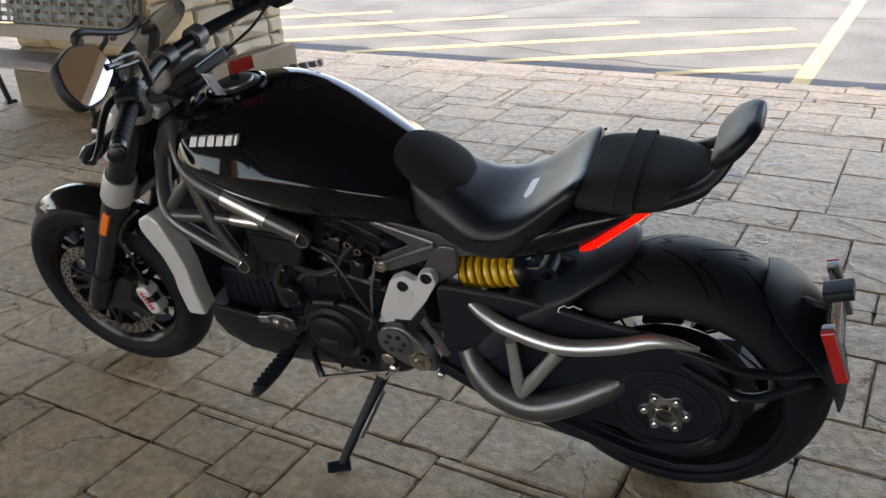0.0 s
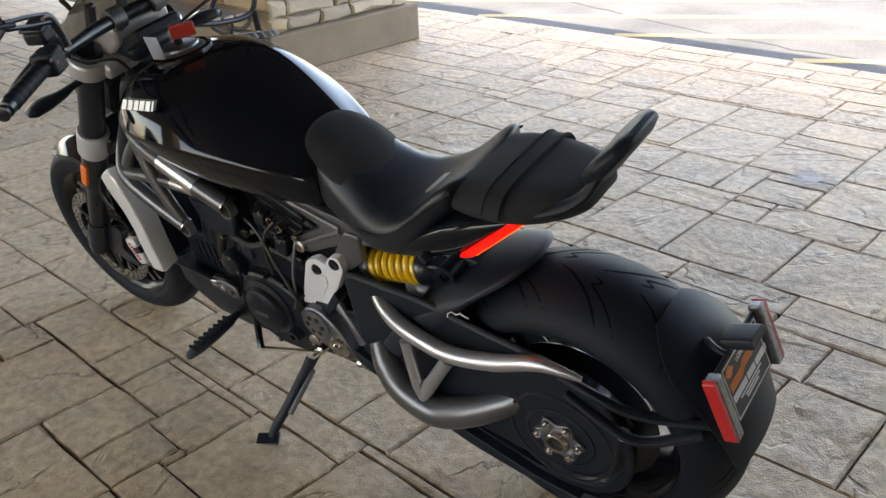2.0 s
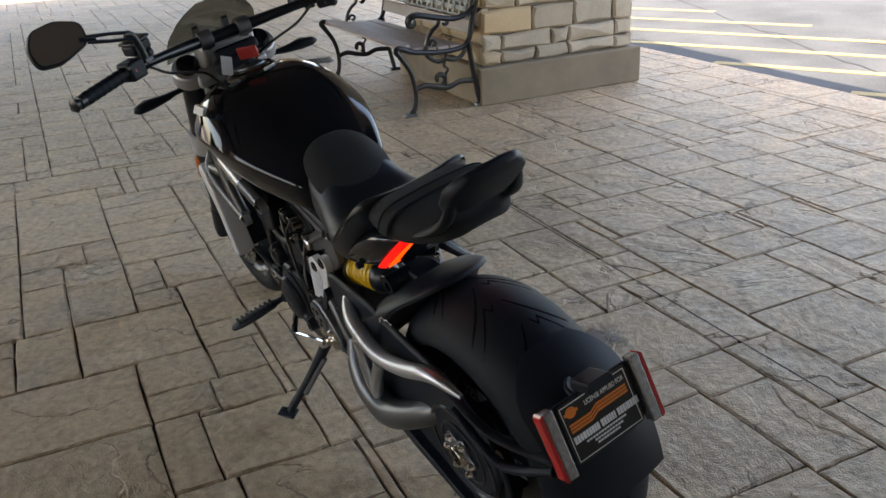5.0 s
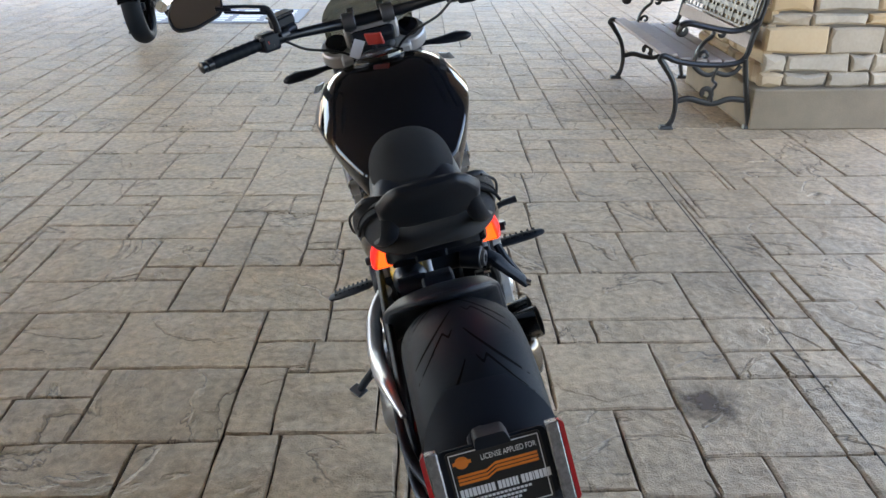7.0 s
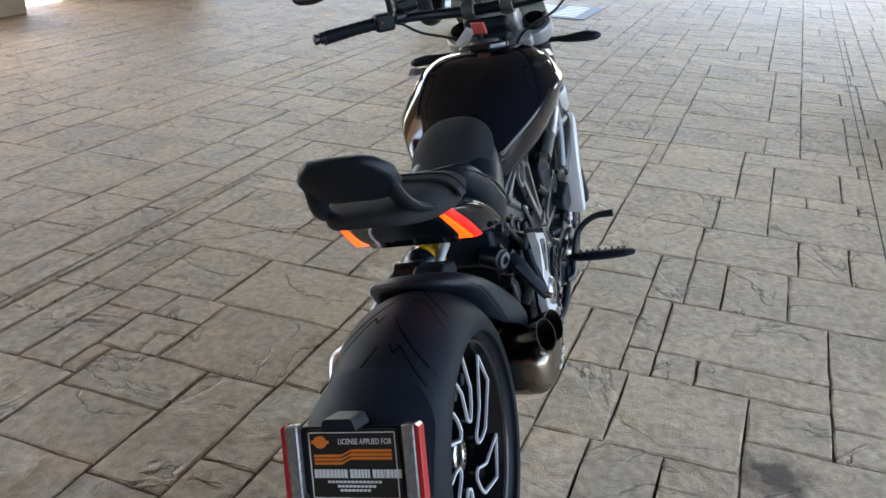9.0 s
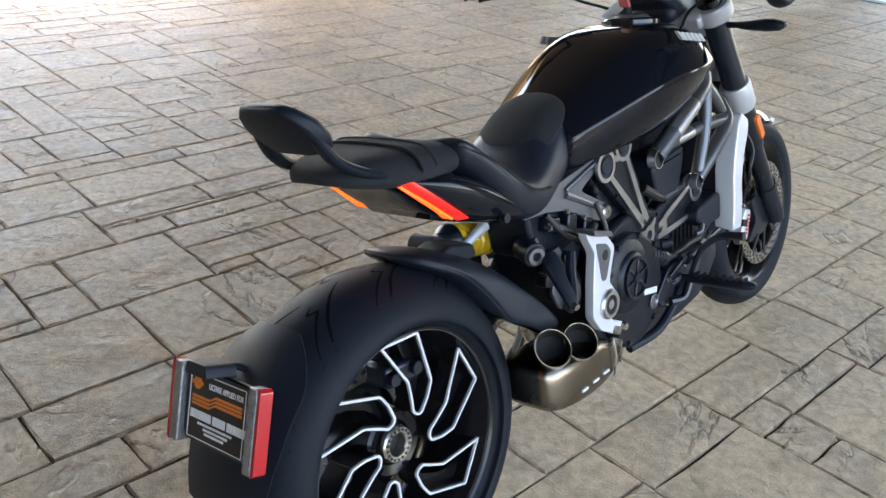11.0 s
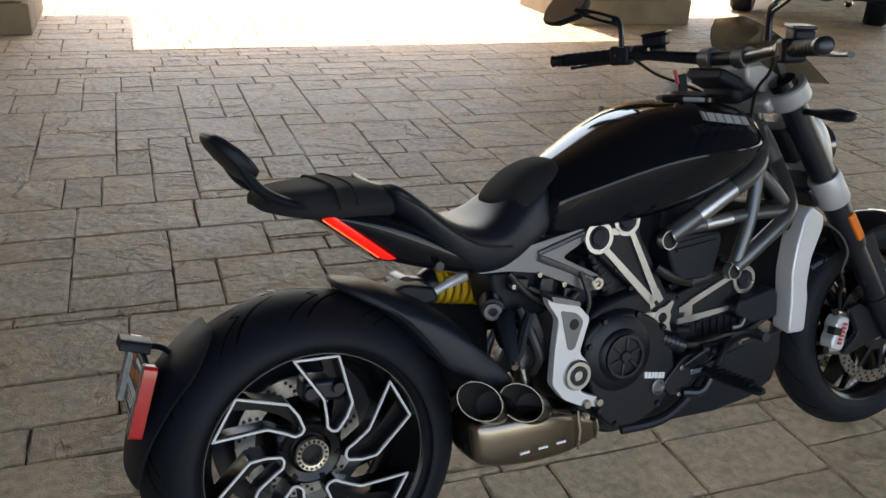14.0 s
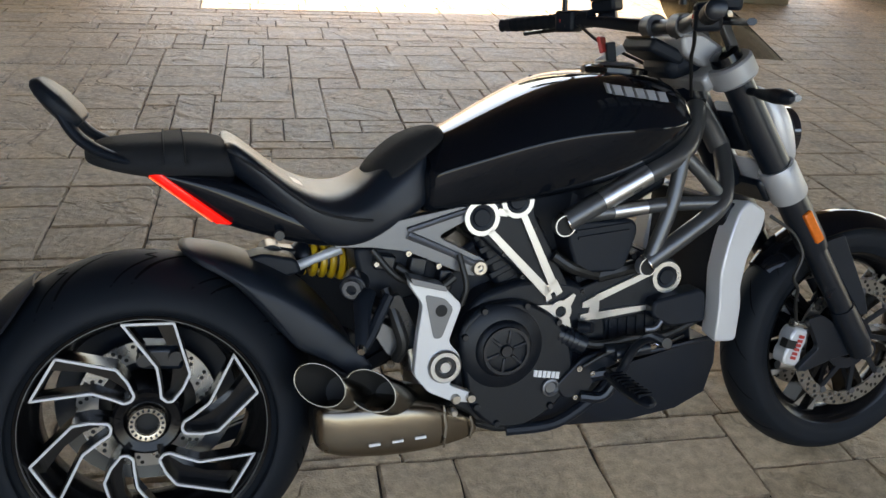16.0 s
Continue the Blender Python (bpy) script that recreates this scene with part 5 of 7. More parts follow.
# belt covers on the right: machined rims on black shields
def belt_cover():
    y = -0.118
    c1, c2, h, c3 = V(0.722, 0, .716), V(0.648, 0, .688), V(0.818, 0, .480), V(1.064, 0, .530)
    up = [(0.640, .655), (0.610, .690), (0.625, .725), (0.665, .735), (0.700, .755), (0.745, .752), (0.765, .715), (0.760, .690), (0.845, .520), (0.815, .500), (0.785, .515)]
    shield = part("belt_shield", plate(rounded(up, .016), -0.114, -0.085), M_ENGINE, eng, "black belt cover", bevel=0.004)
    low = [(0.850, .520), (1.040, .575), (1.085, .570), (1.105, .535), (1.095, .490), (1.06, .455), (0.95, .445), (0.85, .450)]
    shield2 = part("belt_shield", plate(rounded(low, .016), -0.114, -0.085), M_ENGINE, eng, "black belt cover", bevel=0.004)
    def ring(c, r, par):
        part("cover_rim", lathe([(r - .0095, y - .004), (r, y - .004), (r, y + .004), (r - .0095, y + .004)], (c.x, 0, c.z), 36, "y", True), M_ALU, par, "machined silver ring")
        part("pulley_cap", lathe([(0, y - .003), (r * .45, y - .003), (r * .5, y), (r * .62, y - .002), (r * .7, y - .002), (r - .009, y + .002), (r - .009, y + .01), (0, y + .01)], (c.x, 0, c.z), 32), M_MATT, par)
    ring(c1, .034, shield)
    ring(c2, .036, shield)
    ring(c3, .034, shield2)
    bm = bmesh.new()
    for p, q, w0, w1 in (((0.700, .694), (0.681, .697), .007, .007), ((0.664, .660), (0.790, .522), .0068, .0095), ((0.735, .686), (0.800, .540), .0066, .0090)):
        a, b = V(*p), V(*q)
        d = (b - a).normalized()
        n_ = V(-d.y, d.x)
        add_plate(bm, [tuple(a - n_ * w0), tuple(b - n_ * w1), tuple(b + n_ * w1), tuple(a + n_ * w0)], y - .004, y + .004)
    add_plate(bm, [(0.780, .536), (0.808, .549), (0.822, .522), (0.808, .514), (0.803, .524), (0.795, .520), (0.799, .510), (0.786, .504)], y - .004, y + .004)
    part("cover_arm", bm, M_ALU, shield, "machined silver belt cover arms")
    bm = bmesh.new()
    for p, q, w0, w1 in (((0.900, .500), (1.036, .548), .0075, .006), ((0.900, .462), (1.045, .470), .008, .005)):
        a, b = V(*p), V(*q)
        d = (b - a).normalized()
        n_ = V(-d.y, d.x)
        add_plate(bm, [tuple(a - n_ * w0), tuple(b - n_ * w1), tuple(b + n_ * w1), tuple(a + n_ * w0)], y - .004, y + .004)
    add_plate(bm, [(0.868, .494), (0.906, .508), (0.906, .455), (0.862, .455), (0.864, .468), (0.882, .470), (0.884, .482), (0.868, .482)], y - .004, y + .004)
    part("cover_arm", bm, M_ALU, shield2, "machined silver belt cover arms")
    st = bmesh.new()
    add_lathe(st, [(0.012, y - .006), (0.024, y - .006), (0.024, y + .01), (0.012, y + .01)], (h.x, 0, h.z), 32, "y", True)
    for a0, L in ((165, .058), (48, .046), (-62, .050)):
        u = V(math.cos(radians(a0)), math.sin(radians(a0)))
        n_ = V(-u.y, u.x)
        c = V(h.x, h.z)
        add_plate(st, [tuple(c + u * .018 - n_ * .012), tuple(c + u * L - n_ * .004), tuple(c + u * L + n_ * .003), tuple(c + u * .018 + n_ * .012)], y - .005, y + .006)
    part("belt_hub", st, M_ALU, eng, "three-armed machined silver belt hub")


belt_cover()
# horizontal cylinder's rubber shroud
part("cylinder_shroud", plate(rounded([(1.020, .490), (1.072, .497), (1.13, .506), (1.146, .494), (1.146, .43), (1.06, .428), (1.015, .455)], .012), -0.150, -0.10), M_MATT, eng, "black plastic shroud", bevel=0.006)


# -- radiator and its silver guards --
def guard(s):
    o = [(1.215, .700), (1.262, .672), (1.255, .640), (1.218, .575), (1.205, .510), (1.210, .470), (1.202, .388), (1.146, .392), (1.152, .470), (1.150, .545), (1.165, .615), (1.190, .680)]
    rings = []
    for y, k in ((.130, .9), (.176, .97), (.184, .92)):
        cx, cz = 1.195, .54
        rings.append([(cx + (x - cx) * k, s * (y - 0.05 * max(0, (x - 1.17)) - .02 * max(0, z - .6)), cz + (z - cz) * (k * .5 + .5)) for x, z in rounded(o, .012)])
    part("radiator_guard", add_loft(bmesh.new(), rings), M_SILVER, bike, "silver radiator side guard", bevel=0.003)


both(guard)
rad = part("radiator", box((1.190, 0, .545), (0.045, 0.30, 0.28), (0, 6, 0)), M_MATT, bike, "black radiator core", bevel=0.006)
for k in range(14):
    part("fin", box((1.215 - .0018 * k, 0, .665 - .019 * k), (0.004, 0.27, 0.004), (0, 6, 0)), M_SATIN, rad)

# -- belly pan --
rings = []
for x, w, zt, zb in ((0.700, .110, .250, .222), (0.86, .118, .320, .196), (1.00, .124, .352, .190), (1.12, .122, .372, .200), (1.198, .112, .378, .226), (1.212, .10, .37, .25)):
    rings.append([(x, -w, zt), (x, -w * .98, (zt + zb) / 2), (x, -w * .78, zb + .012), (x, -w * .5, zb), (x, w * .5, zb), (x, w * .78, zb + .012), (x, w * .98, (zt + zb) / 2), (x, w, zt), (x, w * .8, zt - .01), (x, -w * .8, zt - .01)])
pan = part("belly_pan", add_loft(bmesh.new(), rings), M_MATT, bike, "dark satin belly pan")
part("pan_edge", tube(spline([(0.90, -.128, .360), (1.05, -.128, .372), (1.19, -.124, .384)], 4), 0.006, 8), M_SATIN, pan)
part("pan_edge", tube(spline([(0.90, .128, .360), (1.05, .128, .372), (1.19, .124, .384)], 4), 0.006, 8), M_SATIN, pan)
part("lower_rail", tube(spline([(0.70, -.125, .235), (0.80, -.145, .245), (0.88, -.150, .290), (0.93, -.150, .335)], 5), 0.012, 10), M_MATT, pan)

# exhaust headers
part("header_pipe", tube(spline([(1.10, -.03, .47), (1.15, -.04, .40), (1.10, -.06, .30), (0.95, -.06, .262), (0.70, -.06, .262), (0.56, -.09, .29)], 6), 0.024, 16), M_STEEL, bike, "brown-tinted steel exhaust header")
part("header_pipe", tube(spline([(0.62, .0, .66), (0.56, .02, .60), (0.54, .05, .45), (0.55, .04, .30), (0.60, .0, .225)], 6), 0.024, 16), M_STEEL, bike)


# -- silencer with two oval tips, on the right --
sil = holder("silencer", Matrix.Identity(4))
sil.parent = bike
rings = []
for x, y0, y1, zt, zb in ((0.296, -.158, -.080, .356, .288), (0.304, -.188, -.056, .366, .262), (0.38, -.194, -.040, .366, .246), (0.46, -.192, -.035, .360, .238), (0.535, -.180, -.040, .342, .236), (0.600, -.160, -.055, .300, .240), (0.636, -.146, -.07, .276, .246)):
    ym, yh, zm, zh = (y0 + y1) / 2, (y1 - y0) / 2, (zt + zb) / 2, (zt - zb) / 2
    rings.append([(x, ym + yh * math.copysign(abs(math.cos(a)) ** .45, math.cos(a)), zm + zh * math.copysign(abs(math.sin(a)) ** .45, math.sin(a))) for a in [2 * math.pi * k / 24 for k in range(24)]])
body = part("silencer_body", add_loft(bmesh.new(), rings), M_BRONZE, sil, "bronze-tinted brushed steel silencer", subsurf=1)
for k in range(3):
    part("slot", box((0.406 + .046 * k, -0.1938 + .003 * k, .282 - .001 * k), (0.022, 0.004, 0.0045), (0, 0, 0)), M_WHITE, body, "bright slot")
for k, x in enumerate((0.548, 0.610)):
    part("weld_seam", tube([(x, -0.179 + .022 * k, .335 - .04 * k), (x + .004, -0.181 + .022 * k, .290 - .015 * k), (x, -.176 + .022 * k, .246)], 0.0025, 6), M_STEEL, body, "raised weld seam")
part("body_bolt", lathe([(0, -.186), (.006, -.186), (.008, -.182), (.008, -.16), (0, -.16)], (0.568, 0, .318), 14), M_STEEL, body)
for cx, cz in ((0.308, .416), (0.402, .392)):
    axis, cut_ = V(-0.64, -0.50, 0.50).normalized(), V(-0.17, -0.965, 0.16).normalized()
    u = axis.cross(V(0, 0, 1)).normalized()
    v = u.cross(axis)
    c = V(cx, -0.194, cz)
    def tip_ring(r, s, sloped=1.0):
        """A ring round the pipe, on the slanted cut at its end and square further in."""
        out = []
        for k in range(40):
            p = r * (math.cos(2 * math.pi * k / 40) * u + math.sin(2 * math.pi * k / 40) * v)
            slide = -p.dot(cut_) / axis.dot(cut_)
            out.append(c + p + axis * (slide * sloped - s))
        return out
    tip = part("exhaust_tip", add_loft(bmesh.new(), [tip_ring(.0346, .0), tip_ring(.0362, .001), tip_ring(.0368, .008), tip_ring(.0375, .045, .8), tip_ring(.037, .085, .3), tip_ring(.033, .12, 0)], caps=False), M_TIPWALL, sil, "brushed dark steel slash-cut exhaust tip")
    part("tip_ring", add_loft(bmesh.new(), [tip_ring(.0348, .0006), tip_ring(.0352, -.0006), tip_ring(.0361, -.0006), tip_ring(.0366, .0012)], caps=False), M_TIPWALL, tip, "thin bright rim of the tip")
    part("tip_inside", add_loft(bmesh.new(), [tip_ring(.0343, .001), tip_ring(.0335, .03), tip_ring(.0325, .075, .5), tip_ring(.001, .085, 0)], caps=False), M_HOLE, tip, "dark pipe inside")
# -- right foot bracket (machined) --
o = [(0.488, .596), (0.552, .574), (0.590, .532), (0.562, .460), (0.586, .430), (0.584, .392), (0.560, .372), (0.615, .346), (0.608, .328), (0.568, .336), (0.520, .362), (0.492, .400), (0.500, .470), (0.512, .540), (0.486, .580)]
hb = part("foot_bracket", plate(rounded(o, .010), -0.168, -0.146), M_SILVER, bike, "machined silver foot bracket", bevel=0.003)
part("bracket_ring", lathe([(0, -0.176), (0.010, -0.176), (0.012, -0.172), (0.020, -0.172), (0.022, -0.177), (0.030, -0.177), (0.034, -0.172), (0.034, -0.15), (0, -0.15)], (0.553, 0, .412), 32), M_ALU, hb, "silver pivot boss")
# Raised plate whose darker grey paints the shade of a machined recess.
part("recess_shade_plate", plate(rounded([(0.516, .560), (0.556, .548), (0.572, .528), (0.548, .470), (0.532, .470)], .008), -0.1695, -0.166), M_GREY, hb, "darker raised plate standing in for a shaded machined recess")
part("bracket_flange", plate(rounded([(0.484, .600), (0.552, .578), (0.556, .566), (0.488, .586)], .004), -0.186, -0.140), M_GREY, hb, "turned-out top flange", bevel=0.002)
part("boss_groove", lathe([(0.013, -0.1765), (0.020, -0.1765), (0.020, -0.172), (0.013, -0.172)], (0.553, 0, .412), 32, "y", True), M_SATIN, hb, "dark groove in the boss")
# A dark disc on the face, coloured like the shade in a hole.
part("bracket_hole_disc", lathe([(0, -0.1705), (0.012, -0.1695), (0.012, -0.16), (0, -0.16)], (0.548, 0, .525), 24), M_HOLE, hb)
for x, z in ((0.575, .342), (0.606, .340)):
    part("bracket_bolt", lathe([(0, -0.178), (0.008, -0.178), (0.010, -0.174), (0.010, -0.15), (0, -0.15)], (x, 0, z), 14), M_STEEL, hb)
# folded passenger peg arm outside it
pa = part("passenger_hanger", add_tube(bmesh.new(), [V(0.420, -.118, .560), V(0.404, -.136, .545), V(0.398, -.158, .516), V(0.391, -.184, .486), V(0.386, -.194, .470)], [0.016, 0.020, 0.016, 0.015, 0.010], 10, flat=0.7), M_MATT, bike, "black passenger peg arm, folded in")
part("hanger_web", add_tube(bmesh.new(), [V(0.452, -.150, .560), V(0.432, -.160, .530), V(0.412, -.176, .500), V(0.394, -.190, .478)], [0.010, 0.011, 0.011, 0.009], 8), M_MATT, pa)
part("hanger_bolt", tube([(0.388, -.190, .478), (0.384, -.203, .474)], [0.009, 0.007], 12), M_STEEL, pa, "steel bolt")
# left bracket
lb = holder("foot_bracket", Matrix.Identity(4))
lb.parent = bike
part("bracket_arm", plate(rounded([(0.452, .600), (0.448, .668), (0.488, .668), (0.535, .600), (0.505, .560)], .012), 0.100, 0.118), M_GREY, lb, "grey bracket arm", bevel=0.003)
o = [(0.612, .570), (0.578, .588), (0.548, .574), (0.536, .602), (0.505, .608), (0.498, .578), (0.532, .520), (0.588, .445), (0.670, .430), (0.642, .500)]
hp = part("heel_plate", plate(rounded(o, .010), 0.118, 0.138), M_EDGE, lb, "machined silver heel plate", bevel=0.004)
part("plate_recess", plate(rounded([(0.604, .535), (0.560, .545), (0.560, .520), (0.590, .478), (0.630, .470)], .006), 0.1375, 0.1392), M_SILVER, hp)
for x, z in ((0.583, .556), (0.521, .588)):
    part("bracket_bolt", lathe([(0, 0.139), (0.006, 0.139), (0.007, 0.1425), (0.012, 0.1425), (0.014, 0.138), (0.014, 0.12), (0, 0.12)], (x, 0, z), 18), M_SATIN, hp, "recessed black bolt")
part("heel_guard", plate(rounded([(0.684, .430), (0.588, .446), (0.535, .515), (0.528, .495), (0.580, .424), (0.682, .402)], .006), 0.112, 0.150), M_MATT, lb, "black rubber lower edge", bevel=0.004)
part("swing_link", tube(spline([(0.553, .135, .470), (0.520, .140, .420), (0.498, .140, .372)], 4), [0.012, 0.010, 0.012], 10), M_GREY, bike, "silver link rod")
pc = part("pulley_cover", plate(rounded([(0.645, .440), (0.600, .450), (0.560, .410), (0.528, .360), (0.520, .325), (0.545, .318), (0.600, .325), (0.665, .365), (0.672, .410)], .02), 0.128, 0.160), M_GREY, bike, "silver front pulley cover", bevel=0.005)
dr = part("drive_pulley", lathe([(0.0, .168), (0.010, .168), (0.034, .166), (0.040, .164), (0.042, .15), (0, .15)], (0.618, 0, .400), 40), M_GREY, pc, "holed silver drive pulley")
# Dark discs on the pulley paint the shade of its holes.
for k in range(6):
    a = 2 * math.pi * k / 6
    part("pulley_hole_disc", lathe([(0, .1685), (0.0065, .1685), (0.0065, .16), (0, .16)], (0.618 + .022 * math.cos(a), 0, .400 + .022 * math.sin(a)), 12), M_HOLE, dr)
part("pivot_boss", lathe([(0, .174), (0.010, .174), (0.014, .168), (0.026, .168), (0.030, .162), (0.030, .14), (0, .14)], (0.562, 0, .352), 28), M_STEEL, pc, "silver pivot boss")
for x, z, r in ((0.520, .308, .010), (0.655, .330, .018), (0.648, .298, .012)):
    part("cover_bolt", lathe([(0, .160), (r * .6, .160), (r, .156), (r, .13), (0, .13)], (x, 0, z), 18), M_STEEL, pc)
part("brake_hose", tube(spline([(0.655, .150, .335), (0.662, .155, .44), (0.70, .150, .52), (0.76, .130, .60), (0.82, .11, .61)], 6), 0.004, 8), M_CABLE, bike, "thin black hose")
part("shift_rod", tube([(0.655, .165, .300), (0.78, .178, .268), (0.835, .185, .255)], 0.0055, 8), M_CHROME, bike, "thin bright shift rod")
part("shift_lever", tube(spline([(0.885, .14, .300), (0.85, .175, .270), (0.838, .186, .256)], 4), 0.009, 8), M_SATIN, bike)


# -- foot pegs --
def peg(s):
    p0, p1 = V(0.915, s * .150, .345 if s < 0 else .335), V(0.905, s * .345, .355 if s < 0 else .325)
    if s > 0:
        p0, p1 = V(0.905, .165, .335), V(0.945, .325, .300)
    pg = bmesh.new()
    line = [p0.lerp(p1, t) for t in (0, .12, .2, .5, .8, .96, 1)]
    add_tube(pg, line, [0.012, 0.013, 0.019, 0.022, 0.020, 0.014, 0.006], 12, flat=0.6)
    ob = part("foot_peg", pg, M_MATT, bike, "black forward foot peg")
    for k in range(8):
        q = p0.lerp(p1, .22 + .09 * k)
        part("peg_rib", box(tuple(q + V(0, 0, .010)), (0.030, 0.006, 0.008)), M_RUBBER, ob)
    part("peg_arm", tube(spline([(0.86, s * .12, .330), (0.89, s * .135, .338), tuple(p0)], 4), [0.020, 0.017, 0.014], 10), M_SATIN, bike, "black peg hanger")


both(peg)
# right brake pedal and master cylinder, left side lever
part("brake_pedal", tube(spline([(0.855, -.150, .300), (0.90, -.165, .300), (0.93, -.172, .345), (0.955, -.190, .410), (0.965, -.235, .445), (0.965, -.290, .452)], 5), [0.012, 0.011, 0.010, 0.009, 0.009, 0.011], 10), M_SATIN, bike, "black foot brake pedal")
part("foot_cylinder", tube([(0.905, -.150, .395), (0.985, -.150, .388)], [0.014, 0.016], 14), M_SATIN, bike)
part("rod_end", tube([(0.985, -.150, .388), (1.05, -.150, .396)], 0.006, 8), M_CHROME, bike)
part("hanger_plate", plate(rounded([(0.80, .330), (0.86, .385), (0.96, .400), (0.975, .375), (0.90, .345), (0.87, .300), (0.82, .295)], .014), -0.148, -0.132), M_SATIN, bike, "black right peg hanger plate", bevel=0.003)
part("left_hanger", plate(rounded([(0.835, .400), (0.90, .398), (1.02, .392), (1.03, .352), (0.93, .335), (0.86, .31), (0.83, .33)], .012), 0.118, 0.134), M_SATIN, bike, "black left peg hanger plate", bevel=0.003)
part("sensor_plate", box((1.005, .138, .374), (0.036, 0.006, 0.020), (0, 8, 0)), M_ALU, bike, "small machined sensor plate", bevel=0.004)

# -- side stand --
ss = part("side_stand", tube(spline([(0.672, .150, .285), (0.700, .185, .225), (0.735, .235, .150), (0.755, .275, .105), (0.765, .296, .078)], 5), [0.016, 0.014, 0.013, 0.012, 0.011], 12), M_MATT, bike, "black side stand, folded out")
part("stand_foot", box((0.772, .305, .0715), (0.060, 0.034, 0.009), (-12.8, 0, 30)), M_SATIN, ss, bevel=0.003)
part("stand_spring", tube([(0.680, .172, .235), (0.728, .245, .130)], 0.008, 8), M_GREY, ss)
part("stand_bolt", lathe([(0, .174), (0.008, .174), (0.014, .170), (0.016, .15), (0, .15)], (0.672, 0, .285), 18), M_CHROME, ss)

# -- shock absorber, lying along the left --
sh = holder("shock_absorber", Matrix.Identity(4))
sh.parent = bike
a, b = V(0.500, .072, .556), V(0.262, .064, .606)
d = (b - a).normalized()
u_ = d.cross(V(0, 1, 0)).normalized()
w_ = d.cross(u_)
coil = []
for k in range(7 * 16 + 1):
    t = k / (7 * 16)
    ang = 2 * math.pi * 7 * t
    coil.append(a.lerp(b, 0.16 + 0.56 * t) + 0.0325 * (math.cos(ang) * u_ + math.sin(ang) * w_))
part("spring", tube(coil, 0.0075, 8), M_SPRING, sh, "yellow coil spring")
part("damper", tube([a.lerp(b, t) for t in (0.05, 0.14, 0.15, 0.19, 0.20, 0.74)], [0.030, 0.034, 0.042, 0.042, 0.021, 0.021], 24), M_GREY, sh, "grey damper body")
part("spring_seat", tube([a.lerp(b, t) for t in (0.73, 0.75, 0.80, 0.84)], [0.040, 0.040, 0.034, 0.022], 24), M_SATIN, sh)
part("shock_eye", tube([b + V(-.004, -.03, .0), b + V(-.004, .03, .0)], 0.024, 20, hollow=.5), M_SATIN, sh)
part("shock_fork", box(tuple(a.lerp(b, .9)), (0.05, 0.044, 0.036), (0, 12, 0)), M_SATIN, sh, bevel=0.006)
part("linkage", plate(rounded([(0.195, .618), (0.235, .628), (0.300, .612), (0.310, .582), (0.250, .574), (0.205, .590)], .012), -0.025, 0.045), M_MATT, sh, "black cast linkage", bevel=0.006)
part("link_rod", tube([(0.280, .022, .578), (0.296, .022, .582), (0.340, .022, .597), (0.395, .022, .614)], [0.012, 0.012, 0.009, 0.012], 12), M_SILVER, sh, "silver link strut")
# reservoir on the right
rv = part("fluid_canister", tube([(0.392, -.105, .566), (0.412, -.060, .572)], 0.026, 24), M_SATIN, bike, "black round canister", bevel=0.003)
part("canister_cap", tube([(0.388, -.112, .565), (0.392, -.103, .566)], [0.018, 0.020], 20, hollow=.55), M_GREY, rv)
part("electrics_box", plate(rounded([(0.40, .640), (0.55, .640), (0.60, .600), (0.60, .545), (0.47, .520), (0.415, .545)], .016), -0.085, 0.03), M_MATT, bike, "black plastic cover under the seat", bevel=0.008)
part("inner_fill", plate(rounded([(0.47, .53), (0.64, .62), (0.78, .74), (1.05, .80), (1.10, .72), (0.85, .60), (0.66, .46), (0.50, .40)], .03), -0.06, 0.08), M_MATT, bike, bevel=0.01)

# -- swingarm --
sw = holder("swingarm", Matrix.Identity(4))
sw.parent = bike
part("upper_pipe", tube(spline([(0.425, .128, 0.535), (0.385, .152, 0.525), (0.325, .170, 0.510), (0.215, .178, 0.492), (0.110, .170, 0.506), (0.030, .160, 0.530), (-0.015, .152, 0.526), (-0.06, .140, 0.508)], 6), [0.014, 0.0165, 0.018, 0.018, 0.0175, 0.016, 0.011, 0.006], 18), M_TUBE, sw, "satin silver curved swingarm tube")
part("lower_pipe", tube(spline([(0.445, .140, 0.400), (0.418, .160, 0.358), (0.375, .172, 0.315), (0.290, .174, 0.288), (0.210, .164, 0.313), (0.13, .138, 0.352), (0.09, .120, 0.378)], 6), [0.024, 0.030, 0.034, 0.036, 0.034, 0.030, 0.022], 18), M_FRAME, sw, "graphite lower swingarm tube")
part("strut", tube([(0.322, .178, 0.485), (0.318, .180, 0.416), (0.316, .180, 0.361), (0.310, .178, 0.322)], [0.013, 0.014, 0.015, 0.013], 14), M_TUBE, sw)
part("strut", tube([(0.215, .180, 0.477), (0.255, .182, 0.416), (0.280, .182, 0.378), (0.305, .178, 0.337)], [0.015, 0.015, 0.016, 0.014], 14), M_TUBE, sw)
part("cross_bar", tube([(0.318, .180, 0.368), (0.285, .180, 0.368)], 0.010, 10), M_GREY, sw)
o = [(0.500, .580), (0.505, .330), (0.40, .300), (0.30, .262), (0.10, .232), (0.0, .222), (-0.07, .240), (-0.12, .300), (-0.142, .390), (-0.10, .462), (0.0, .525), (0.15, .545), (0.30, .575)]
part("arm_plate", plate(rounded(o, .03), 0.128, 0.144), M_MATT, sw, "black swingarm casting behind the tubes", bevel=0.008)
part("arm_ring", lathe([(0.106, .143), (0.109, .148), (0.114, .148), (0.117, .143)], RC, 56, "y", True), M_SATIN, sw, "raised rim round the hub")
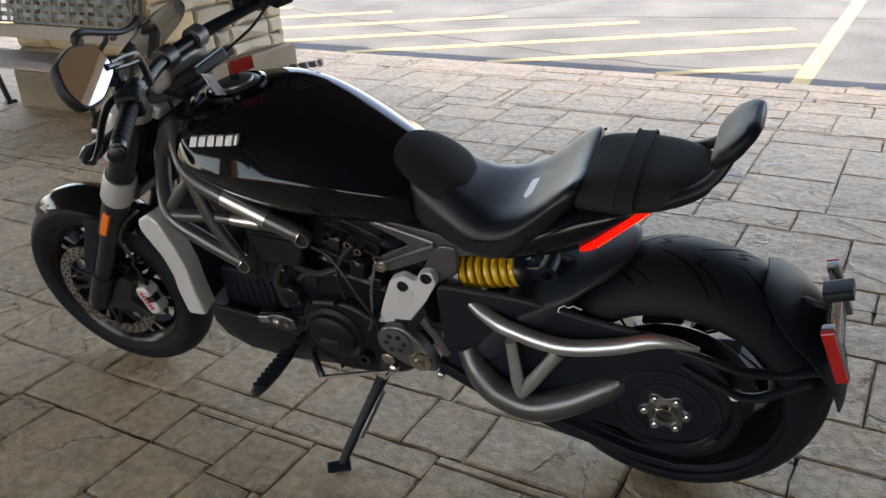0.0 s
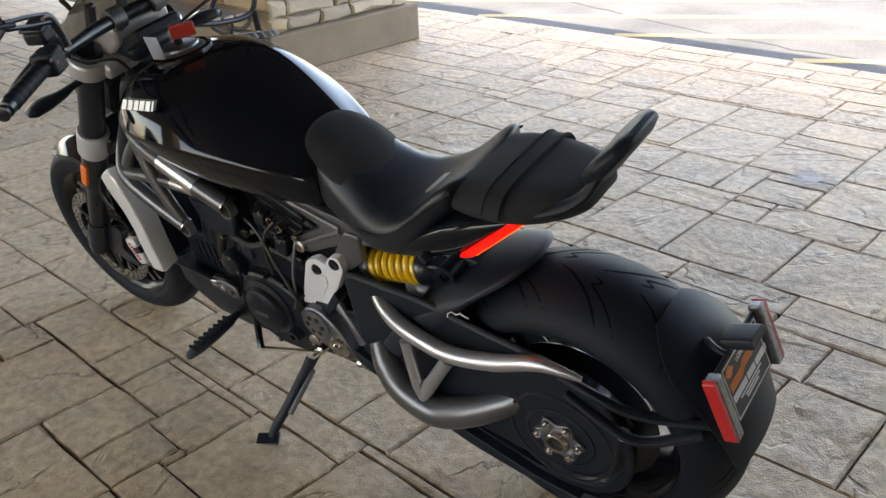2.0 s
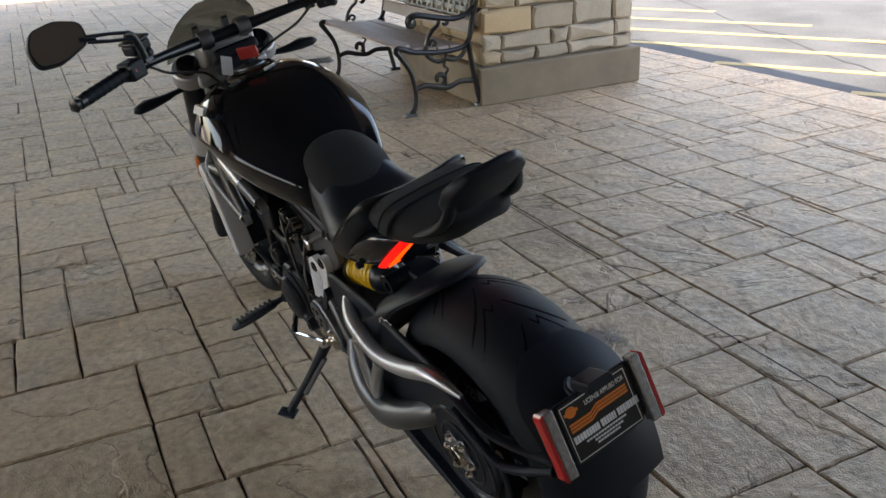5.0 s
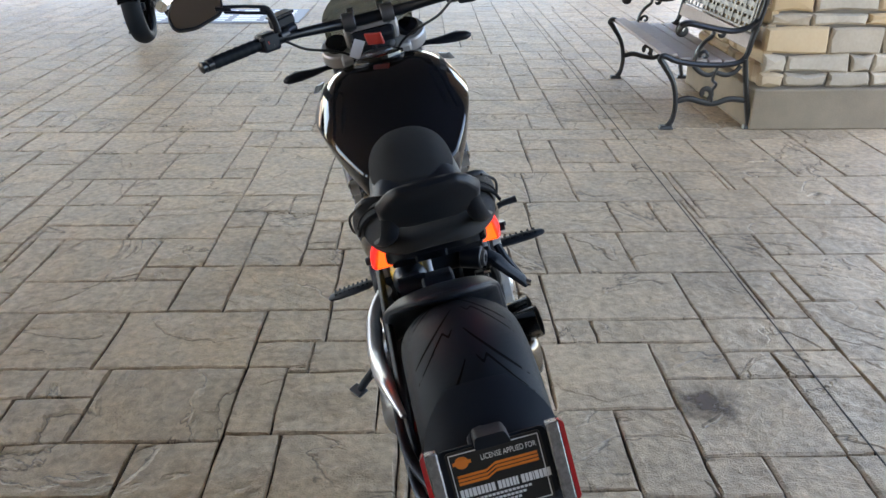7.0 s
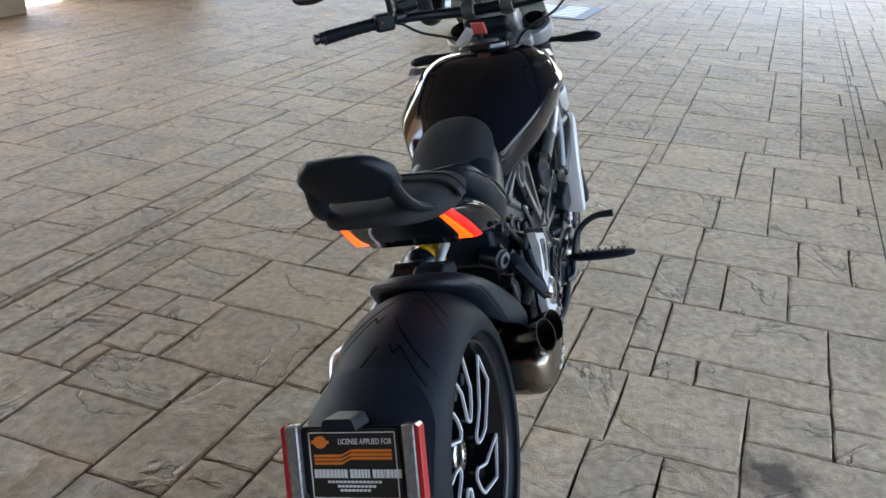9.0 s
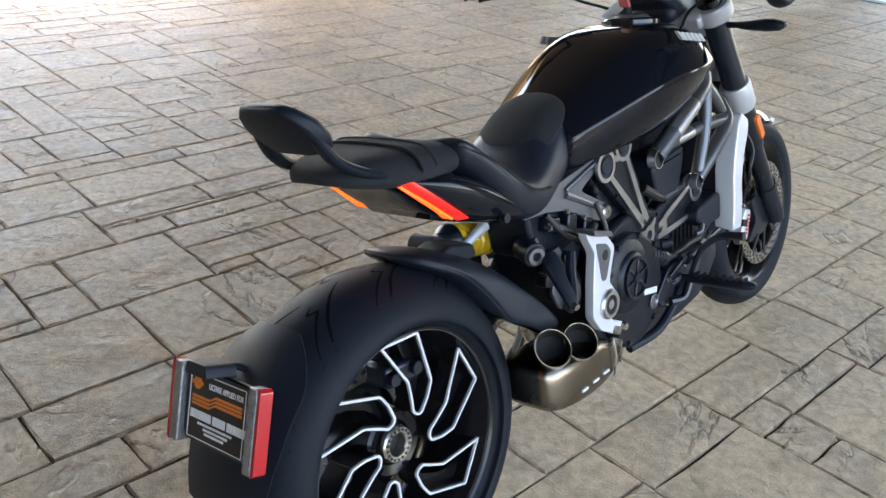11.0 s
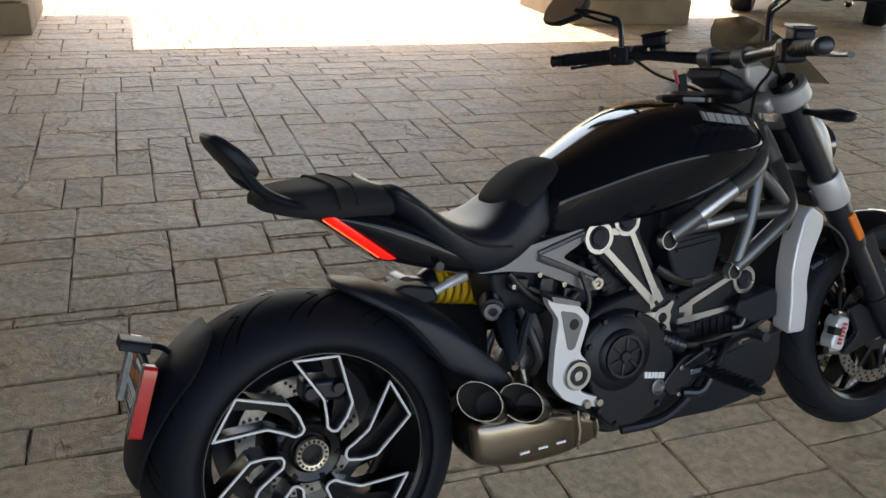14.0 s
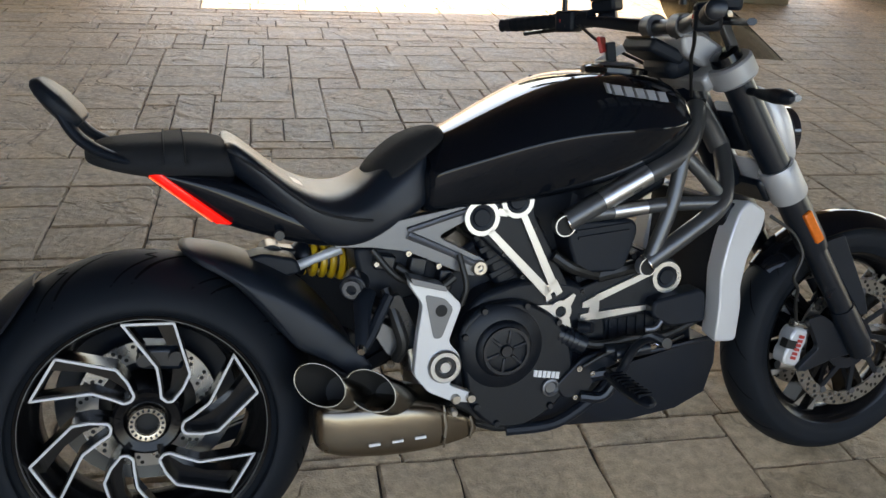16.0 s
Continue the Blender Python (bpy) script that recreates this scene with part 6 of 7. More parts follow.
part("arm_ring", lathe([(0.070, .143), (0.072, .147), (0.076, .147), (0.078, .143)], RC, 48, "y", True), M_SATIN, sw)
# belt and its guard
part("drive_belt", tube(spline([(0.62, .138, .440), (0.35, .136, .46), (0.08, .134, .468), (-0.02, .134, .466), (-0.10, .134, .432), (-0.143, .134, .324), (-0.10, .134, .218), (0.0, .134, .180), (0.12, .134, .190), (0.40, .136, .285), (0.62, .138, .356)], 6), 0.006, 8, flat=2.0), M_RUBBER, sw, "black drive belt")
part("belt_guard", plate(rounded([(0.52, .330), (0.40, .262), (0.22, .195), (0.06, .160), (-0.03, .156), (-0.04, .170), (0.06, .182), (0.20, .225), (0.40, .300), (0.52, .36)], .012), 0.120, 0.160), M_MATT, sw, "black lower belt guard", bevel=0.004)
part("guard_arm", tube(spline([(-0.02, .150, .512), (-0.09, .150, .492), (-0.15, .140, .468), (-0.215, .112, .452), (-0.285, .09, .455)], 5), [0.008, 0.010, 0.011, 0.012, 0.012], 10, flat=0.8), M_SATIN, sw, "black arm that carries the rear mudguard")
part("guard_arm", tube(spline([(-0.03, .150, .47), (-0.10, .150, .430), (-0.17, .140, .40), (-0.27, .10, .43)], 5), [0.008, 0.010, 0.011, 0.012], 10, flat=0.8), M_SATIN, sw)
part("bare_bolt", lathe([(0, .146), (0.011, .146), (0.013, .142), (0.013, .13), (0, .13)], (-0.135, 0, .398), 6), M_WHITE, sw, "pale plastic plug")

# tyre hugger: a shell with a flat crown, a beak at the rear, and flanks swept forward on both sides
def between(table, deg):
    rows = sorted(table)
    return float(np.interp(deg, [q[0] for q in rows], [q[1] for q in rows]))


def hugger():
    # each column: where its rear end begins, its radius by angle, its distance from the middle at the rear and at the front
    crown = ((80, .343), (63, .358), (50, .371), (33, .396), (10, .422))
    columns = (
        (80.0, crown, 0.000, 0.000),
        (79.0, ((80, .341), (63, .356), (50, .369), (33, .394), (10, .420)), .048, .052),
        (74.5, ((75, .335), (63, .350), (50, .362), (33, .388), (10, .416)), .080, .090),
        (71.0, ((72, .329), (63, .341), (50, .354), (33, .382), (10, .412)), .091, .108),
        (61.0, ((63, .325), (50, .338), (33, .372), (10, .442)), .108, .132),
        (57.0, ((60, .322), (50, .331), (33, .360), (10, .436)), .110, .136),
        (42.0, ((46, .314), (33, .325), (10, .420)), .117, .140),
        (26.0, ((28, .304), (10, .390)), .123, .140))
    rings = []
    for k in range(13):
        v = k / 12
        def side(s, d):
            out = []
            for start, radius, y0, y1 in columns:
                deg = start + (10 - start) * v
                r = between(radius, deg) - d
                wide = 1.0 if s < 0 else 1.0 + 0.27 * min(1, max(0, (y0 - .06) / .05)) * min(1, .80 + v) - .10 * v * (y0 > .1)
                a = radians(deg)
                out.append((r * math.cos(a), s * ((y0 + (y1 - y0) * v) * wide - d * (y0 > .1)), RC[2] + r * math.sin(a)))
            return out
        rings.append(side(1, 0)[::-1] + side(-1, 0)[1:] + side(-1, .0045)[::-1] + side(1, .0045)[1:])
    hg = part("tyre_hugger", add_loft(bmesh.new(), rings), M_HUGGER, bike, "matt black plastic tyre hugger", subsurf=1)
    emb = tube([(0.222, .1485, .560), (0.219, .148, .571), (0.209, .147, .578), (0.200, .1465, .573), (0.190, .146, .580), (0.180, .1455, .575), (0.172, .145, .573)], 0.0011, 6)
    part("skyline_mark", emb, M_WHITE, hg, "thin white skyline line mark")


hugger()

# rear mudguard: a broad shell held off the tyre, its upper end rounded
rings = []
for k in range(17):
    t = k / 16
    a = radians(120 + 54 * t)
    R = 0.338 + 0.008 * t
    w = 0.052 + 0.062 * math.sin(math.pi * min(.5, .5 * t * 3.0)) ** .8 - 0.016 * max(0, t - .6) / .4
    def across(lift, narrow):
        return [((R - lift - (0.016 + 0.016 * (1 - t)) * (w * abs(u) / .114) ** 2.2) * math.cos(a), w * u * narrow, RC[2] + (R - lift - (0.016 + 0.016 * (1 - t)) * (w * abs(u) / .114) ** 2.2) * math.sin(a)) for u in [-1 + q / 5 for q in range(11)]]
    rings.append(across(0, 1) + across(.005, .97)[::-1])
part("rear_mudguard", add_loft(bmesh.new(), rings), M_MATT, bike, "matt black tyre-hugging rear mudguard")

ph = holder("plate_holder", pose(-0.305, 0.003, 0.522, 0, 19, 0))
ph.parent = bike
# in the holder's frame the plate lies in y, z and faces -x
part("backing", plate(rounded([(-.088, -.052), (.088, -.052), (.088, .060), (-.088, .060)], .01), 0.000, 0.006, "x"), M_MATT, ph, bevel=0.002)
lp = part("licence_plate", plate(rounded([(-.078, -.058), (.078, -.058), (.078, .056), (-.078, .056)], .008, 4), -0.0022, 0.0, "x"), M_PLATE, ph, "black dealer plate with white and orange print")
FACE = pose(-0.0024, 0, 0) @ pose(0, 0, 0, 90, 0, -90)
border = bmesh.new()
for a_, b_ in (((-.073, -.0535), (.073, -.052)), ((-.073, .050), (.073, .0515)), ((-.0735, -.0525), (-.072, .0505)), ((.072, -.0525), (.0735, .0505))):
    add_plate(border, [(a_[0], a_[1]), (b_[0], a_[1]), (b_[0], b_[1]), (a_[0], b_[1])], -0.0030, -0.0020, "x")
part("plate_border", border, M_WHITE, lp)
part("plate_lettering", mesh_text("LICENSE APPLIED FOR", 0.0128, FACE @ pose(0.022, 0.036, 0) @ Matrix.Diagonal((0.72, 1, 1, 1))), M_WHITE, lp, "white lettering LICENSE APPLIED FOR")
st = bmesh.new()
for k, z in enumerate((.020, .014, .008)):
    add_plate(st, [(.066, z - .008), (.020, z - .008), (.004, z), (-.066, z), (-.066, z + .0042), (.002, z + .0042), (.018, z - .0038), (.066, z - .0038)], -0.0030, -0.0020, "x")
part("orange_stripe", st, M_ORANGE, lp, "three orange stripes")
bars = bmesh.new()
x = .068
for w in (.008, .008, .007, .009, .007, .007, .007, .006, .008, 0, .008, .007, .007, .006, .006, .005, 0, .008, .007, .007, .003, .009, .007, .008, .008):
    if w:
        add_plate(bars, [(x, -.021), (x - w * .70, -.021), (x - w * .70, -.0075), (x, -.0075)], -0.0030, -0.0020, "x")
        x -= w * .70 + .0012
    else:
        x -= .0035
for z, w in ((-.029, .046), (-.036, .030), (-.0425, .026)):
    y = w
    while y > -w:
        add_plate(bars, [(y, z), (y - .0052, z), (y - .0052, z + .0036), (y, z + .0036)], -0.0030, -0.0020, "x")
        y -= .0066
part("plate_bar", bars, M_WHITE, lp, "unreadable white print bars")
shield = bmesh.new()
add_plate(shield, rounded([(.062, .044), (.054, .046), (.046, .044), (.042, .036), (.046, .028), (.054, .025), (.062, .028), (.066, .036)], .003), -0.0030, -0.0020, "x")
add_plate(shield, [(.069, .0385), (.039, .0385), (.039, .033), (.069, .033)], -0.0034, -0.0024, "x")
part("orange_emblem", shield, M_ORANGE, lp, "small orange shield emblem")
part("plate_lamp", plate(rounded([(-.030, 0), (.030, 0), (.026, .020), (-.022, .020)], .006), -0.045, 0.01, "x"), M_MATT, ph, "black number plate lamp", bevel=0.006).location = (0, 0, .062)
for s in (1, -1):
    lampb = part("side_lamp", plate(rounded([(s * .088, -.068), (s * .109, -.068), (s * .109, .064), (s * .088, .064)], .004), -0.012, 0.012, "x"), M_CLEAR, ph, "upright tail lamp with clear and red lens", bevel=0.003)
    part("red_lens", plate(rounded([(s * .1092, -.070), (s * .1170, -.064), (s * .1170, .060), (s * .1092, .066)], .003), -0.011, 0.012, "x"), M_RED, lampb, "red lens", bevel=0.002)
part("bracket", tube(spline([(0.0, .03, .050), (.02, .03, .064), (.045, .01, .066), (.060, -.005, .050)], 4), .006, 8), M_MATT, ph)

# -- caliper, cables --
for s in (1, -1):
    cm = pose(1.438, s * .076, .318, 0, 16, 0)
    cal = part("brake_caliper", turned(plate(rounded([(-.022, -.045), (.016, -.047), (.023, -.028), (.018, -.006), (.024, .016), (.018, .044), (-.016, .045), (-.026, .020), (-.020, 0), (-.027, -.02)], .008), -.020, .022), cm), M_SILVER, bike, "silver radial brake caliper", bevel=0.005)
    # Solid near-black block in place of the caliper's shaded opening.
    part("caliper_gap_block", turned(box((-.018, s * .012, .004), (0.030, 0.022, 0.020)), cm), M_HOLE, cal, "dark block painted as the shaded gap in the caliper")
    bm = bmesh.new()
    for k in range(6):
        add_box(bm, (-.002 + .001 * k, s * .0226, -.026 + .0105 * k), (0.014, 0.002, 0.0072), (0, 0, 0))
    part("caliper_mark", turned(bm, cm), M_REDTAG, cal, "small red mark bars")
    for z in (-.052, .052):
        part("caliper_bolt", turned(tube([(-.022, s * .004, z), (-.010, s * .004, z), (-.009, s * .004, z), (.030, s * .004, z)], [.010, .010, .0085, .0085], 14), cm), M_STEEL, cal, "steel caliper bolt")
    part("caliper_bracket", plate(rounded([(1.46, .385), (1.50, .392), (1.60, .325), (1.605, .285), (1.55, .278), (1.46, .255), (1.44, .262), (1.50, .310)], .012), s * .084, s * .100), M_SATIN, cal, "black caliper carrier", bevel=0.003)
    part("brake_line", tube(spline([(1.440, s * .085, .375), (1.420, s * .10, .43), (1.405, s * .12, .47), (1.385, s * .128, .50), (1.400, s * .13, .55), (1.380, s * .12, .60), (1.330, s * .10, .64)], 6), 0.004, 8), M_CABLE, cal, "black brake hose")
for s in (1, -1):
    part("cable", tube(spline([(1.02, s * .235, 1.050), (1.05, s * .19, 1.012), (1.085, s * .13, .985), (1.12, s * .08, .955), (1.15, s * .04, .90)], 6), 0.0038, 8), M_CABLE, bike, "black control cable")

# -- small fittings on both sides of the engine --
def bolt(x, y, z, r, s, parent, mat=M_STEEL, name="bolt", lab=""):
    part(name, lathe([(0, s * (y + .001)), (r * .42, s * (y + .001)), (r * .5, s * (y + .004)), (r * .92, s * (y + .004)), (r, s * (y + .002)), (r, s * (y - .012)), (0, s * (y - .012))], (x, 0, z), 12), mat, parent, lab)


for x, z, r in ((0.628, .664, .006), (0.695, .610, .005), (0.760, .655, .005), (0.735, .560, .005), (0.870, .515, .0055), (0.985, .555, .005), (0.940, .452, .005), (1.03, .452, .006)):
    bolt(x, .1145, z, r, -1, eng, M_SATIN)
for x, z, r in ((0.850, .362, .007), (0.880, .348, .006), (0.915, .350, .007), (0.935, .372, .0065), (0.842, .300, .006)):
    bolt(x, .150, z, r, -1, eng, M_STEEL)
for x, z, r in ((0.712, .640, .012), (0.690, .624, .012), (0.645, .612, .011)):
    part("pipe_union", tube([(x, .098, z), (x, .124, z)], [r, r * .85], 16, hollow=.55), M_STEEL, eng, "steel pipe union")
for x, z, r in ((0.662, .455, .006), (0.702, .478, .006), (0.765, .482, .006), (0.842, .468, .006), (0.872, .395, .006), (0.862, .318, .006), (0.795, .272, .006)):
    bolt(x, .150, z, r, 1, eng, M_SATIN)


def hose(pts, r, lab="black rubber hose", mat=M_CABLE, parent=None, seg=10):
    return part("hose", tube(spline(pts, 6), r, seg), mat, parent or eng, lab)


# right: water hoses, brake line, wiring, switch and pedal linkage
hose([(0.800, -.120, .600), (0.835, -.128, .575), (0.870, -.122, .560), (0.905, -.112, .548)], 0.012)
hose([(0.905, -.110, .545), (0.950, -.120, .556), (0.985, -.118, .560)], 0.015)
hose([(0.840, -.135, .420), (0.900, -.140, .405), (0.980, -.138, .410), (1.060, -.130, .405), (1.140, -.120, .425)], 0.009)
hose([(0.860, -.150, .365), (0.910, -.160, .392), (0.975, -.158, .398), (1.040, -.150, .392), (1.100, -.140, .402)], 0.0045)
hose([(0.600, -.120, .620), (0.610, -.135, .560), (0.600, -.132, .520)], 0.006)
hose([(0.480, -.100, .600), (0.520, -.118, .575), (0.560, -.122, .560), (0.590, -.120, .575)], 0.009)
hose([(0.455, -.105, .560), (0.470, -.130, .500), (0.480, -.135, .455), (0.470, -.120, .420)], 0.012)
part("brake_switch", tube([(0.925, -.158, .388), (1.005, -.156, .392)], [0.014, 0.014], 16), M_SATIN, eng, "black cylinder of the rear brake")
part("switch_end", tube([(1.005, -.156, .392), (1.022, -.155, .393)], [0.009, 0.008], 12), M_CHROME, eng, "bright fitting")
part("elbow_fitting", tube(spline([(1.000, -.150, .430), (1.022, -.154, .432), (1.036, -.152, .446)], 4), 0.006, 10), M_GREY, eng, "grey hose elbow")
part("coupling", tube([(0.860, -.130, .445), (0.878, -.150, .448)], [0.013, 0.011], 12), M_MATT, eng)
part("starter", tube([(0.800, -.118, .440), (0.870, -.130, .405)], [0.021, 0.021], 18), M_SATIN, eng, "black starter body", bevel=0.002)
for k in range(5):
    t = k / 5
    part("starter_fin", tube([(0.812 + .05 * t, -.120 - .008 * t, .434 - .025 * t), (0.816 + .05 * t, -.121 - .008 * t, .432 - .025 * t)], 0.023, 14), M_SATIN, eng)
part("frame_gusset", plate(rounded([(0.452, .548), (0.478, .555), (0.512, .470), (0.500, .440), (0.470, .470)], .008), -.132, -.118), M_SATIN, bike, "black cast gusset", bevel=0.004)
part("inner_bracket", plate(rounded([(0.440, .500), (0.480, .470), (0.490, .420), (0.455, .425), (0.430, .470)], .008), -.112, -.104), M_GREY, bike, "grey inner bracket", bevel=0.003)
# left: cable loops and wiring, gear sensor, coolant pipe
hose([(0.700, .118, .640), (0.735, .132, .600), (0.752, .135, .540), (0.742, .140, .490)], 0.0045)
hose([(0.655, .120, .590), (0.668, .140, .520), (0.675, .150, .450), (0.690, .152, .415)], 0.0035, "thin grey cable", M_GREY)
hose([(0.880, .110, .600), (0.905, .122, .560), (0.935, .125, .500), (0.925, .130, .430)], 0.011)
hose([(0.760, .115, .560), (0.810, .125, .545), (0.870, .122, .555)], 0.010)
part("water_pump", lathe([(0, .150), (0.016, .150), (0.030, .144), (0.036, .134), (0.036, .11), (0, .11)], (0.900, 0, .470), 28), M_ENGINE, eng, "black water pump cover")
for k in range(4):
    a = 2 * math.pi * k / 4 + .4
    bolt(0.900 + .029 * math.cos(a), .143, .470 + .029 * math.sin(a), .0045, 1, eng, M_STEEL)
part("gear_sensor", tube([(0.712, .150, .330), (0.712, .172, .330)], [0.020, 0.017], 18, hollow=.5), M_SATIN, eng, "black round sensor")
part("frame_plate", plate(rounded([(0.905, .400), (0.945, .412), (0.985, .400), (0.978, .372), (0.930, .362), (0.900, .372)], .006), .140, .152), M_FRAME, bike, "graphite bracket with a bright bolt", bevel=0.003)
bolt(0.955, .153, .390, .010, 1, bike, M_CHROME, "bracket_bolt")
bolt(0.925, .153, .384, .008, 1, bike, M_STEEL, "bracket_bolt")

# silver name plate across the middle of the seat
np_ = part("seat_plate", plate(rounded([(-.008, -.030), (.008, -.030), (.009, .022), (0, .034), (-.009, .022)], .003), 0.0, 0.003, "z"), M_SILVER, seat, "small pale metal plate", bevel=0.001)
np_.matrix_basis = pose(0.308, 0.0, 0.758, 0, 26, 0) @ Matrix.Diagonal((1.25, 1.2, 1, 1))
dimple = part("seat_dimple", lathe([(0, .0), (.014, .0005), (.024, .002), (.027, .001), (.02, -.004), (0, -.006)], (0, 0, 0), 24, "z"), M_SUEDE, seat, "dark dimple round the plate")
dimple.matrix_basis = pose(0.312, 0.0, 0.7545, 0, 24, 0) @ Matrix.Diagonal((0.8, 1.6, 1, 1))

# cut tube ends of the trellis frame, and the dark block behind the lower cylinder
for s in (1, -1):
    for x, y, z, r in ((0.806, .162, .668, .0215), (0.988, .170, .571, .0195)):
        end = part("tube_end", lathe([(r - .0025, s * y), (r, s * y), (r, s * (y - .02)), (r - .0025, s * (y - .02))], (x, 0, z), 28, "y", True), M_ALU, frame_, "bare cut end of the tube")
        part("tube_bore", lathe([(0, s * (y - .004)), (r - .002, s * (y - .004)), (r - .002, s * (y - .018)), (0, s * (y - .018))], (x, 0, z), 24), M_HOLE, end)
# Made-up finned filler that closes the view through the engine to the paving.
part("gap_filler", plate(rounded([(0.84, .470), (1.15, .480), (1.16, .350), (0.90, .320), (0.84, .360)], .02), -.085, .085), M_MATT, eng, "added black filler block behind the lower cylinder", bevel=0.008)
for k in range(9):
    part("filler_fin", box((0.93 + .022 * k, 0, .415), (0.006, 0.178, 0.075)), M_MATT, eng)
# under the seat on the right: relay boxes, clamps and screws
for x, z, w, h in ((0.455, .612, .040, .030), (0.520, .600, .034, .036), (0.575, .566, .030, .044), (0.430, .500, .034, .030)):
    part("relay_box", box((x, -.098, z), (w, 0.030, h), (0, 12, 0)), M_SATIN, bike, bevel=0.004)
for x, z, r in ((0.500, .628, .006), (0.560, .598, .006), (0.437, .612, .005), (0.470, .545, .007), (0.540, .545, .005), (0.412, .520, .006)):
    bolt(x, .114, z, r, -1, bike, M_STEEL, "screw")
hose([(0.430, -.110, .640), (0.470, -.122, .590), (0.520, -.120, .560), (0.560, -.118, .520), (0.585, -.118, .470)], 0.0065, parent=bike)
hose([(0.400, -.100, .600), (0.420, -.118, .540), (0.450, -.120, .510), (0.480, -.118, .520)], 0.005, parent=bike)
# left: relay, clamps and screws round the heads
for x, z, w, h in ((0.700, .575, .036, .050), (0.745, .640, .030, .034), (0.660, .540, .028, .034), (0.835, .520, .034, .040)):
    part("relay_box", box((x, .112, z), (w, 0.030, h), (0, -14, 0)), M_SATIN, bike, bevel=0.004)
for x, z, r in ((0.690, .598, .006), (0.728, .662, .006), (0.665, .560, .005), (0.835, .545, .006), (0.775, .600, .007), (0.905, .545, .006)):
    bolt(x, .130, z, r, 1, bike, M_STEEL, "screw")

# rear brake caliper seen between the spokes
rcal = part("rear_caliper", box((0.035, -.030, .452), (0.085, 0.060, 0.046), (0, 8, 0)), M_SATIN, bike, "black rear brake caliper", bevel=0.010)
for x in (0.005, 0.062):
    part("caliper_piston", tube([(x, -.058, .455), (x, -.072, .455)], [0.014, 0.012], 18), M_SATIN, rcal, "dark piston cap")


# ---- far motorcycle, drain cover, oil stain ----
def far_motorcycle(m):
    fb = holder("motorcycle", m, "dark parked motorcycle seen from behind, further along the pavement", "motorcycle")
    def wheel(x, R, half):
        w = holder("wheel", Matrix.Identity(4))
        w.parent = fb
        tyre(R, half, R - 0.10, (x, 0, R), "tyre", w, "black tyre")
        part("rim", lathe([(R - .10, -half * .7), (R - .115, -half * .4), (R - .115, half * .4), (R - .10, half * .7), (R - .09, half * .7), (R - .09, -half * .7)], (x, 0, R), 48, "y", True), M_RIM, w)
        for k in range(10):
            a = 2 * math.pi * k / 10
            part("spoke", rod((x, 0, R), (x + (R - .11) * math.cos(a), 0, R + (R - .11) * math.sin(a)), 0.010, 8), M_RIM, w)
        part("hub", rod((x, -.06, R), (x, .06, R), 0.035, 20), M_SATIN, w)
    wheel(0.0, 0.32, 0.085)
    wheel(1.55, 0.32, 0.06)
    rings = [[(0.32 * math.cos(radians(a)) * 1.14, w * u, 0.32 + 0.365 * math.sin(radians(a)) - .02 * u * u) for u in (-1, -.5, 0, .5, 1)] + [(0.32 * math.cos(radians(a)) * 1.12, w * u * .95, 0.32 + 0.355 * math.sin(radians(a)) - .02 * u * u) for u in (1, .5, 0, -.5, -1)] for a, w in ((165, .085), (140, .10), (115, .105), (90, .105), (65, .10), (40, .09))]
    part("rear_mudguard", add_loft(bmesh.new(), rings), M_GLOSS, fb, "dark rear mudguard")
    for s in (1, -1):
        part("shock", rod((0.05, s * .14, .34), (0.20, s * .14, .66), 0.022, 12), M_SATIN, fb)
        part("swingarm", box((0.28, s * .13, .33), (0.60, 0.03, 0.05)), M_SATIN, fb, bevel=0.01)
        part("fork_leg", rod((1.55, s * .10, .32), (1.20, s * .10, .98), 0.028, 16), M_SATIN, fb)
        part("silencer", tube([(0.95, s * .16, .30), (0.60, s * .20, .28), (-0.10, s * .22, .30)], [0.03, 0.05, 0.05], 20), M_STEEL, fb, "steel silencer") if s < 0 else None
        part("grip", rod((1.0, s * .36, 1.02), (0.96, s * .46, 1.01), 0.018, 12), M_RUBBER, fb)
    part("engine", box((0.72, 0, .42), (0.46, 0.32, 0.40), (0, 8, 0)), M_ENGINE, fb, "dark engine block", bevel=0.04)
    part("tank", lathe([(0.0, -.30), (0.09, -.28), (0.15, -.10), (0.16, .08), (0.11, .24), (0.0, .28)], (0.80, 0, .82), 24, "x"), M_GLOSS, fb, "dark fuel tank", subsurf=1)
    part("seat", box((0.28, 0, .74), (0.56, 0.26, 0.10), (0, 6, 0)), M_SEAT, fb, "black seat", bevel=0.04)
    part("handlebar", tube(spline([(0.96, .46, 1.01), (1.06, .25, 1.04), (1.12, 0, 1.02), (1.06, -.25, 1.04), (0.96, -.46, 1.01)], 5), 0.013, 10), M_SATIN, fb)
    part("side_stand", tube([(0.62, .14, .26), (0.66, .24, .12), (0.68, .30, .02)], 0.012, 8), M_SATIN, fb)
    part("tail_lamp", box((-0.12, 0, .70), (0.04, 0.10, 0.05)), M_RED, fb, bevel=0.01)
    part("plate_holder", box((-0.20, 0, .58), (0.02, 0.18, 0.12), (0, -15, 0)), M_PLATE, fb, bevel=0.004)


far_motorcycle(pose(-7.00, -0.90, 0.022, -8, 0, 186))

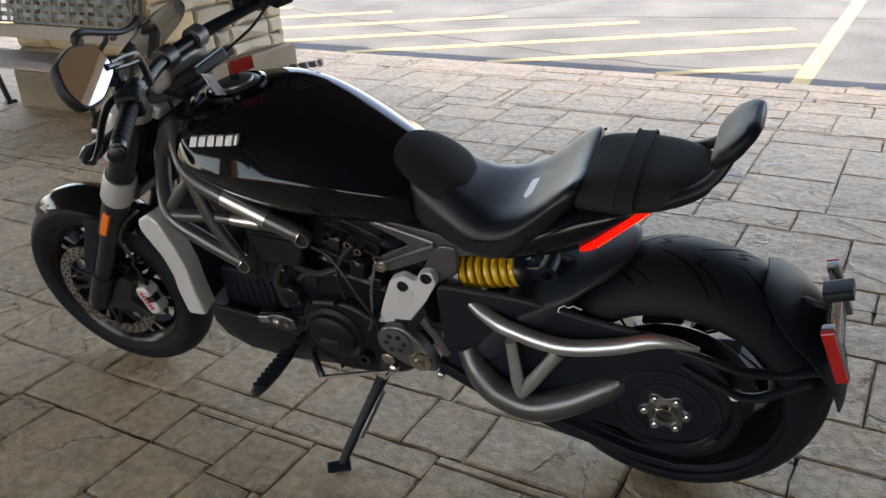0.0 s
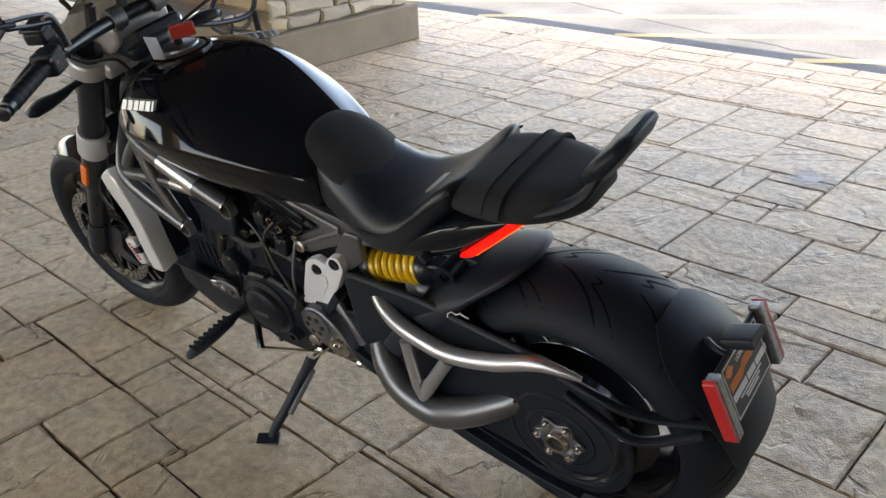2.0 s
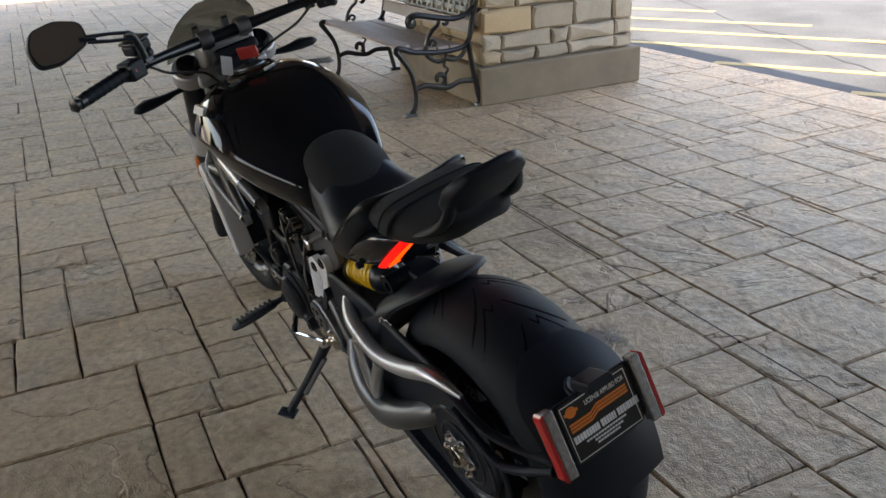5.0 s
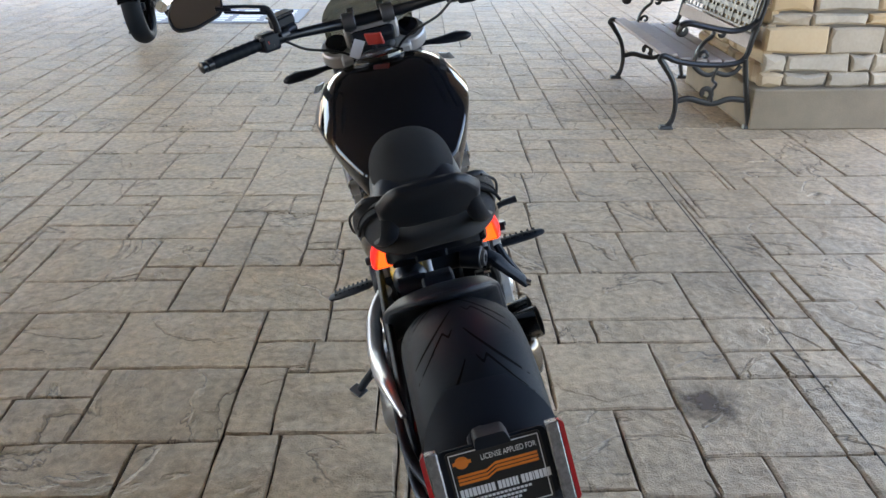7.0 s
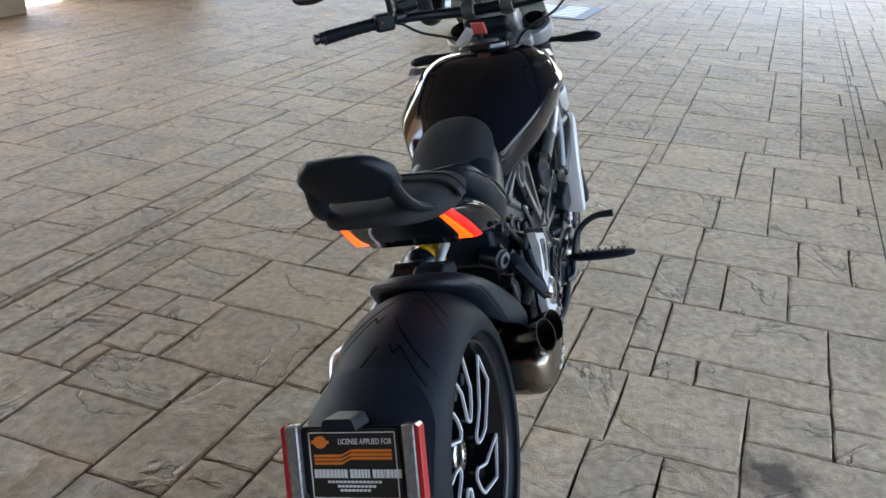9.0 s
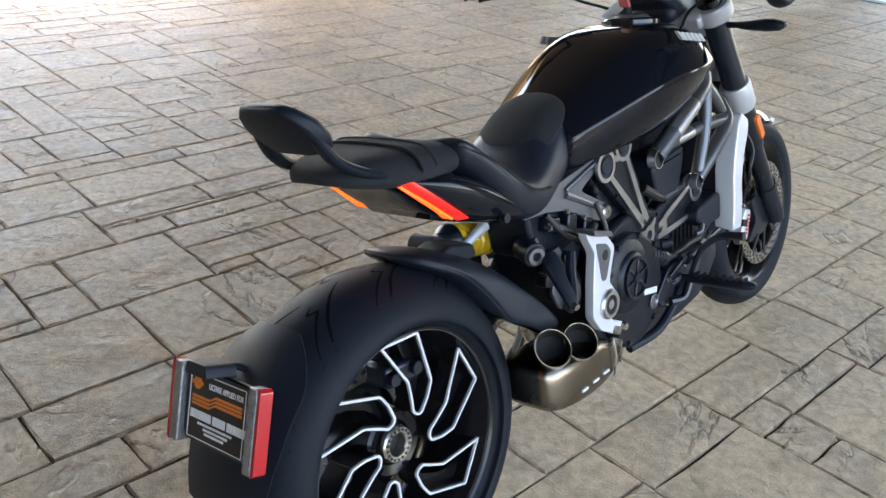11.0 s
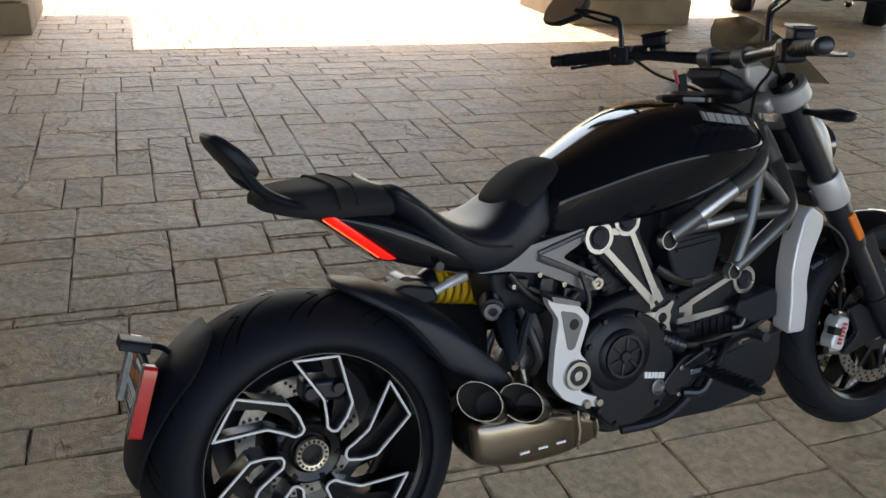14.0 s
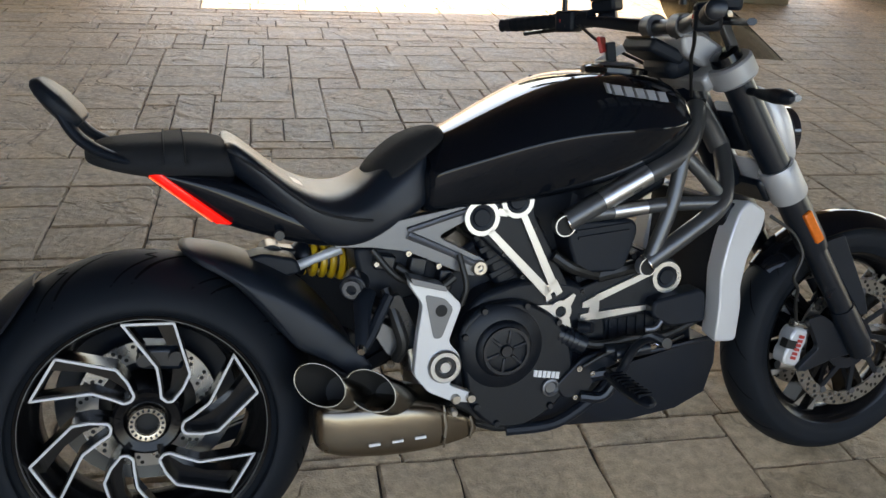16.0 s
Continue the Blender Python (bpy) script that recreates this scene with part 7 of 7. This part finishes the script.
# a parked car beyond the canopy, seen from behind
def parked_car(m):
    car = holder("parked_car", m, "dark blue parked car with black bumper and twin exhausts", "car")
    side = [(0.0, .48), (0.02, .95), (0.10, 1.02), (0.45, 1.62), (2.1, 1.68), (2.75, 1.15), (3.95, 1.00), (4.10, .50), (3.95, .36), (0.10, .36)]
    part("body", plate(rounded(side, .08), -0.80, 0.80), M_BODY, car, "dark blue body", bevel=0.06)
    part("rear_window", plate([(-.58, 1.08), (.58, 1.08), (.50, 1.52), (-.50, 1.52)], 0.0, 0.02, "x"), M_GLASS, car, "dark rear window").matrix_basis = pose(-0.62, 0, 0.10, 0, 28, 0)
    part("bumper", plate(rounded([(-.84, .40), (-.80, .32), (.80, .32), (.84, .40), (.84, .58), (-.84, .58)], .04), -0.10, 0.12, "x"), M_MATT, car, "black plastic rear bumper", bevel=0.03)
    part("underbody", plate(rounded([(0.2, .30), (3.8, .30), (3.8, .42), (0.2, .42)], .03), -0.55, 0.55), M_HOLE, car)
    for s in (1, -1):
        part("tail_lamp", box((-0.005, s * .70, .80), (0.05, 0.16, 0.22)), M_RED, car, bevel=0.02)
        part("exhaust_pipe", tube([(0.25, s * .42, .30), (0.05, s * .42, .30), (-0.10, s * .42, .29)], [0.045, 0.048, 0.050], 20, hollow=.85), M_CHROME, car, "bright exhaust pipe")
        for x in (0.62, 3.25):
            w = holder("wheel", Matrix.Identity(4))
            w.parent = car
            R, y = 0.34, s * .72
            part("tyre", lathe([(R - .12, y - .11), (R - .03, y - .12), (R, y - .085), (R + .002, y), (R, y + .085), (R - .03, y + .12), (R - .12, y + .11)], (x, 0, R), 40, "y", True), M_RUBBER, w, "black tyre")
            part("rim", lathe([(0, y + s * .07), (0.06, y + s * .09), (0.19, y + s * .08), (R - .12, y + s * .105), (R - .12, y - .10), (0, y - .05)], (x, 0, R), 32), M_SILVER, w, "silver wheel rim")


parked_car(pose(-7.06, -4.55, -0.012, 0, 0, 225.5))

mat_ = part("floor_sign", plate(rounded([(-9.35, -1.55), (-8.30, -1.55), (-8.30, 0.30), (-9.35, 0.30)], .03), 0.0022, 0.009, "z"), M_GREYMAT)
tagged(mat_, "flat grey floor sign with unreadable white print", "floor sign")
for k in range(7):
    for q in range(5):
        part("print_bar", plate([(-9.25 + .125 * k, -1.45 + .34 * q), (-9.19 + .125 * k, -1.45 + .34 * q), (-9.19 + .125 * k, -1.19 + .34 * q + .02 * (k % 2)), (-9.25 + .125 * k, -1.19 + .34 * q)], 0.0088, 0.0105, "z"), M_WHITE, mat_)

# soaked-in stains beside the wheels
for x, y, r, color, label in ((-1.03, 2.43, 0.125, (0.12, 0.085, 0.065), "dark brown oil stain soaked into the pavement"),
                              (-0.77, 3.91, 0.13, (0.27, 0.22, 0.20), "faint purplish grey stain on the pavement")):
    mat = stain_material("stain", color, x, y, r)
    sheet = grid_sheet(x - 1.6 * r, y - 1.6 * r, x + 1.6 * r, y + 1.6 * r, 0.0022, 4, 4)
    tagged(part("oil_stain", sheet, mat), label, "stain")


# ---- paving stones, last ----
UNIT = 0.127
pavement = part("pavement", plate([(PAVE[0], PAVE[1]), (PAVE[2], PAVE[1]), (PAVE[2], PAVE[3]), (PAVE[0], PAVE[3])], -0.055, -0.0115, "z"), M_JOINT)
tagged(pavement, "tan and grey stamped concrete pavement in an ashlar stone pattern", "pavement", kind="structure")


def paving_stone(w, h, seed, g=0.0034):
    """A slightly uneven stone with a pillowed edge, its corner on the origin."""
    rng = random.Random(seed)
    def ring(inset, z, wob):
        lo, hx, hy = g + inset, w - g - inset, h - g - inset
        p = [(lo, lo), (lo + (hx - lo) * .32, lo), (lo + (hx - lo) * .68, lo), (hx, lo), (hx, lo + (hy - lo) * .32), (hx, lo + (hy - lo) * .68),
             (hx, hy), (lo + (hx - lo) * .68, hy), (lo + (hx - lo) * .32, hy), (lo, hy), (lo, lo + (hy - lo) * .68), (lo, lo + (hy - lo) * .32)]
        return [(x + wob * (rng.random() - 0.5), y + wob * (rng.random() - 0.5), z + (0.0012 * rng.random() if z > -0.001 else 0)) for x, y in p]
    bm = bmesh.new()
    rings = [[bm.verts.new(q) for q in r] for r in (ring(-0.001, -0.0125, 0.005), ring(0.0004, -0.0040, 0.0085), ring(0.0055, -0.0004, 0.010))]
    for a, b in zip(rings, rings[1:]):
        for k in range(12):
            bm.faces.new((a[k], a[(k + 1) % 12], b[(k + 1) % 12], b[k]))
    bm.faces.new(rings[2])
    return bm


# tan sealant in the control joint beside the motorcycle
bead = []
for k in range(161):
    x = -20 + 0.2 * k
    w = 0.0085 + 0.0025 * noise.noise((x * 2.1, 4, 0))
    bead.append([(x, -0.2 - w, -.012), (x, -0.2 - w * .8, -.0016), (x, -0.2, -.0004), (x, -0.2 + w * .8, -.0016), (x, -0.2 + w, -.012)])
tagged(part("joint_sealant", add_loft(bmesh.new(), bead), M_SEALANT, pavement, "weathered tan joint sealant"), kind="stuff")

# a straight saw cut right through the stones: a raised strip, dark as its shaded recess
cut_line = []
for k in range(161):
    x = -20 + 0.2 * k
    cut_line.append([(x, 2.7972, -.012), (x, 2.7972, .0011), (x, 2.8028, .0011), (x, 2.8028, -.012)])
tagged(part("saw_cut_strip", add_loft(bmesh.new(), cut_line), M_JOINT, pavement, "thin raised dark strip standing in for a shaded saw cut"), kind="stuff")

# fields between the control joints
XJ, YJ = (-20.0, -12.0, -4.0, 4.2, 12.0), (-12.0, -9.2, -6.2, -3.2, -0.2, 5.68)
CELL = UNIT / 4
# the stones laid round the motorcycle, in cells from the joint crossing: from x, from y, to x, to y
LAID_A = [(0, 0, 14, 12), (0, 12, 9, 25), (0, 75, 7, 93), (0, 93, 7, 100), (0, 100, 7, 113), (2, 48, 10, 60), (7, 75, 13, 80), (7, 80, 21, 90), (7, 90, 21, 105), (7, 105, 21, 117), (9, 12, 14, 19), (9, 19, 14, 25), (10, 25, 23, 30), (10, 48, 17, 60), (11, 30, 36, 42), (13, 75, 26, 80), (14, 0, 28, 15), (14, 15, 28, 25), (17, 42, 23, 53), (21, 80, 26, 85), (21, 85, 26, 92), (21, 92, 26, 105)]
LAID_B = [(23, 25, 28, 30), (23, 42, 31, 53), (26, 73, 40, 80), (26, 80, 40, 96), (26, 97, 35, 104), (28, 0, 40, 5), (28, 5, 40, 12), (28, 12, 36, 30), (35, 97, 47, 108), (36, 18, 53, 30), (40, 5, 48, 18), (40, 72, 52, 84), (40, 84, 52, 90), (40, 90, 52, 95), (43, 30, 49, 35), (44, 35, 62, 42), (47, 42, 57, 46), (48, 6, 53, 18), (49, 30, 62, 35), (52, 72, 65, 76), (52, 76, 65, 83), (52, 83, 65, 95)]
LAID_C = [(53, 10, 66, 23), (53, 23, 62, 30), (57, 42, 62, 47), (57, 121, 69, 130), (62, 23, 66, 29), (62, 29, 74, 35), (62, 35, 74, 47), (65, 71, 77, 87), (65, 87, 77, 95), (66, 10, 74, 29), (69, 130, 76, 142), (70, 56, 82, 63), (73, 108, 80, 118), (74, 15, 86, 25), (74, 25, 86, 40), (74, 40, 81, 47), (74, 47, 81, 52), (74, 119, 84, 129), (76, 130, 81, 142), (77, 71, 82, 75), (77, 75, 82, 87), (77, 87, 84, 99)]
LAID_D = [(82, 56, 93, 63), (82, 69, 94, 80), (82, 80, 89, 87), (84, 87, 89, 92), (84, 119, 93, 129), (86, 21, 91, 27), (86, 27, 98, 40), (86, 40, 97, 44), (87, 44, 97, 53), (89, 80, 101, 92), (91, 20, 98, 27), (93, 56, 99, 63), (94, 68, 105, 74), (94, 74, 106, 80), (97, 45, 107, 55), (97, 112, 102, 117), (97, 119, 105, 126), (98, 22, 105, 33), (101, 80, 106, 85), (101, 85, 107, 92), (103, 10, 115, 22), (108, 0, 120, 10)]
LAID_E = [(115, 10, 120, 16), (120, 0, 131, 12), (120, 12, 131, 20), (65, 95, 77, 99), (84, 92, 89, 99), (89, 92, 101, 99), (53, 95, 65, 101), (53, 101, 60, 108), (60, 101, 73, 113), (73, 99, 86, 108), (86, 99, 97, 112), (47, 95, 53, 108), (42, 108, 47, 121), (29, 108, 42, 121), (47, 108, 60, 121), (57, 130, 69, 142), (69, 142, 81, 153), (47, 133, 57, 142), (45, 142, 58, 150)]
LAID_F = [(58, 142, 69, 153), (42, 150, 54, 155), (41, 155, 52, 164), (54, 154, 65, 165), (24, 159, 36, 172), (60, 113, 73, 121), (80, 108, 86, 119), (86, 112, 97, 119), (47, 121, 57, 133), (42, 121, 47, 133), (29, 121, 42, 134), (97, 99, 109, 112), (102, 112, 114, 119), (69, 121, 74, 130), (93, 119, 97, 129), (81, 129, 93, 142), (93, 129, 105, 140), (105, 119, 117, 131)]
SOUTH_A = [(116, 84, 131, 94), (121, 72, 128, 84), (128, 72, 133, 84), (121, 54, 126, 60), (121, 60, 126, 72), (126, 62, 138, 72), (126, 35, 138, 49), (126, 49, 138, 62), (126, 22, 132, 28), (126, 28, 132, 35), (132, 9, 137, 22), (125, 9, 132, 22), (119, 9, 125, 18), (119, 18, 125, 22), (114, 18, 119, 22), (114, 22, 126, 35), (114, 35, 126, 49), (114, 49, 126, 54), (115, 54, 121, 72), (107, 18, 114, 36)]
SOUTH_B = [(102, 43, 114, 58), (107, 36, 114, 43), (102, 18, 107, 30), (102, 30, 107, 43), (90, 18, 102, 43), (97, 43, 102, 67), (78, 25, 90, 37), (78, 37, 90, 50), (85, 50, 97, 68), (90, 43, 97, 50), (67, 25, 78, 37), (66, 37, 78, 50), (74, 50, 85, 62), (68, 50, 74, 62), (85, 68, 92, 74), (97, 67, 104, 78), (104, 67, 109, 78), (115, 72, 121, 84), (106, 84, 116, 94), (102, 58, 115, 67)]


def laid_field(x0, y0, nx, ny, laid, seed):
    """The laid stones, and others of mixed sizes in what is left between them."""
    rng = random.Random(seed)
    free = np.ones((nx, ny), bool)
    out = []
    for a, b, c, d in laid:
        b, d = (0 if b < 4 else b), (ny if d > ny - 5 else d)
        free[a:c, b:d] = False
        out.append((a, b, c, d))
    for i in range(nx):
        for j in range(ny):
            if not free[i, j]:
                continue
            w, h = rng.choice(((12, 12), (12, 12), (12, 16), (12, 8), (12, 20), (12, 5), (16, 16), (12, 6), (8, 8), (16, 12), (14, 14)))
            run = 0
            while j + run < ny and free[i, j + run] and run < h + 4:
                run += 1
            run = run if run < h + 4 else h
            deep = 1
            while i + deep < nx and deep < w + 4 and free[i + deep, j:j + run].all():
                deep += 1
            deep = deep if deep < w + 4 else w
            free[i:i + deep, j:j + run] = False
            out.append((i, j, i + deep, j + run))
    return [(x0 + a * CELL, y0 + b * CELL, (c - a) * CELL, (d - b) * CELL) for a, b, c, d in out]


def all_stones():
    saw = 0.003
    for p in range(len(XJ) - 1):
        for q in range(len(YJ) - 1):
            x0, x1, y0, y1 = XJ[p] + saw, XJ[p + 1] - saw, YJ[q] + saw, YJ[q + 1] - saw
            nx, ny = round((x1 - x0) / CELL), round((y1 - y0) / CELL)
            laid = {(2, 4): LAID_A + LAID_B + LAID_C + LAID_D + LAID_E + LAID_F, (2, 3): SOUTH_A + SOUTH_B}.get((p, q), ())
            stones = laid_field(x0, y0, nx, ny, laid, 7 if (p, q) == (2, 4) else 40 + 7 * p + q)
            sx, sy = (1.0 if laid else (x1 - x0) / (nx * CELL)), (y1 - y0) / (ny * CELL)
            for x, y, w, h in stones:
                yield x0 + (x - x0) * sx, y0 + (y - y0) * sy, w * sx, h * sy


rest_v, rest_f = [], []
count = 0
shared = {}
for X, Y, w, h in all_stones():
    key = (round(w, 3), round(h, 3), random.randrange(3))
    if key not in shared:
        bm = paving_stone(w, h, str(key))
        me = bpy.data.meshes.new("paving_stone")
        bmesh.ops.recalc_face_normals(bm, faces=bm.faces[:])
        bm.to_mesh(me)
        bm.free()
        me.materials.append(M_STONE)
        shared[key] = me
    near = -2.9 < X < 0.45 and -0.75 < Y < 3.3 and count < 300
    if near:
        ob = new("paving_stone", shared[key])
        ob.parent = pavement
        ob.location = (X, Y, 0)
        count += 1
    else:
        n0 = len(rest_v)
        rest_v.extend((v.co.x + X, v.co.y + Y, v.co.z) for v in shared[key].vertices)
        rest_f.extend([n0 + m for m in p.vertices] for p in shared[key].polygons)
me = bpy.data.meshes.new("outer_stones")
me.from_pydata(rest_v, [], rest_f)
me.materials.append(M_STONE_FAR)
ob = new("outer_stones", me)
ob.parent = pavement
tagged(ob, "stamped stones further out", kind="stuff")
